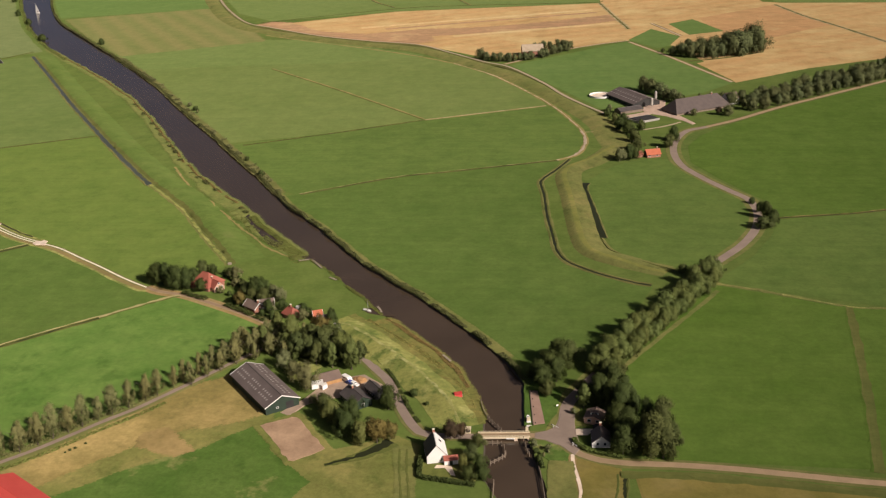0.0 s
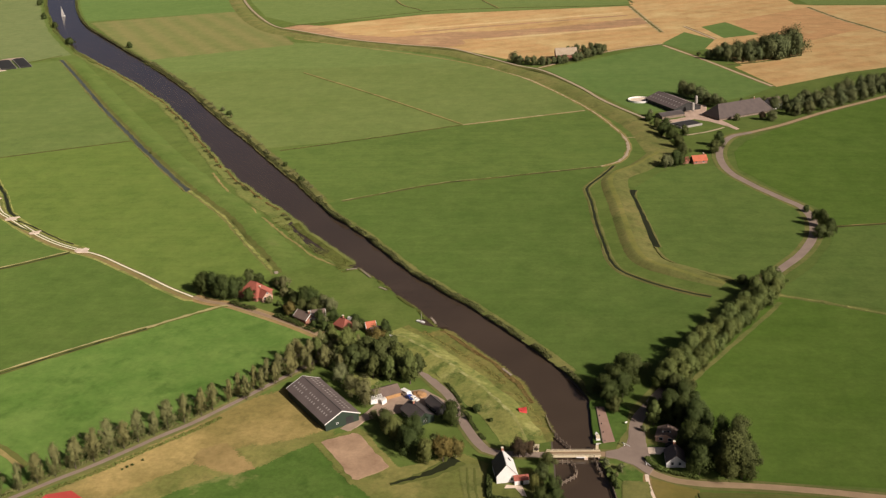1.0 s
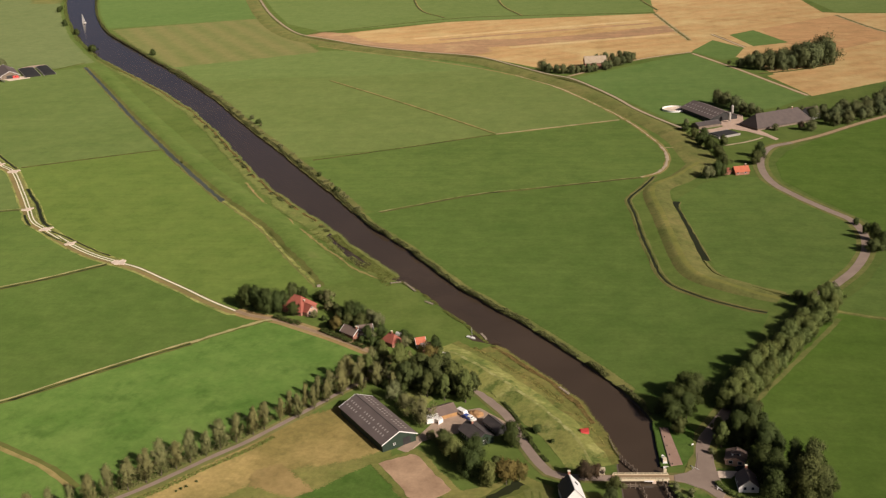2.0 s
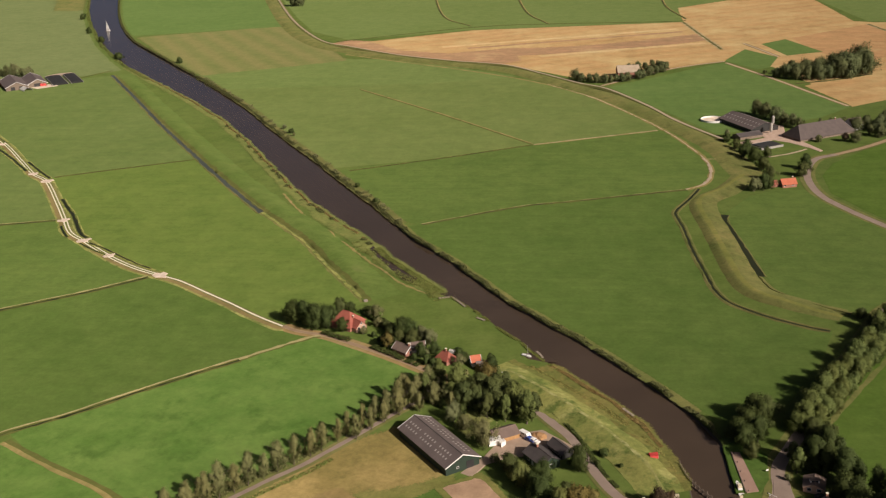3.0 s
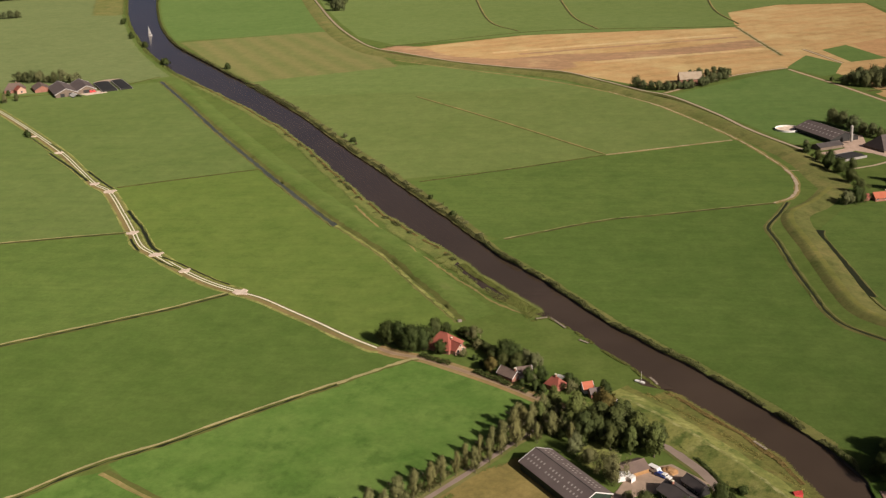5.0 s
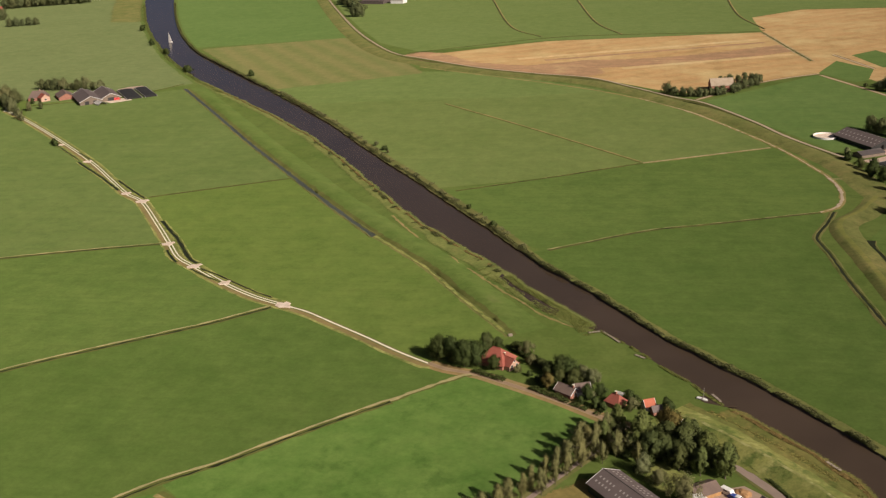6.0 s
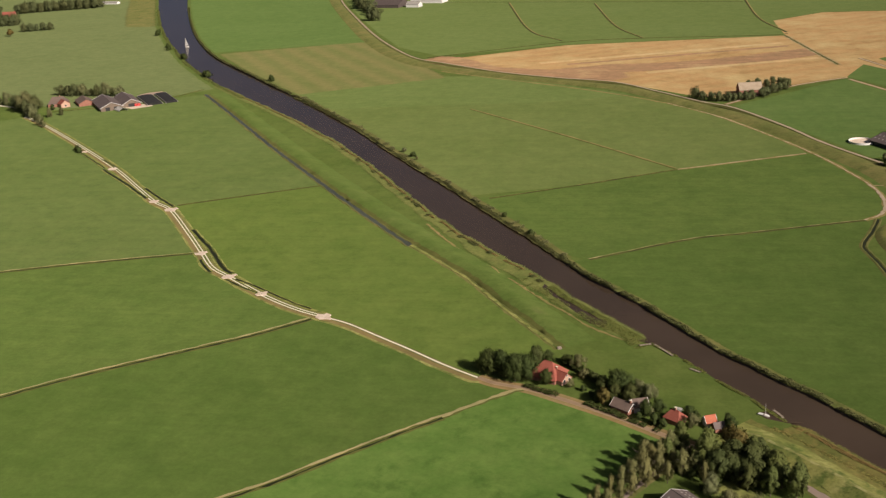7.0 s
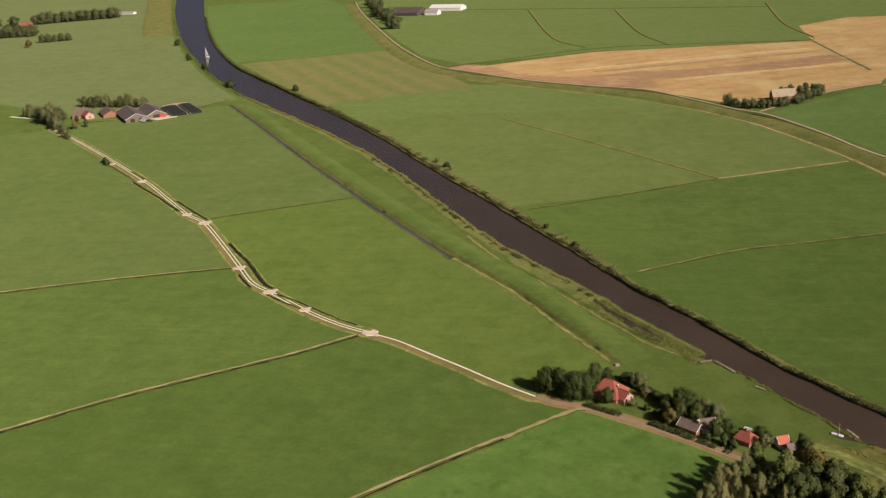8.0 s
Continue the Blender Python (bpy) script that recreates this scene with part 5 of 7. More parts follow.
grove([(-172, 497, 5, "b"), (-158.5, 492.5, 5.5, "w"), (-153, 488, 6, "b"), (-151.5, 476.5, 4, "b"), (-141, 477.5, 5, "w"), (-139.5, 484.5, 4, "b"), (-128, 478.5, 6, "b"), (-126.5, 472, 5, "b"), (-160.5, 481.5, 3.5, "b"), (-154.5, 478.5, 4.5, "b"), (-183, 503, 3, "b"), (-188, 505.5, 3.5, "w"), (-179, 499, 3, "b"), (-206, 519, 8, "b"), (-142, 487, 3, "b")], "garden trees of the hamlet")
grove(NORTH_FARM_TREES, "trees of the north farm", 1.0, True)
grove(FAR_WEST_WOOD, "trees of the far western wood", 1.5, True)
grove([(-4.0, 378.5, 10.5, "b"), (-3.0, 385.5, 12, "b")], "trees of the roadside wood")
grove([(-80.8, 413.3, 3.9, "s"), (-82.6, 407.3, 2.6, "s"), (-93.3, 451.3, 1.5, "s"), (-80.8, 427.1, 1.6, "s"), (-91.4, 442.7, 1.4, "s"), (-72.4, 419.9, 1.6, "s"),
       (-74.8, 406.5, 1.8, "s"), (-70.7, 417.1, 1.3, "s"), (-64.4, 413.1, 2.0, "s"), (-67, 404, 1.6, "s"), (-99, 455, 1.3, "s"), (-86, 436, 1.2, "s")], "bushes on the farm dyke")
grove([(-33.0, 377.3, 2.2, 's'), (-30.3, 375.0, 2.6, 'w'), (-31.7, 371.6, 3.0, 's'), (-28.9, 377.6, 2.2, 'w'), (-30.8, 368.5, 2.6, 's'), (-34.0, 380.6, 3.0, 'w')], "bushes on the bank below the bridge")
grove(RIVER_BUSHES, "bushes along the river")
grove([(-195.2, 366.6, 1.1, "s"), (-194.0, 368.1, 0.9, "s"), (-191.7, 371.4, 0.9, "s"), (-196.3, 365.1, 0.8, "s")], "weeds in the dry paddock")
# the wooded road: two dense lines of trees from the quay to the ring dyke
for off, h0, h1 in ((-1.4, 7.0, 10.8), (4.0, 6.2, 9.8)):
    wood = flow([(-12, 436), (2, 464), (20, 497), (33, 523), (39, 533)], 3.4)
    ws = across(wood)
    for p, s in zip(wood, ws):
        x, y = p[:2] + s * (off + tree_rng.uniform(-1.3, 1.3))
        plant("r", x, y, tree_rng.uniform(h0, h1), "trees of the wooded road")
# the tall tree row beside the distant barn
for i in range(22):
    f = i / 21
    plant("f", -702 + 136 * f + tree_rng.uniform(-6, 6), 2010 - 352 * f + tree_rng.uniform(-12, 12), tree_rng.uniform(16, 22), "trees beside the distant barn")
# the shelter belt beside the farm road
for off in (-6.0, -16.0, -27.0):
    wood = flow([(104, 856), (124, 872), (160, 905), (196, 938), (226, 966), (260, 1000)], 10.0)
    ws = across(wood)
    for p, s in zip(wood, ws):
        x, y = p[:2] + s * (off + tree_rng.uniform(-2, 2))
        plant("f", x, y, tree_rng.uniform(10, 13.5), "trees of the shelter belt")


# ---- buildings ----
def box(bm, x0, y0, z0, x1, y1, z1):
    v = [bm.verts.new(p) for p in ((x0, y0, z0), (x1, y0, z0), (x1, y1, z0), (x0, y1, z0), (x0, y0, z1), (x1, y0, z1), (x1, y1, z1), (x0, y1, z1))]
    for f in ((3, 2, 1, 0), (4, 5, 6, 7), (0, 1, 5, 4), (1, 2, 6, 5), (2, 3, 7, 6), (3, 0, 4, 7)):
        bm.faces.new([v[i] for i in f])


def boxed(name, dims, material, parent, label="", bevel=0.0):
    bm = bmesh.new()
    box(bm, *dims)
    if bevel:
        bmesh.ops.bevel(bm, geom=bm.edges[:], offset=bevel, segments=2, affect="EDGES")
    return part(name, bm, material, parent, label)


def prism(bm, outline, x0, x1):
    """An outline in (y, z), drawn out along x."""
    a = [bm.verts.new((x0, y, z)) for y, z in outline]
    b = [bm.verts.new((x1, y, z)) for y, z in outline]
    n = len(outline)
    bm.faces.new(a[::-1])
    bm.faces.new(b)
    for i in range(n):
        bm.faces.new((a[i], a[(i + 1) % n], b[(i + 1) % n], b[i]))


def roof_slab(parent, half_len, half_w, eave, rise, over, thick, material, side, hip=0.0, name="roof"):
    """One slope of a gabled or hipped roof, with thickness."""
    k = rise / half_w
    y0, z0 = side * (half_w + over), eave - over * k
    L = half_len + over
    bm = bmesh.new()
    quad = [(-L, y0, z0), (L, y0, z0), (L - hip, 0, eave + rise), (-L + hip, 0, eave + rise)]
    lo = [bm.verts.new(p) for p in quad]
    up = [bm.verts.new((p[0], p[1], p[2] + thick)) for p in quad]
    bm.faces.new(lo[::-1])
    bm.faces.new(up)
    for i in range(4):
        bm.faces.new((lo[i], lo[(i + 1) % 4], up[(i + 1) % 4], up[i]))
    bmesh.ops.recalc_face_normals(bm, faces=bm.faces[:])
    return part(name, bm, material, parent)


def gabled(name, x, y, angle, length, width, eave, rise, wall, roof, label, category="house", over=0.4, hip=0.0, group="", thick=0.16,
           trim=None, chimneys=(), windows=(), doors=(), ridge=None, sunlit_slope=None):
    """A house or barn: its ridge runs along its own x. windows: (wall, along, sill, width, height); walls are 'n', 's' (long) and 'e', 'w' (gables)."""
    ob = new(name)
    tagged(ob, label, category, group)
    hl, hw = length / 2, width / 2
    bm = bmesh.new()
    if hip:
        box(bm, -hl, -hw, -0.2, hl, hw, eave)
    else:
        prism(bm, [(-hw, -0.2), (hw, -0.2), (hw, eave), (0, eave + rise), (-hw, eave)], -hl, hl)
    bmesh.ops.recalc_face_normals(bm, faces=bm.faces[:])
    part("wall", bm, M[wall], ob)
    for side in (-1, 1):
        roof_slab(ob, hl, hw, eave + 0.02, rise, over, thick, M[sunlit_slope if sunlit_slope and side < 0 else roof], side, hip)
    if hip:
        k = rise / hw
        for end in (-1, 1):
            bm = bmesh.new()
            e = end * (hl + over)
            pts = [(e, -(hw + over), eave - over * k), (e, hw + over, eave - over * k), (e - end * hip, 0, eave + rise)]
            lo = [bm.verts.new((p[0], p[1], p[2] + 0.02)) for p in pts]
            up = [bm.verts.new((p[0] + end * 0.02, p[1], p[2] + 0.02 + thick)) for p in pts]
            bm.faces.new(lo)
            bm.faces.new(up)
            for i in range(3):
                bm.faces.new((lo[i], lo[(i + 1) % 3], up[(i + 1) % 3], up[i]))
            bmesh.ops.recalc_face_normals(bm, faces=bm.faces[:])
            part("hip_roof", bm, M[roof], ob)
    bm = bmesh.new()
    rl = hl + over - hip
    prism(bm, [(-0.22, eave + rise + thick - 0.12), (0.22, eave + rise + thick - 0.12), (0.12, eave + rise + thick + 0.1), (-0.12, eave + rise + thick + 0.1)], -rl, rl)
    bmesh.ops.recalc_face_normals(bm, faces=bm.faces[:])
    part("ridge_cap", bm, M[ridge or roof], ob)
    if trim:
        k = rise / hw
        for end in (-1, 1):
            for side in (-1, 1):
                bm = bmesh.new()
                xe = end * (hl + over)
                y1, z1 = side * (hw + over), eave - over * k
                prism(bm, [(y1, z1 - 0.12), (y1, z1 + thick + 0.1), (0, eave + rise + thick + 0.1), (0, eave + rise - 0.12)], min(xe, xe + end * 0.12), max(xe, xe + end * 0.12))
                bmesh.ops.recalc_face_normals(bm, faces=bm.faces[:])
                part("barge_board", bm, M[trim], ob, "white barge board")
    for cx in chimneys:
        c = boxed("chimney", (cx - 0.35, -0.35, eave + rise * 0.6, cx + 0.35, 0.35, eave + rise + 1.2), M["brick"], ob)
        boxed("chimney_cap", (cx - 0.42, -0.42, eave + rise + 1.2, cx + 0.42, 0.42, eave + rise + 1.32), M["concrete"], c)
    for w, along, sill, ww, wh in windows:
        frame_ob = wall_box("window", w, along, sill, ww, wh, hl, hw, 0.0, 0.06, M["white"], ob, "white window frame")
        wall_box("pane", w, along, sill + 0.1, ww - 0.2, wh - 0.2, hl, hw, 0.062, 0.075, M["glass"], frame_ob)
    for w, along, ww, wh, mat in doors:
        wall_box("door", w, along, 0.05, ww, wh, hl, hw, 0.0, 0.07, M[mat], ob)
    ob.matrix_basis = pose(x, y, 0, 0, 0, angle)
    return ob


def wall_box(name, w, along, low, ww, wh, hl, hw, a, b, material, parent, label=""):
    if w in "ns":
        s = 1 if w == "n" else -1
        d = (along - ww / 2, min(s * (hw + a), s * (hw + b)), low, along + ww / 2, max(s * (hw + a), s * (hw + b)), low + wh)
    else:
        s = 1 if w == "e" else -1
        d = (min(s * (hl + a), s * (hl + b)), along - ww / 2, low, max(s * (hl + a), s * (hl + b)), along + ww / 2, low + wh)
    return boxed(name, d, material, parent, label)


def light_sheets(barn, length, width, eave, rise, rows, count, w, h, gap=0):
    """Rows of translucent sheets set in both slopes of a barn's roof; every gap-th one is missing."""
    tilt, shared = math.degrees(math.atan(rise / (width / 2))), None
    for side in (-1, 1):
        for f in rows:
            for i in range(count):
                if gap and i % gap == gap - 1:
                    continue
                if shared is None:
                    bm = bmesh.new()
                    box(bm, -w / 2, -h / 2, 0.0, w / 2, h / 2, 0.03)
                    o = part("skylight", bm, M["skylight"], barn)
                    shared = o.data
                else:
                    o = new("skylight", shared)
                    o.parent = barn
                o.matrix_basis = pose(-length / 2 + 1.6 + i * (length - 3.2) / (count - 1), side * width / 2 * f, eave + rise * (1 - f) + 0.22, -side * tilt, 0, 0)


# the large cattle shed with rows of light sheets in its roof
SHED_L, SHED_W, SHED_EAVE, SHED_RISE = 32.4, 13.4, 3.3, 3.0
shed = gabled("cattle_shed", -138.2, 411.9, -49.5, SHED_L, SHED_W, SHED_EAVE, SHED_RISE, "green_wood", "roof_grey",
              "long cattle shed with light sheets in its grey corrugated roof", "shed", over=0.5, trim="white",
              windows=[("e", -2.0, 1.4, 0.9, 0.8)], doors=[("e", 3.0, 3.0, 3.0, "black_wood")], ridge="roof_dark")
light_sheets(shed, SHED_L, SHED_W, SHED_EAVE, SHED_RISE, (0.40, 0.68), 18, 0.6, 0.8, 6)


# ---- farmyard by the shed ----
gabled("barn", -116.6, 423.0, 35, 9.5, 7.0, 2.0, 1.6, "tan_wood", "roof_brown", "low barn with a brown tiled roof", "barn")
gabled("farmhouse", -101.6, 407.4, -50, 11.0, 7.5, 2.6, 2.2, "green_wood", "roof_dark", "low dark-roofed farmhouse among trees", "house", chimneys=(-2.5,),
       windows=[("s", -2.5, 0.9, 1.4, 1.2), ("s", 2.0, 0.9, 1.4, 1.2), ("e", 0.0, 0.9, 1.2, 1.2)], doors=[("s", 0.0, 1.0, 2.1, "white")])
gabled("outhouse", -95.6, 414.2, -52, 8.6, 4.6, 2.3, 1.6, "black_wood", "roof_dark", "small black outhouse with a dark roof", "shed",
       windows=[("s", -3.2 + 1.6 * i, 0.9, 0.9, 0.9) for i in range(5)])
field([(-134.6, 429), (-132.4, 438.5), (-127.4, 441), (-122.6, 434.5), (-125.7, 428.5), (-126.7, 423.7), (-130, 423.5)], M["slope_pale"], "rough olive clearing beside the yard", 0.12, "lawn", 2.5)


def tent(x, y, angle, w, d, h, rise, material, label, name="tent"):
    """A canopy on poles: sagging cloth roof and side cloths."""
    ob = new(name)
    tagged(ob, label, "tent")
    bm = bmesh.new()
    n = 8
    grid = [[bm.verts.new((w * (i / n - 0.5), d * (j / n - 0.5), h + rise * (1 - abs(2 * j / n - 1)) ** 1.2 - 0.08 * math.sin(math.pi * i / n))) for j in range(n + 1)] for i in range(n + 1)]
    for i in range(n):
        for j in range(n):
            bm.faces.new((grid[i][j], grid[i + 1][j], grid[i + 1][j + 1], grid[i][j + 1]))
    bmesh.ops.solidify(bm, geom=bm.faces[:], thickness=0.03)
    part("canopy", bm, M[material], ob)
    for sx in (-1, 1):
        for sy in (-1, 1):
            bm = bmesh.new()
            limb(bm, (sx * w * 0.48, sy * d * 0.48, -0.1), (sx * w * 0.48, sy * d * 0.48, h), 0.05, 0.05, 6)
            part("pole", bm, M["steel"], ob)
    for sy in (-1, 1):
        boxed("side_cloth", (-w * 0.48, sy * d * 0.485 - 0.02, 0.1, w * 0.48, sy * d * 0.485 + 0.02, h - 0.02), M[material], ob)
    ob.matrix_basis = pose(x, y, 0.12, 0, 0, angle)
    return ob


tent(-119.4, 418.2, 25, 4.8, 4.0, 2.0, 0.8, "white", "white canvas canopy in the farmyard")
tent(-116.6, 417.0, 55, 2.6, 2.2, 1.7, 0.5, "white", "smaller white canvas canopy in the farmyard")
tent(-64.0, 413.0, 20, 3.0, 2.3, 1.9, 0.8, "red", "red cloth shelter on the river dyke")


def car(x, y, angle, body, label, length=4.3, width=1.75, height=1.5, van=False):
    ob = new("van" if van else "car")
    tagged(ob, label, "van" if van else "car")
    hl, hw = length / 2, width / 2
    if van:
        side = [(-hl, 0.35), (hl, 0.35), (hl, 0.95), (hl - 0.6, 1.15), (hl - 1.2, height - 0.1), (hl - 1.6, height), (-hl + 0.1, height), (-hl, height - 0.2)]
    else:
        side = [(-hl, 0.32), (hl, 0.32), (hl, 0.72), (hl - 0.25, 0.85), (hl - 1.25, 0.95), (hl - 1.9, height), (-hl + 1.0, height), (-hl + 0.25, 0.98), (-hl, 0.9)]
    bm = bmesh.new()
    prism(bm, side, -hw, hw)
    bmesh.ops.rotate(bm, verts=bm.verts[:], cent=(0, 0, 0), matrix=Euler((0, 0, radians(-90))).to_matrix())
    bmesh.ops.bevel(bm, geom=bm.edges[:], offset=0.07, segments=2, affect="EDGES")
    bmesh.ops.recalc_face_normals(bm, faces=bm.faces[:])
    part("body", bm, M[body], ob)
    boxed("windscreen", (hl - 1.75, -hw * 0.8, height * 0.68, hl - 1.45, hw * 0.8, height * 0.9), M["glass"], ob, bevel=0.03)
    for s in (-1, 1):
        boxed("side_window", (-hl * 0.45, s * (hw + 0.005) - 0.01, height * 0.66, hl * 0.1, s * (hw + 0.005) + 0.01, height * 0.9), M["glass"], ob)
        for e in (-1, 1):
            bm = bmesh.new()
            limb(bm, (e * hl * 0.62, s * (hw - 0.2), 0.32), (e * hl * 0.62, s * (hw + 0.02), 0.32), 0.32, 0.32, 14)
            bmesh.ops.holes_fill(bm, edges=bm.edges[:])
            part("wheel", bm, M["rubber"], ob)
    ob.matrix_basis = pose(x, y, 0.13, 0, 0, angle)
    return ob


car(-108.6, 423.4, -40, "white", "white van parked in the farmyard", 5.2, 2.0, 2.2, True)
car(-106.8, 421.0, -35, "blue", "dark blue car parked in the farmyard")
car(-105.2, 420.2, -35, "white", "white car parked in the farmyard")

# a heap of straw beside the yard
bm = bmesh.new()
bmesh.ops.create_icosphere(bm, subdivisions=4, radius=1.0)
for v in bm.verts:
    d = noise.noise(v.co * 1.7) * 0.25 + noise.noise(v.co * 5) * 0.08
    v.co = Vector((v.co.x * 3.0, v.co.y * 2.0, max(-0.05, v.co.z * 1.6))) * (1 + d)
heap = part("straw_heap", bm, M["orange_cloth"], None)
tagged(heap, "rusty orange heap of old straw by the yard", "straw heap")
heap.matrix_basis = pose(-103.6, 424.2, 0.1, 0, 0, -30)
stack = tagged(new("pallet_stack"), "small stack of pale wooden pallets beside the dyke path", "pallets")
for k, (dx, turn) in enumerate(((0.0, 0), (0.15, 8), (-0.1, -5), (0.05, 3))):
    o = boxed("pallet", (-0.9, -0.6, 0.0, 0.9, 0.6, 0.2), M["pale_timber"], stack, bevel=0.02)
    o.matrix_basis = pose(dx, 0, 0.24 * k, 0, 0, turn)
stack.matrix_basis = pose(-195.8, 541.6, 0.1, 0, 0, 20)

# ---- white house by the bridge ----
# sun and shade are put into the roof colours: white east slope, dark west one
white_house = gabled("house", -66.6, 372.6, 105, 9.0, 6.8, 3.0, 4.0, "white", "roof_dark", "white-walled house, roof coloured white on its sunlit slope and dark on its shaded one", "house", chimneys=(4.0,), over=0.25, sunlit_slope="white", ridge="white",
       windows=[("w", -1.6, 0.9, 0.8, 1.1), ("n", -2.0, 0.9, 1.2, 1.2), ("s", 0.0, 0.9, 1.2, 1.2)])
o = boxed("roof_window", (-0.5, -0.6, 0.0, 0.5, 0.6, 0.08), M["glass"], white_house)
o.matrix_basis = pose(1.2, -1.75, 5.25, 49.6, 0, 0)
gabled("porch", -61.0, 369.0, 15, 4.6, 3.0, 1.9, 0.8, "white", "roof_red", "red-tiled lean-to porch of the white house", "porch", over=0.2, doors=[("s", 0.0, 1.0, 1.8, "green_wood")])
field([(-70.5, 370), (-69.3, 359), (-61, 358), (-52, 356.5), (-52, 366), (-58, 377), (-70, 378)], M["field_olive"], "garden lawn of the white house", 0.11, "lawn")
field([(-66, 365), (-62.5, 365.5), (-60, 361.5), (-58.5, 361), (-60.5, 366.8), (-65.5, 367)], M["pad"], "pinkish garden path of the white house", 0.15, "paving")

# ---- houses at the road junction ----
gabled("bungalow", -13.4, 400.3, 80, 6.6, 6.6, 2.1, 1.3, "pale_brick", "roof_brown", "low pale brick bungalow with a shallow brown roof", "house",
       windows=[("w", -1.5, 0.9, 1.4, 1.2), ("w", 1.5, 0.9, 1.4, 1.2)], over=0.3)
boxed_top = tagged(new("dormer"), "white dormer on the bungalow roof", "dormer")
boxed("dormer_wall", (-1.4, -0.9, 0, 1.4, 0.9, 1.1), M["white"], boxed_top)
boxed("dormer_window", (-1.0, -0.97, 0.3, 1.0, -0.91, 0.9), M["glass"], boxed_top)
boxed("dormer_roof", (-1.6, -1.1, 1.1, 1.6, 1.1, 1.22), M["roof_brown"], boxed_top)
boxed_top.matrix_basis = pose(-13.6, 399.6, 2.9, 0, 0, 3)
gabled("cottage", -11.4, 385.8, 93, 7.6, 6.2, 1.9, 2.6, "white", "roof_grey", "white cottage with a grey roof beside the wood", "house", chimneys=(3.2,),
       windows=[("w", -1.2, 0.9, 1.0, 1.2), ("w", 1.2, 0.9, 1.0, 1.2), ("s", 1.5, 0.9, 1.1, 1.2), ("n", -1.0, 0.9, 1.1, 1.2)], over=0.25)
field([(-21, 396), (-15, 396), (-15, 402), (-20, 402)], M["field_olive"], "small front lawn of the bungalow", 0.11, "lawn")
field([(-19.8, 390), (-16, 390), (-13.5, 394), (-19.8, 393.5)], M["pad"], "pinkish drive of the bungalow", 0.14, "paving")
car(-12.0, 394.3, 0, "rubber", "black car parked between bungalow and cottage")

# ---- hamlet ----
gabled("farmhouse", -197.8, 514.4, -24, 12.0, 11.0, 2.2, 4.8, "brick", "roof_red", "farmhouse with a large hipped red tiled roof", "house", hip=4.6, over=0.5)
gabled("front_house", -192.4, 510.8, -38, 6.6, 5.8, 2.0, 2.6, "pale_brick", "roof_red", "front wing of the red-roofed farmhouse with a pinkish gable", "house", chimneys=(-2.2,),
       windows=[("e", -1.4, 0.9, 1.1, 1.4), ("e", 1.4, 0.9, 1.1, 1.4), ("e", 0, 3.2, 0.9, 1.1)], over=0.3)
gabled("cottage", -166.3, 488.2, -35, 8.0, 5.4, 2.2, 2.0, "brick", "roof_brown", "grey-roofed brick cottage along the lane", "house", trim="white", windows=[("n", 0.0, 0.9, 1.6, 1.2), ("e", 0.0, 0.9, 1.0, 1.2)], chimneys=(3.2,))
gabled("cottage", -160.4, 489.6, 20, 5.5, 5.0, 2.5, 2.2, "white", "roof_brown", "small pale cottage with a brown roof", "house", trim="white", windows=[("w", 0.0, 0.9, 1.4, 1.2), ("s", 0.0, 0.9, 1.4, 1.2)])
gabled("cottage", -147.0, 481.4, -36, 6.2, 5.6, 2.2, 2.6, "brick", "roof_red", "small hipped cottage with red tiles", "house", hip=1.9, chimneys=(0.0,))
gabled("cottage", -134.6, 479.8, 24, 3.7, 3.9, 2.1, 2.0, "white", "roof_orange", "cottage with bright new orange tiles and white edges", "house", trim="white", windows=[("e", 0.0, 0.9, 1.2, 1.2), ("s", 0.0, 0.8, 1.4, 1.0)])
gabled("outhouse", -131.6, 476.0, 24, 3.8, 3.2, 2.1, 1.4, "brick", "roof_grey", "brick outhouse with a grey roof", "shed", doors=[("e", 0.0, 1.0, 1.9, "white")])
tent(-145.6, 489.6, -25, 3.0, 1.6, 1.2, 0.4, "white", "white party tent on the grass behind the cottages")
car(-124.0, 470.4, -30, "white", "white van beside the wood", 4.8, 1.9, 2.0, True)

# red-roofed shed at the edge of the paddock
gabled("barn", -196.9, 331.6, -33, 30.0, 16.0, 3.3, 2.7, "black_wood", "red_sheet", "barn with a bright red sheet roof", "barn")

# ---- large farm in the east ----
east_shed = gabled("cattle_shed", 14.0, 894.0, -62, 42.0, 23.0, 3.0, 4.0, "black_wood", "roof_grey", "wide cattle shed with light sheets in its grey roof", "shed", over=0.6)
light_sheets(east_shed, 42.0, 23.0, 3.0, 4.0, (0.35, 0.7), 11, 1.0, 1.3)
gabled("farmhouse", 60.0, 866.0, 33, 49.0, 19.0, 2.0, 7.6, "timber", "roof_umber", "very long farmhouse barn with a brown roof", "house", hip=6.0, over=0.6, chimneys=(14.0,))
gabled("front_house", 87.0, 884.0, 30, 10.0, 9.0, 4.5, 3.6, "white", "roof_brown", "pale front house of the long barn", "house", windows=[("s", 0.0, 1.0, 2.0, 1.6), ("e", -2.0, 1.0, 1.4, 1.6), ("e", 2.0, 1.0, 1.4, 1.6)])
gabled("machine_shed", 10.0, 858.5, 30, 19.0, 9.5, 2.2, 1.6, "timber", "roof_dark", "low machine shed with a dark roof", "shed")
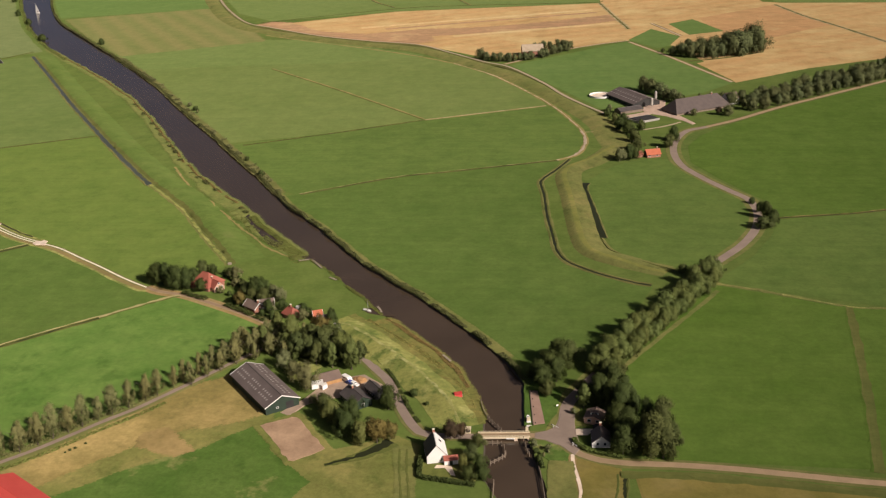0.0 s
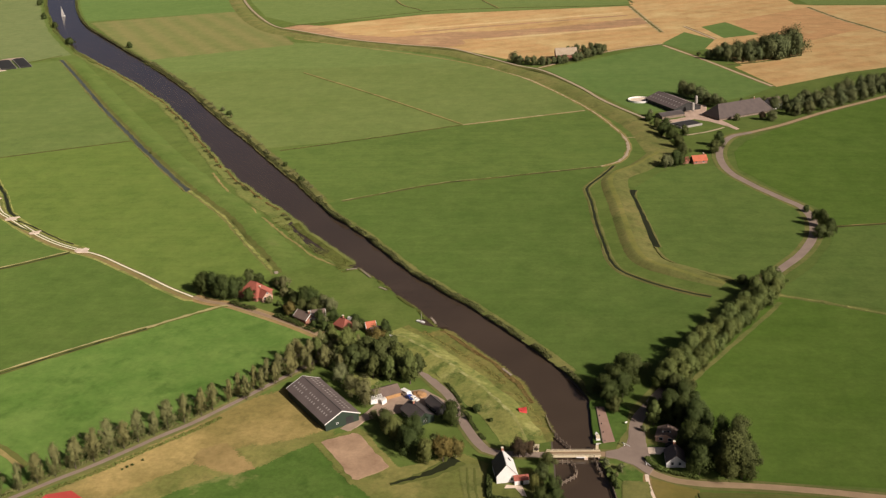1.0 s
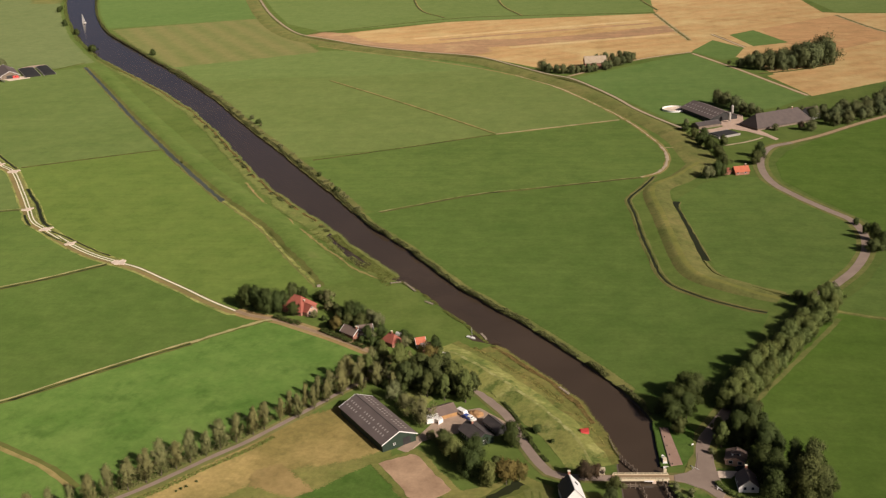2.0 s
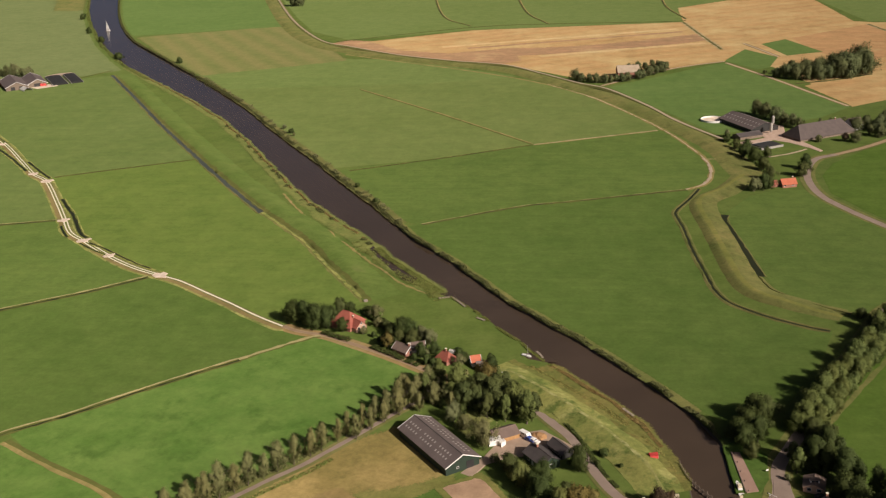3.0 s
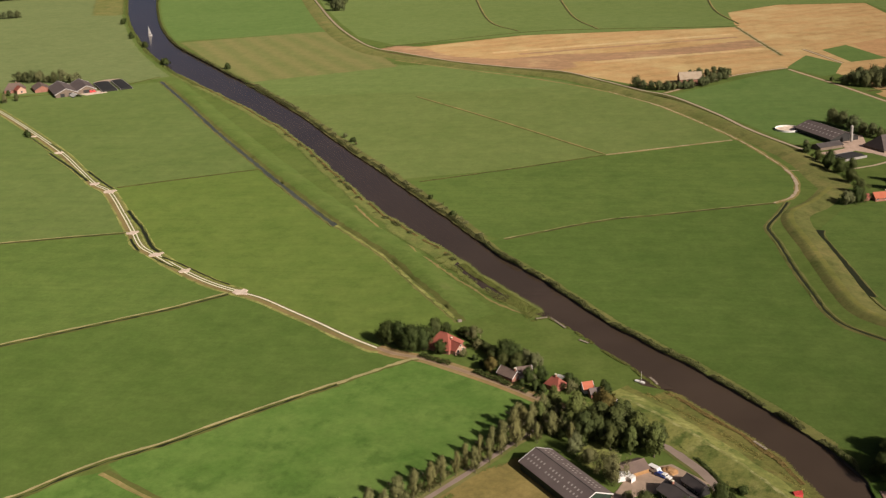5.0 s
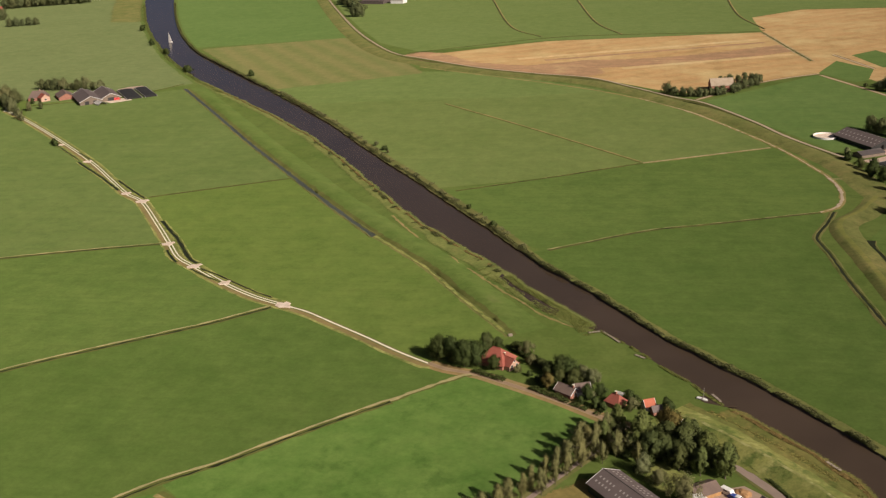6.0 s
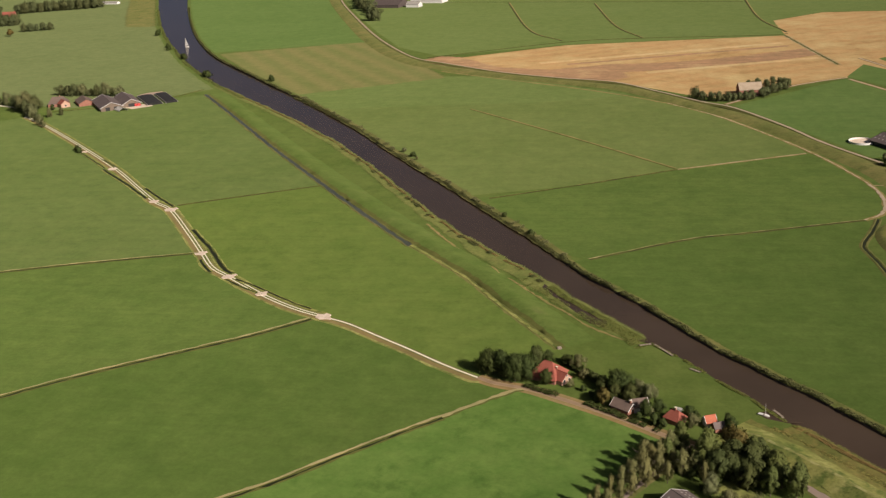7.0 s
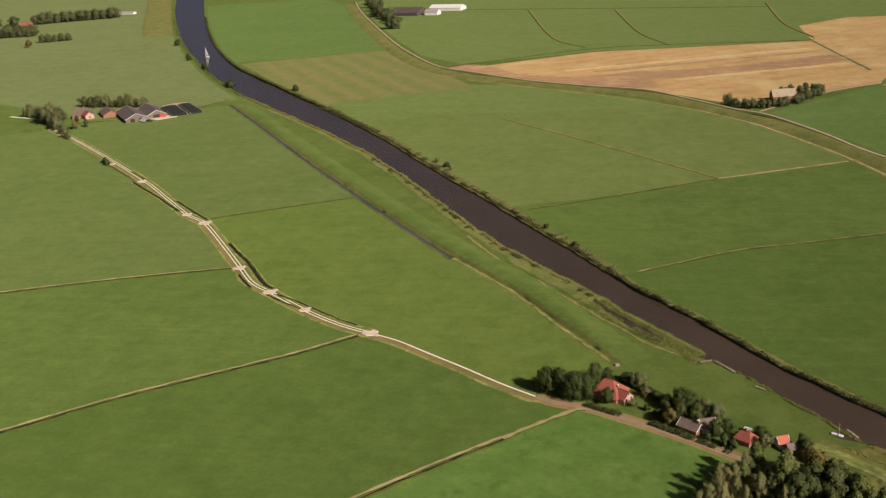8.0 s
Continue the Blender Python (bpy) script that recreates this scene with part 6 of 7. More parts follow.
field([(20, 866), (24, 880), (30, 897), (39, 893), (37, 866), (45, 849), (52, 832), (56, 822), (53.5, 819.5), (49, 829), (37, 844), (27, 851), (16, 842), (3, 840), (4, 845), (15, 851), (22, 857)], M["farm_paving"], "pinkish paved farmyard", 0.14, "yard")
ribbon("path", [(18.6, 805), (29.5, 811), (37.7, 817.4), (46, 826)], [(-1.0, 0.14), (0, 0.2), (1.0, 0.14)], M["dirt_road"], "pale garden path of the large farm", "path", 3.0, 0.2, 54)

for sx, sy in ((31.5, 893.0), (27.5, 870.0)):
    silo = tagged(new("silo"), "slim white feed silo on legs", "silo", "feed silos of the large farm")
    bm = bmesh.new()
    rings = [(0.25, 1.6), (1.5, 3.2), (1.5, 9.5), (0.9, 10.6), (0.3, 11.0)]
    for (ra, za), (rb, zb) in zip(rings, rings[1:]):
        limb(bm, (0, 0, za), (0, 0, zb), ra, rb, 18)
    bmesh.ops.remove_doubles(bm, verts=bm.verts[:], dist=0.001)
    part("tank", bm, M["roof_light"], silo)
    for a in range(4):
        bm = bmesh.new()
        limb(bm, (1.3 * math.cos(a * 1.57 + 0.78), 1.3 * math.sin(a * 1.57 + 0.78), -0.1), (1.3 * math.cos(a * 1.57 + 0.78), 1.3 * math.sin(a * 1.57 + 0.78), 3.4), 0.08, 0.08, 6)
        part("leg", bm, M["steel"], silo)
    silo.matrix_basis = pose(sx, sy, 0) @ Matrix.Diagonal((0.7, 0.7, 0.72, 1))

# round slurry tank with a pale inside
slurry = tagged(new("slurry_tank"), "round pale slurry tank with an open top", "tank")
bm = bmesh.new()
N = 48
rings = [[bm.verts.new((r * math.cos(k * math.tau / N), r * math.sin(k * math.tau / N), z)) for k in range(N)] for r, z in ((9.2, -0.1), (9.2, 1.5), (8.95, 1.5), (8.95, 0.3))]
for a, b in zip(rings, rings[1:]):
    for k in range(N):
        bm.faces.new((a[k], a[(k + 1) % N], b[(k + 1) % N], b[k]))
part("wall", bm, M["white"], slurry)
bm = bmesh.new()
bm.faces.new([bm.verts.new((8.95 * math.cos(k * math.tau / N), 8.95 * math.sin(k * math.tau / N), 0.5)) for k in range(N)])
part("crust", bm, M["pad"], slurry, "pinkish dried crust")
slurry.matrix_basis = pose(-10.6, 911.0, 0)
gabled("cottage", 22.0, 738.0, 18, 9.0, 6.4, 2.2, 2.5, "brick", "roof_orange", "cottage with an orange tiled roof among trees", "house", chimneys=(3.0,), windows=[("s", -3, 0.9, 1.4, 1.2), ("s", 2, 0.9, 1.4, 1.2)])
gabled("outhouse", 13.0, 737.0, 18, 5.0, 4.2, 2.0, 1.6, "brick", "roof_red", "small red-roofed outhouse beside the cottage", "shed")
gabled("farmhouse", -76.0, 1094.0, 10, 20.0, 13.0, 4.2, 5.4, "brick", "thatch", "pale-roofed farmhouse inside the copse", "house")

# ---- north farm ----
gabled("cattle_shed", -688.0, 1066.0, -52, 50.0, 21.0, 3.4, 4.6, "timber", "roof_grey", "long barn of the north farm with a pale gable", "shed", over=0.8, trim="white", doors=[("e", -4.0, 4.0, 3.4, "black_wood"), ("e", 4.0, 4.0, 3.4, "black_wood")], group="barns of the north farm")
gabled("cattle_shed", -674.0, 1081.0, -52, 46.0, 18.0, 3.4, 4.2, "timber", "roof_grey", "second long barn of the north farm", "shed", over=0.8, trim="white", doors=[("e", 0.0, 7.0, 3.4, "black_wood")], group="barns of the north farm")
gabled("shed", -720.0, 1080.0, -52, 26.0, 15.0, 2.8, 3.6, "brick", "roof_brown", "brown-roofed shed of the north farm", "shed")
gabled("farmhouse", -744.0, 1072.0, 20, 18.0, 14.0, 3.4, 5.6, "brick", "roof_brown", "brick farmhouse with a brown hipped roof", "house", hip=4.0, chimneys=(2.0,), windows=[("s", -4, 1.0, 2.0, 1.8), ("s", 4, 1.0, 2.0, 1.8)])
gabled("front_house", -735.0, 1066.0, -40, 10.0, 9.0, 3.6, 3.4, "pale_brick", "roof_red", "front house with pinkish walls and red tiles", "house", windows=[("e", 0, 1.0, 2.0, 1.8)])


def clamp(x, y, angle, length, width, label):
    """A silage heap under black sheet, between concrete walls."""
    ob = tagged(new("silage_clamp"), label, "silage clamp", "silage clamps")
    bm = bmesh.new()
    prism(bm, [(-width / 2, 0.05), (width / 2, 0.05), (width / 2 - 0.6, 1.5), (width * 0.2, 2.0), (-width * 0.2, 2.0), (-width / 2 + 0.6, 1.5)], -length / 2, length / 2)
    bmesh.ops.recalc_face_normals(bm, faces=bm.faces[:])
    part("sheet", bm, M["silage"], ob)
    for s in (-1, 1):
        boxed("wall", (-length / 2 - 1, s * width / 2 - 0.2, 0, length / 2 + 1, s * width / 2 + 0.2, 1.5), M["grey_concrete"], ob)
    boxed("end_wall", (-length / 2 - 1.2, -width / 2, 0, -length / 2 - 0.8, width / 2, 1.6), M["grey_concrete"], ob)
    ob.matrix_basis = pose(x, y, 0, 0, 0, angle)


clamp(20.0, 833.0, 35, 17, 13, "low black-sheeted silage clamp beside the farmyard")
clamp(-655.5, 1092.0, -53, 52, 15, "black-sheeted silage clamp beside the barns")
clamp(-642.8, 1102.3, -53, 54, 11.5, "long black-sheeted silage clamp at the field edge")
field([(-682, 1119), (-676, 1132), (-664, 1138), (-656, 1131), (-664, 1122)], M["farm_paving"], "pinkish concrete floor behind the silage clamps", 0.12, "yard")
field([(-668, 1060), (-655, 1052), (-640, 1066), (-648, 1076), (-660, 1072)], M["pad"], "pale concrete apron of the north farm", 0.14, "yard")
car(-655.5, 1066.0, 40, "red", "red farm vehicle on the concrete apron", 6.0, 2.4, 2.6, True)
tent(-663.0, 1046.0, -40, 13.0, 9.0, 1.2, 2.4, "white", "pale sheet over a heap beside the barn")
road([(-830, 1080), (-790, 1065), (-760, 1040), (-746, 1016)], 2.0, "concrete", "pale drive of the north farm", seed=60)

# ---- far buildings ----
gabled("barn", -590.0, 1838.0, -12, 50.0, 44.0, 4.5, 7.0, "roof_umber", "roof_umber", "distant barn with a dark roof", "barn")
gabled("greenhouse", -533.0, 1880.0, -12, 56.0, 26.0, 5.0, 4.0, "white", "white", "distant long white building", "barn")
gabled("house", -546.0, 1822.0, -12, 22.0, 16.0, 5.0, 4.0, "white", "roof_light", "distant pale house before the white building", "house")
gabled("house", -1290.0, 1846.0, 20, 22.0, 14.0, 4.0, 5.0, "brick", "roof_red", "distant brick house beside the wood", "house")
gabled("shed", -1180.0, 2010.0, -10, 36.0, 10.0, 3.0, 2.0, "white", "roof_light", "distant low white shed", "shed")


# ---- bridge, quay and boats ----
BX0, BY0, BX1, BY1 = -53.6, 386.6, -36.0, 388.2
bridge = tagged(new("bridge"), "low cream-painted road bridge over the river", "bridge")
blen = math.hypot(BX1 - BX0, BY1 - BY0)
boxed("deck", (-0.5, -1.35, 0.05, blen + 0.5, 1.35, 0.32), M["lane"], bridge)
for s in (-1, 1):
    boxed("side_beam", (-0.3, s * 1.5 - 0.2, -0.2, blen + 0.3, s * 1.5 + 0.2, 0.5), M["cream"], bridge, bevel=0.03)
    boxed("handrail", (0, s * 1.5 - 0.04, 1.0, blen, s * 1.5 + 0.04, 1.08), M["cream"], bridge)
    boxed("middle_rail", (0, s * 1.5 - 0.03, 0.72, blen, s * 1.5 + 0.03, 0.77), M["cream"], bridge)
    for i in range(10):
        xx = blen * i / 9
        boxed("rail_post", (xx - 0.06, s * 1.5 - 0.06, 0.45, xx + 0.06, s * 1.5 + 0.06, 1.02), M["cream"], bridge)
for xx in (-0.6, blen * 0.7, blen - 0.6):
    boxed("pier", (xx, -2.3, -1.6, xx + 1.2, 2.3, -0.05), M["pad"], bridge)
boxed("control_box", (blen - 1.2, 2.5, 0.2, blen - 0.2, 3.3, 1.7), M["cream"], bridge, bevel=0.05)
boxed("sign_panel", (blen * 0.55, -2.46, 0.1, blen * 0.72, -2.42, 0.55), M["white"], bridge)
bridge.matrix_basis = pose(BX0, BY0, 0, 0, 0, math.degrees(math.atan2(BY1 - BY0, BX1 - BX0)))

cabin = tagged(new("bridge_cabin"), "cream bridge keeper's cabin with a flat roof", "cabin")
boxed("wall", (-1.3, -1.1, 0, 1.3, 1.1, 2.3), M["cream"], cabin)
boxed("roof", (-1.5, -1.3, 2.3, 1.5, 1.3, 2.45), M["cream"], cabin)
boxed("window", (-1.1, -1.14, 0.8, 1.1, -1.08, 1.8), M["glass"], cabin)
boxed("window", (1.28, -0.9, 0.8, 1.34, 0.9, 1.8), M["glass"], cabin)
cabin.matrix_basis = pose(-57.4, 388.6, 0.1, 0, 0, 5) @ Matrix.Diagonal((0.72, 0.72, 0.8, 1))


def fender(points, label, spacing=1.6, height=1.1):
    """A guide for boats: timber piles with walings between them."""
    ob = tagged(new("mooring_fender"), label, "fender", "timber fenders at the bridge")
    line = flow(points, spacing)
    for i, p in enumerate(line):
        bm = bmesh.new()
        top = height + 0.35 * (i % 3 == 0)
        limb(bm, (p[0], p[1], -2.0), (p[0], p[1], top), 0.17, 0.15, 8)
        limb(bm, (p[0], p[1], top), (p[0], p[1], top + 0.05), 0.15, 0.02, 8)
        part("pile", bm, M["timber"], ob)
    for z in (0.0, 0.55):
        bm = bmesh.new()
        for a, b in zip(line, line[1:]):
            limb(bm, (a[0], a[1], z), (b[0], b[1], z), 0.13, 0.13, 6)
        part("waling", bm, M["timber"], ob)
    return ob


fender([(-55.2, 410.5), (-53.2, 403), (-50.8, 398)], "timber fender along the bank above the bridge")
fender([(-50.8, 398), (-48.6, 394.6), (-46.0, 391)], "short timber fender above the bridge")
fender([(-52.0, 382), (-45.2, 382), (-43.8, 378), (-43.3, 374.5), (-47.8, 369.4)], "crooked timber fender below the bridge")
fender([(-37.8, 385.2), (-36.6, 380), (-35.2, 376)], "timber fender along the east bank below the bridge")
fender([(-45.6, 358), (-45.2, 350), (-44.6, 342)], "timber fender along the west bank below the bridge")
fender([(-32.4, 372), (-30.8, 364), (-29, 352), (-27.5, 340)], "timber sheeting along the east bank", 1.2, 0.6)

quay = tagged(new("quay"), "brick-paved quay along the river", "quay", kind="structure")
bm = bmesh.new()
lo = [bm.verts.new((x, y, -1.6)) for x, y in ((-37.6, 420), (-34.8, 420), (-30.9, 396.4), (-34.8, 395.2))]
up = [bm.verts.new((x, y, 0.34)) for x, y in ((-37.6, 420), (-34.8, 420), (-30.9, 396.4), (-34.8, 395.2))]
bm.faces.new(up)
for i in range(4):
    bm.faces.new((lo[i], lo[(i + 1) % 4], up[(i + 1) % 4], up[i]))
bmesh.ops.recalc_face_normals(bm, faces=bm.faces[:])
part("paving", bm, M["brick_paving"], quay)
bm = bmesh.new()
limb(bm, (-37.7, 420, 0.3), (-35.0, 395.2, 0.3), 0.2, 0.2, 6)
part("edge_beam", bm, M["timber"], quay)
for k in range(5):
    bm = bmesh.new()
    bx, by = -37.3 + 2.6 * k / 4, 419 - 23 * k / 4
    limb(bm, (bx + 0.4, by, 0.2), (bx + 0.4, by, 0.75), 0.14, 0.12, 8)
    limb(bm, (bx + 0.4, by, 0.75), (bx + 0.4, by, 0.85), 0.2, 0.17, 8)
    part("bollard", bm, M["black_wood"], quay)


def hull(length, beam, height, n=14):
    """A boat's hull: sections that taper to the bow."""
    bm = bmesh.new()
    rings = []
    for i in range(n + 1):
        f = i / n
        w = beam / 2 * (1 - max(0, (f - 0.55) / 0.45) ** 2.2) * (0.86 + 0.14 * min(1, f * 5))
        sheer = height * (1 + 0.25 * f ** 2)
        x = length * (f - 0.5)
        rings.append([bm.verts.new((x, y, z)) for y, z in ((-w, sheer), (-w * 0.92, height * 0.4), (-w * 0.5, -0.35), (0, -0.45), (w * 0.5, -0.35), (w * 0.92, height * 0.4), (w, sheer))])
    for a, b in zip(rings, rings[1:]):
        for j in range(6):
            bm.faces.new((a[j], b[j], b[j + 1], a[j + 1]))
        bm.faces.new((a[0], a[6], b[6], b[0]))
    bm.faces.new(rings[0])
    bmesh.ops.recalc_face_normals(bm, faces=bm.faces[:])
    return bm


motor = tagged(new("motor_boat"), "white motor cruiser moored at the quay", "boat")
part("hull", hull(8.4, 2.9, 0.95), M["white"], motor)
boxed("cabin", (-2.2, -1.05, 0.95, 1.6, 1.05, 1.75), M["white"], motor, bevel=0.12)
boxed("wheelhouse", (-1.8, -0.95, 1.75, 0.2, 0.95, 2.55), M["cream"], motor, bevel=0.12)
boxed("wheelhouse_window", (0.19, -0.85, 1.85, 0.24, 0.85, 2.45), M["glass"], motor)
for s in (-1, 1):
    boxed("cabin_window", (-1.6, s * 1.06 - 0.01, 1.2, 1.2, s * 1.06 + 0.01, 1.55), M["glass"], motor)
    boxed("wheelhouse_side_window", (-1.5, s * 0.96 - 0.01, 1.95, -0.1, s * 0.96 + 0.01, 2.4), M["glass"], motor)
boxed("cockpit", (-3.9, -1.0, 0.96, -2.3, 1.0, 1.1), M["timber"], motor)
boxed("fore_hatch", (2.0, -0.4, 1.08, 2.7, 0.4, 1.2), M["glass"], motor)
motor.matrix_basis = pose(-36.9, 398.6, -0.72, 0, 0, 97) @ Matrix.Diagonal((0.9, 0.72, 0.8, 1))

dinghy = tagged(new("sailing_dinghy"), "small white open boat moored by the reeds", "boat")
part("hull", hull(5.2, 1.8, 0.55), M["white"], dinghy)
boxed("thwart", (-0.3, -0.75, 0.57, 0.2, 0.75, 0.63), M["timber"], dinghy)
bm = bmesh.new()
limb(bm, (0.6, 0, 0.3), (0.6, 0, 6.0), 0.06, 0.05, 6)
part("mast", bm, M["white"], dinghy)
dinghy.matrix_basis = pose(-114.3, 489.2, 0.12, 0, 0, -27) @ Matrix.Diagonal((0.85, 0.8, 0.85, 1))

yacht = tagged(new("sailing_boat"), "distant sailing boat with white sails", "boat")
part("hull", hull(10.5, 3.2, 1.1), M["white"], yacht)
boxed("cabin", (-1.5, -1.0, 1.1, 2.5, 1.0, 1.8), M["timber"], yacht, bevel=0.1)
bm = bmesh.new()
limb(bm, (0.9, 0, 0.5), (0.9, 0, 14.0), 0.1, 0.06, 8)
part("mast", bm, M["timber"], yacht)
bm = bmesh.new()
limb(bm, (0.9, 0, 2.2), (-4.2, 0.6, 2.2), 0.07, 0.06, 8)
part("boom", bm, M["timber"], yacht)


def sail(bm, a, b, c, belly):
    a, b, c = Vector(a), Vector(b), Vector(c)
    n = 10
    side = (b - a).cross(c - a).normalized()
    rows = []
    for i in range(n + 1):
        f = i / n
        row_ = []
        for j in range(n + 1):
            g = j / n
            p = a.lerp(c, f).lerp(b.lerp(c, f), g)
            row_.append(bm.verts.new(p + side * belly * math.sin(math.pi * g) * (1 - f)))
        rows.append(row_)
    for r, q in zip(rows, rows[1:]):
        for j in range(n):
            bm.faces.new((r[j], r[j + 1], q[j + 1], q[j]))
    bmesh.ops.solidify(bm, geom=bm.faces[:], thickness=0.02)


bm = bmesh.new()
sail(bm, (0.8, 0.02, 2.3), (-4.1, 0.6, 2.3), (0.85, 0, 13.8), 0.5)
part("mainsail", bm, M["white"], yacht)
bm = bmesh.new()
sail(bm, (4.9, 0, 1.6), (1.1, 0.5, 1.8), (1.0, 0, 12.4), 0.4)
part("jib", bm, M["white"], yacht)
yacht.matrix_basis = pose(-774.0, 1448.0, -0.7, 0, 4, 198) @ Matrix.Diagonal((0.5, 0.8, 1.0, 1))


def jetty(points, width, label, z=0.35):
    ob = tagged(new("jetty"), label, "jetty")
    line = flow(points, 1.2)
    side = across(line)
    for a, b, s in zip(line, line[1:], side):
        mid = (a + b) / 2
        d = b - a
        o = boxed("plank", (-0.55, -width / 2, 0, 0.55, width / 2, 0.08), M["pale_timber"], ob)
        o.matrix_basis = pose(mid[0], mid[1], z, 0, 0, math.degrees(math.atan2(d[1], d[0])))
    for p, s in zip(line[::2], side[::2]):
        for k in (-1, 1):
            bm = bmesh.new()
            q = p[:2] + s * k * width * 0.48
            limb(bm, (q[0], q[1], -1.6), (q[0], q[1], z + 0.5), 0.1, 0.09, 7)
            part("post", bm, M["timber"], ob)


jetty([(-155, 549), (-151, 543.5), (-147.5, 538.5)], 0.9, "narrow pale timber jetty along the bank")
jetty([(-161.5, 547.5), (-156.5, 549.5)], 1.2, "short timber jetty across a small inlet")
jetty([(-140.5, 526.5), (-136.5, 523.5)], 1.0, "short timber landing at the reeds")
jetty([(-110.5, 493.5), (-108.5, 490.0), (-107.5, 487.5)], 0.9, "timber jetty beside the moored boat")
jetty([(-74.5, 447.5), (-70.5, 442.0)], 1.0, "short timber landing on the river bank")
field([(-163, 553), (-156, 550), (-154.5, 552), (-158, 556)], M["river"], "small inlet of dark water", 0.09, "water")
field([(-116.5, 491), (-113.5, 487.2), (-106, 484.5), (-101, 485), (-105, 490), (-111, 493.5)], M["river"], "small inlet of dark water", 0.09, "water")
sign = tagged(new("sign_board"), "white sign board on two posts by the road", "sign")
boxed("board", (-0.7, -0.04, 0.9, 0.7, 0.04, 1.9), M["white"], sign)
for s in (-0.6, 0.6):
    boxed("post", (s - 0.05, -0.03, -0.1, s + 0.05, 0.03, 0.9), M["timber"], sign)
sign.matrix_basis = pose(-27.0, 408.5, 0.1, 0, 0, 30) @ Matrix.Diagonal((0.6, 0.6, 0.6, 1))



def barrier(x, y, angle, length):
    """A white boom on a post, with a counterweight."""
    ob = tagged(new("road_barrier"), "white road barrier boom beside the bridge road", "barrier", "road barriers at the bridge")
    boxed("post", (-0.15, -0.15, -0.1, 0.15, 0.15, 1.0), M["white"], ob, bevel=0.02)
    boxed("boom", (-0.5, -0.07, 0.92, length, 0.07, 1.08), M["white"], ob)
    boxed("counterweight", (-0.95, -0.16, 0.8, -0.5, 0.16, 1.12), M["black_wood"], ob)
    ob.matrix_basis = pose(x, y, 0.14, 0, 0, angle)


barrier(-27.9, 393.9, -40, 2.6)
barrier(-20.8, 382.6, -54, 2.4)


# ---- reeds, shrubs and hedges ----
def thicket(name, line, w0, w1, low, high, per_metre, size, material, label, category, seed, gaps=0.0, flat=0.0, up=0.5):
    """A strip of small leaf clumps along a line; its height and width rise and fall."""
    rng = np.random.default_rng(seed)
    line = np.array(line, float)[:, :2]
    seg = np.hypot(*np.diff(line, axis=0).T)
    cum = np.concatenate([[0], np.cumsum(seg)])
    n = int(cum[-1] * per_metre)
    at = rng.random(n) * cum[-1]
    x, y = np.interp(at, cum, line[:, 0]), np.interp(at, cum, line[:, 1])
    side = across(line)
    sx, sy = np.interp(at, cum, side[:, 0]), np.interp(at, cum, side[:, 1])
    off = rng.random(n)
    tall = np.array([noise.noise((a * 0.12, b * 0.12, seed)) + 0.6 * noise.noise((a * 0.4, b * 0.4, seed + 5)) for a, b in zip(x, y)])
    wide = np.array([noise.noise((a * 0.05, b * 0.05, seed + 9)) for a, b in zip(x, y)])
    keep = tall > -0.9 + gaps
    o = w0 + (w1 * (1 + 0.6 * wide) - w0) * off
    h = (low + (high - low) * np.clip(tall + 0.4, 0, 1.3)) * (1 - flat * np.abs(2 * off - 1) ** 2)
    pos = np.column_stack([x + sx * o, y + sy * o, h * rng.random(n) ** 0.6 + 0.1])[keep]
    n = len(pos)
    nrm = rng.normal(size=(n, 3))
    nrm[:, 2] = np.abs(nrm[:, 2]) + 0.3
    nrm /= np.linalg.norm(nrm, axis=1)[:, None]
    u = np.cross(nrm, rng.normal(size=(n, 3)))
    u /= np.linalg.norm(u, axis=1)[:, None]
    v = np.cross(nrm, u)
    s = size * (0.5 + rng.random(n))
    s = s[:, None]
    verts = np.stack([pos - u * s - v * s * 0.5, pos + u * s - v * s * 0.5, pos + v * s], 1).reshape(-1, 3)
    verts[:, 2] = np.maximum(verts[:, 2], -0.6)
    ob = mesh_of(name, verts.tolist(), np.arange(n * 3).reshape(-1, 3).tolist(), material)
    soft = nrm * 0.6 + np.array([0.0, 0.0, up])
    soft /= np.linalg.norm(soft, axis=1)[:, None]
    ob.data.polygons.foreach_set("use_smooth", [True] * n)
    ob.data.normals_split_custom_set_from_vertices(np.repeat(soft, 3, axis=0).tolist())
    return tagged(ob, label, category, kind="stuff")


def bank(edge, y0, y1):
    return [p for p in edge if y0 <= p[1] <= y1]


thicket("bank_shrubs", bank(RIVER_EAST, 425, 660), -0.2, 2.2, 0.2, 1.9, 70, 0.24, M["leaf_bank"], "dark shrubs and reeds along the east bank", "shrubs", 3, 0.45)
thicket("bank_shrubs", bank(RIVER_EAST, 655, 1000), -0.2, 2.0, 0.2, 1.7, 46, 0.25, M["leaf_bank"], "dark shrubs and reeds along the east bank", "shrubs", 4, 0.5)
thicket("bank_shrubs", bank(RIVER_EAST, 655, 1100), 1.5, 5.5, 0.3, 2.4, 60, 0.26, M["leaf_willow"], "scattered grey-green bushes behind the east bank", "shrubs", 34, 1.1)
thicket("bank_shrubs", bank(RIVER_EAST, 995, 1900), -0.4, 2.6, 0.4, 1.8, 30, 0.45, M["leaf_bank"], "dark shrubs and reeds along the east bank", "shrubs", 5, 0.4)
thicket("reeds", bank(RIVER_WEST, 416, 482), 0.3, -1.6, 0.1, 0.6, 90, 0.17, M["rust_reed"], "rusty reed fringe along the west bank", "reeds", 7, 0.3, up=1.4)
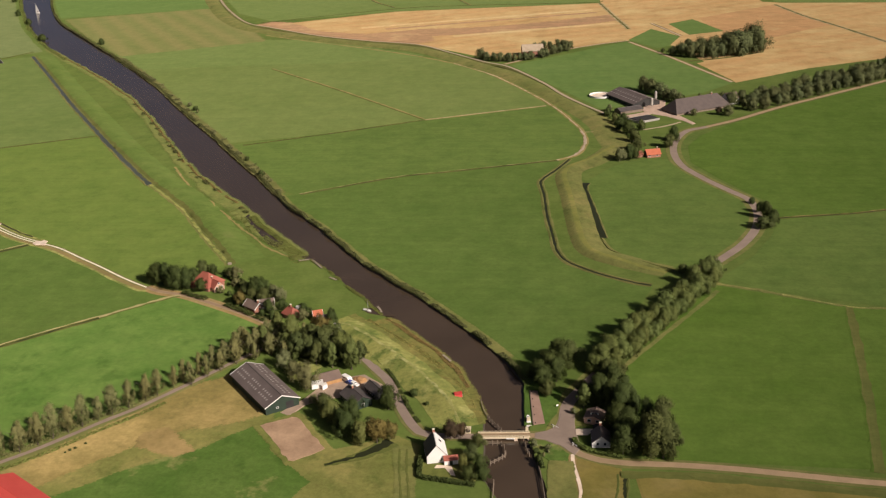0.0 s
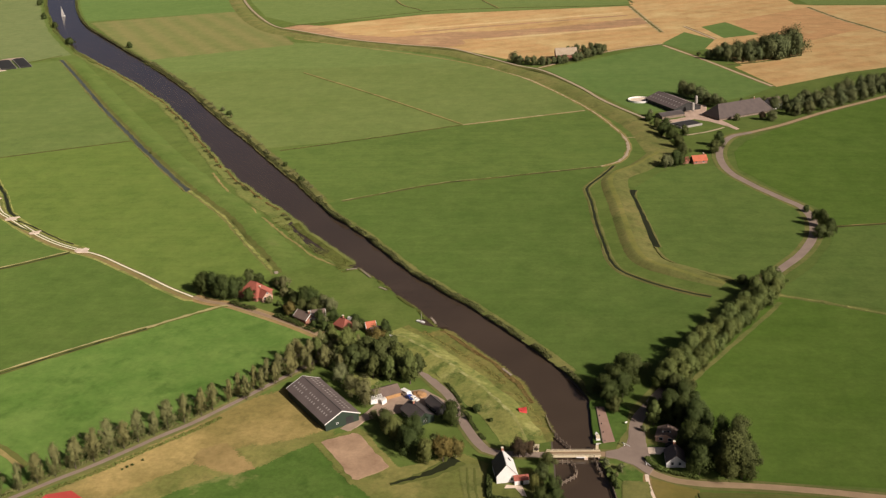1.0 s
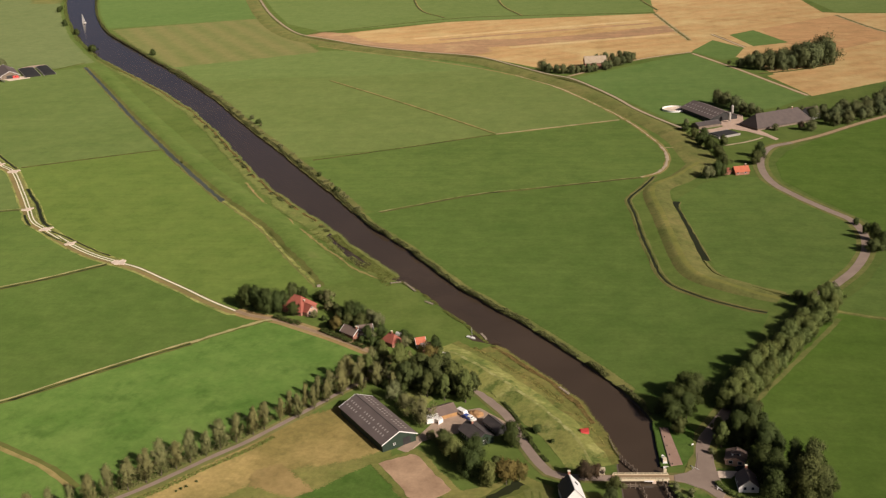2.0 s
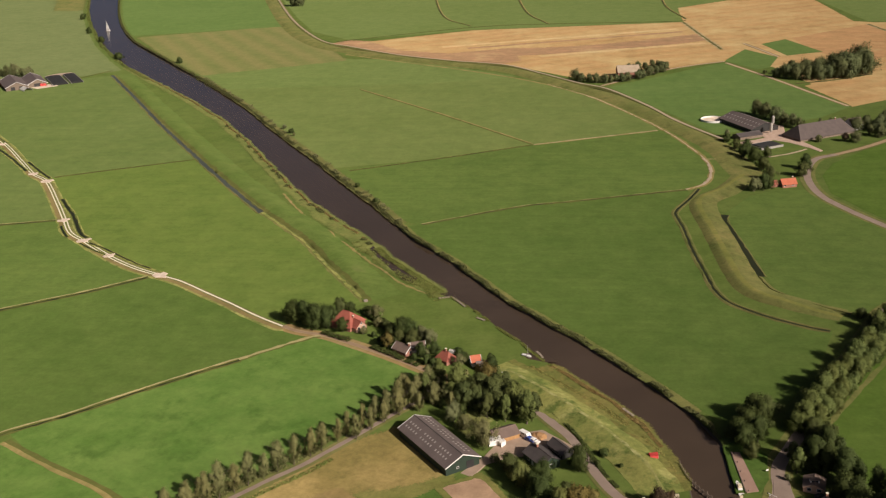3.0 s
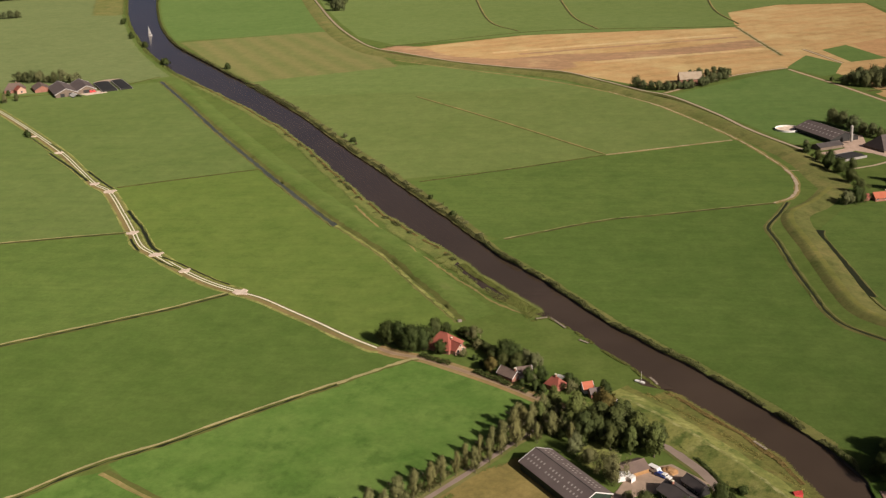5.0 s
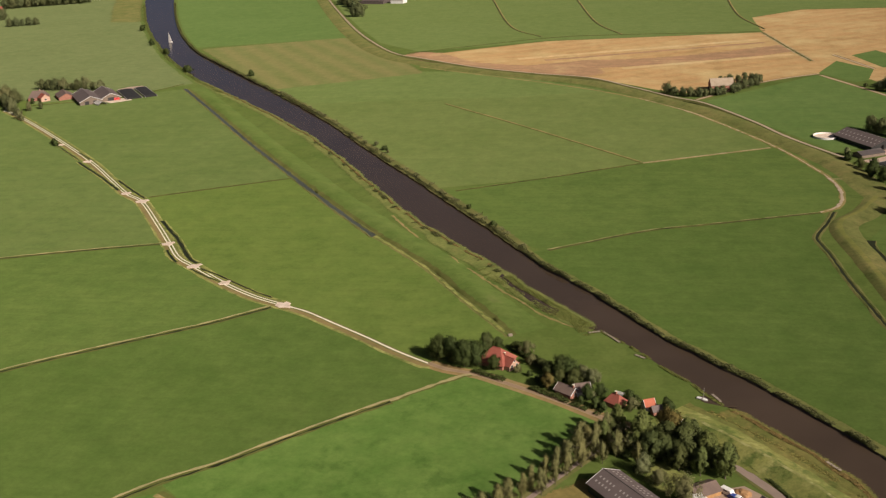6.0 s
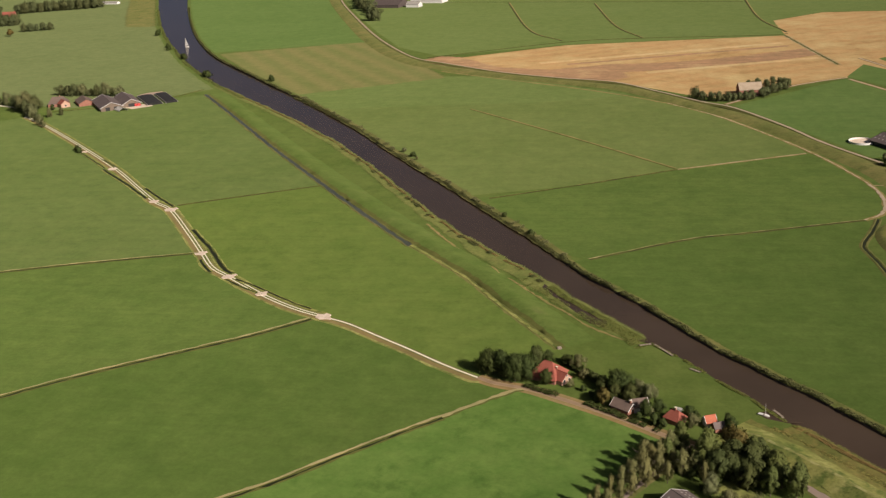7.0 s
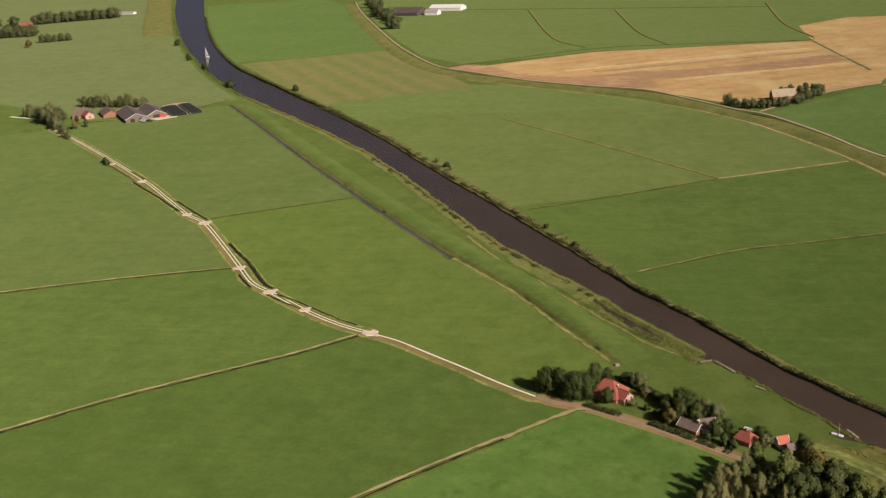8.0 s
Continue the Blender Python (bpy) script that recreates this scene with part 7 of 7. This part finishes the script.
thicket("reeds", bank(RIVER_WEST, 478, 552), 0.3, -1.2, 0.1, 0.5, 60, 0.16, M["reed_green"], "low green reeds along the west bank", "reeds", 37, 0.6, up=1.4)
thicket("reeds", bank(RIVER_WEST, 548, 578), 0.4, -8.0, 0.1, 0.7, 130, 0.17, M["reed_green"], "yellow-green reed bed along the west bank", "reeds", 8, 0.5, up=1.4)
thicket("reeds", bank(RIVER_WEST, 570, 622), 0.4, -3.4, 0.2, 0.9, 100, 0.17, M["reed_green"], "yellow-green reeds on the spit before the backwater", "reeds", 35, 0.1, up=1.4)
thicket("reeds", bank(RIVER_WEST, 575, 630), -5.0, -10.0, 0.1, 0.5, 60, 0.17, M["reed_green"], "low reeds behind the backwater", "reeds", 36, 0.7, up=1.4)
thicket("bank_shrubs", bank(RIVER_WEST, 575, 900), -0.3, -3.2, 0.3, 1.3, 60, 0.22, M["leaf_bank"], "scattered dark shrubs among the west bank reeds", "shrubs", 31, 1.1)
thicket("reeds", bank(RIVER_WEST, 620, 1150), 0.5, -1.4, 0.1, 0.6, 36, 0.2, M["rust_reed"], "rusty reed fringe along the west bank", "reeds", 33, 0.6, up=1.4)
thicket("reeds", bank(RIVER_WEST, 1095, 1900), 0.5, -4.0, 0.1, 0.6, 32, 0.30, M["reed_green"], "yellow-green reeds along the west bank", "reeds", 10, 0.3, up=1.2)
thicket("rough_grass", flow([(-112, 480), (-97, 464), (-84, 451), (-69, 430), (-59, 411), (-57, 398)], 3), -1.0, 8.0, 0.05, 0.4, 110, 0.2, M["reed"], "rusty rough herbs on the river side of the dyke", "rough grass", 11, 0.5)
thicket("hedge", flow([(-71.2, 371), (-70.4, 361), (-69.2, 358.8), (-61, 357.2), (-51.5, 355.6)], 1.5), -0.8, 0.8, 1.2, 1.7, 130, 0.25, M["leaf"], "clipped dark green garden hedge", "hedge", 12)
thicket("hedge", flow([(-20.2, 386.5), (-18.5, 382), (-13.5, 378.6), (-4, 375.8)], 1.5), -0.6, 0.9, 1.0, 1.5, 130, 0.25, M["hedge"], "clipped green hedge along the road bend", "hedge", 13)
thicket("hedge", flow([(-206, 505.5), (-192, 499), (-178, 491.5), (-166, 483.5), (-152, 474)], 2), -0.2, 2.6, 0.3, 1.9, 70, 0.26, M["leaf"], "uneven dark hedge between lane and gardens", "hedge", 14, 0.7)
thicket("hedge", flow([(-192, 527), (-184, 519), (-176, 510), (-166, 503), (-158, 497)], 2), -1.8, 1.6, 0.8, 2.8, 120, 0.32, M["leaf"], "overgrown hedge behind the gardens", "hedge", 15)
thicket("rough_grass", flow([(p[0] + 3.2, p[1] - 3.4) for p in POPLAR_LANE[:8]], 3), -0.6, 1.6, 0.1, 0.4, 30, 0.24, M["reed_green"], "rough green verge beside the poplar lane", "rough grass", 16, 0.4)
thicket("rough_grass", [(p[0] - 2.8, p[1] + 2.6) for p in flow(POPLAR_LANE[:8], 3)], -1.2, 1.2, 0.1, 0.5, 30, 0.24, M["leaf_poplar"], "low growth under the poplars", "rough grass", 17, 0.4)
thicket("hedge", flow([(-107, 450), (-98, 438.5), (-90.3, 426), (-85.2, 414), (-80, 402), (-75.5, 394)], 2)[:, :2], -0.5, 0.8, 0.2, 1.1, 70, 0.24, M["leaf"], "low dark hedge along the dyke foot", "hedge", 18, 0.4)
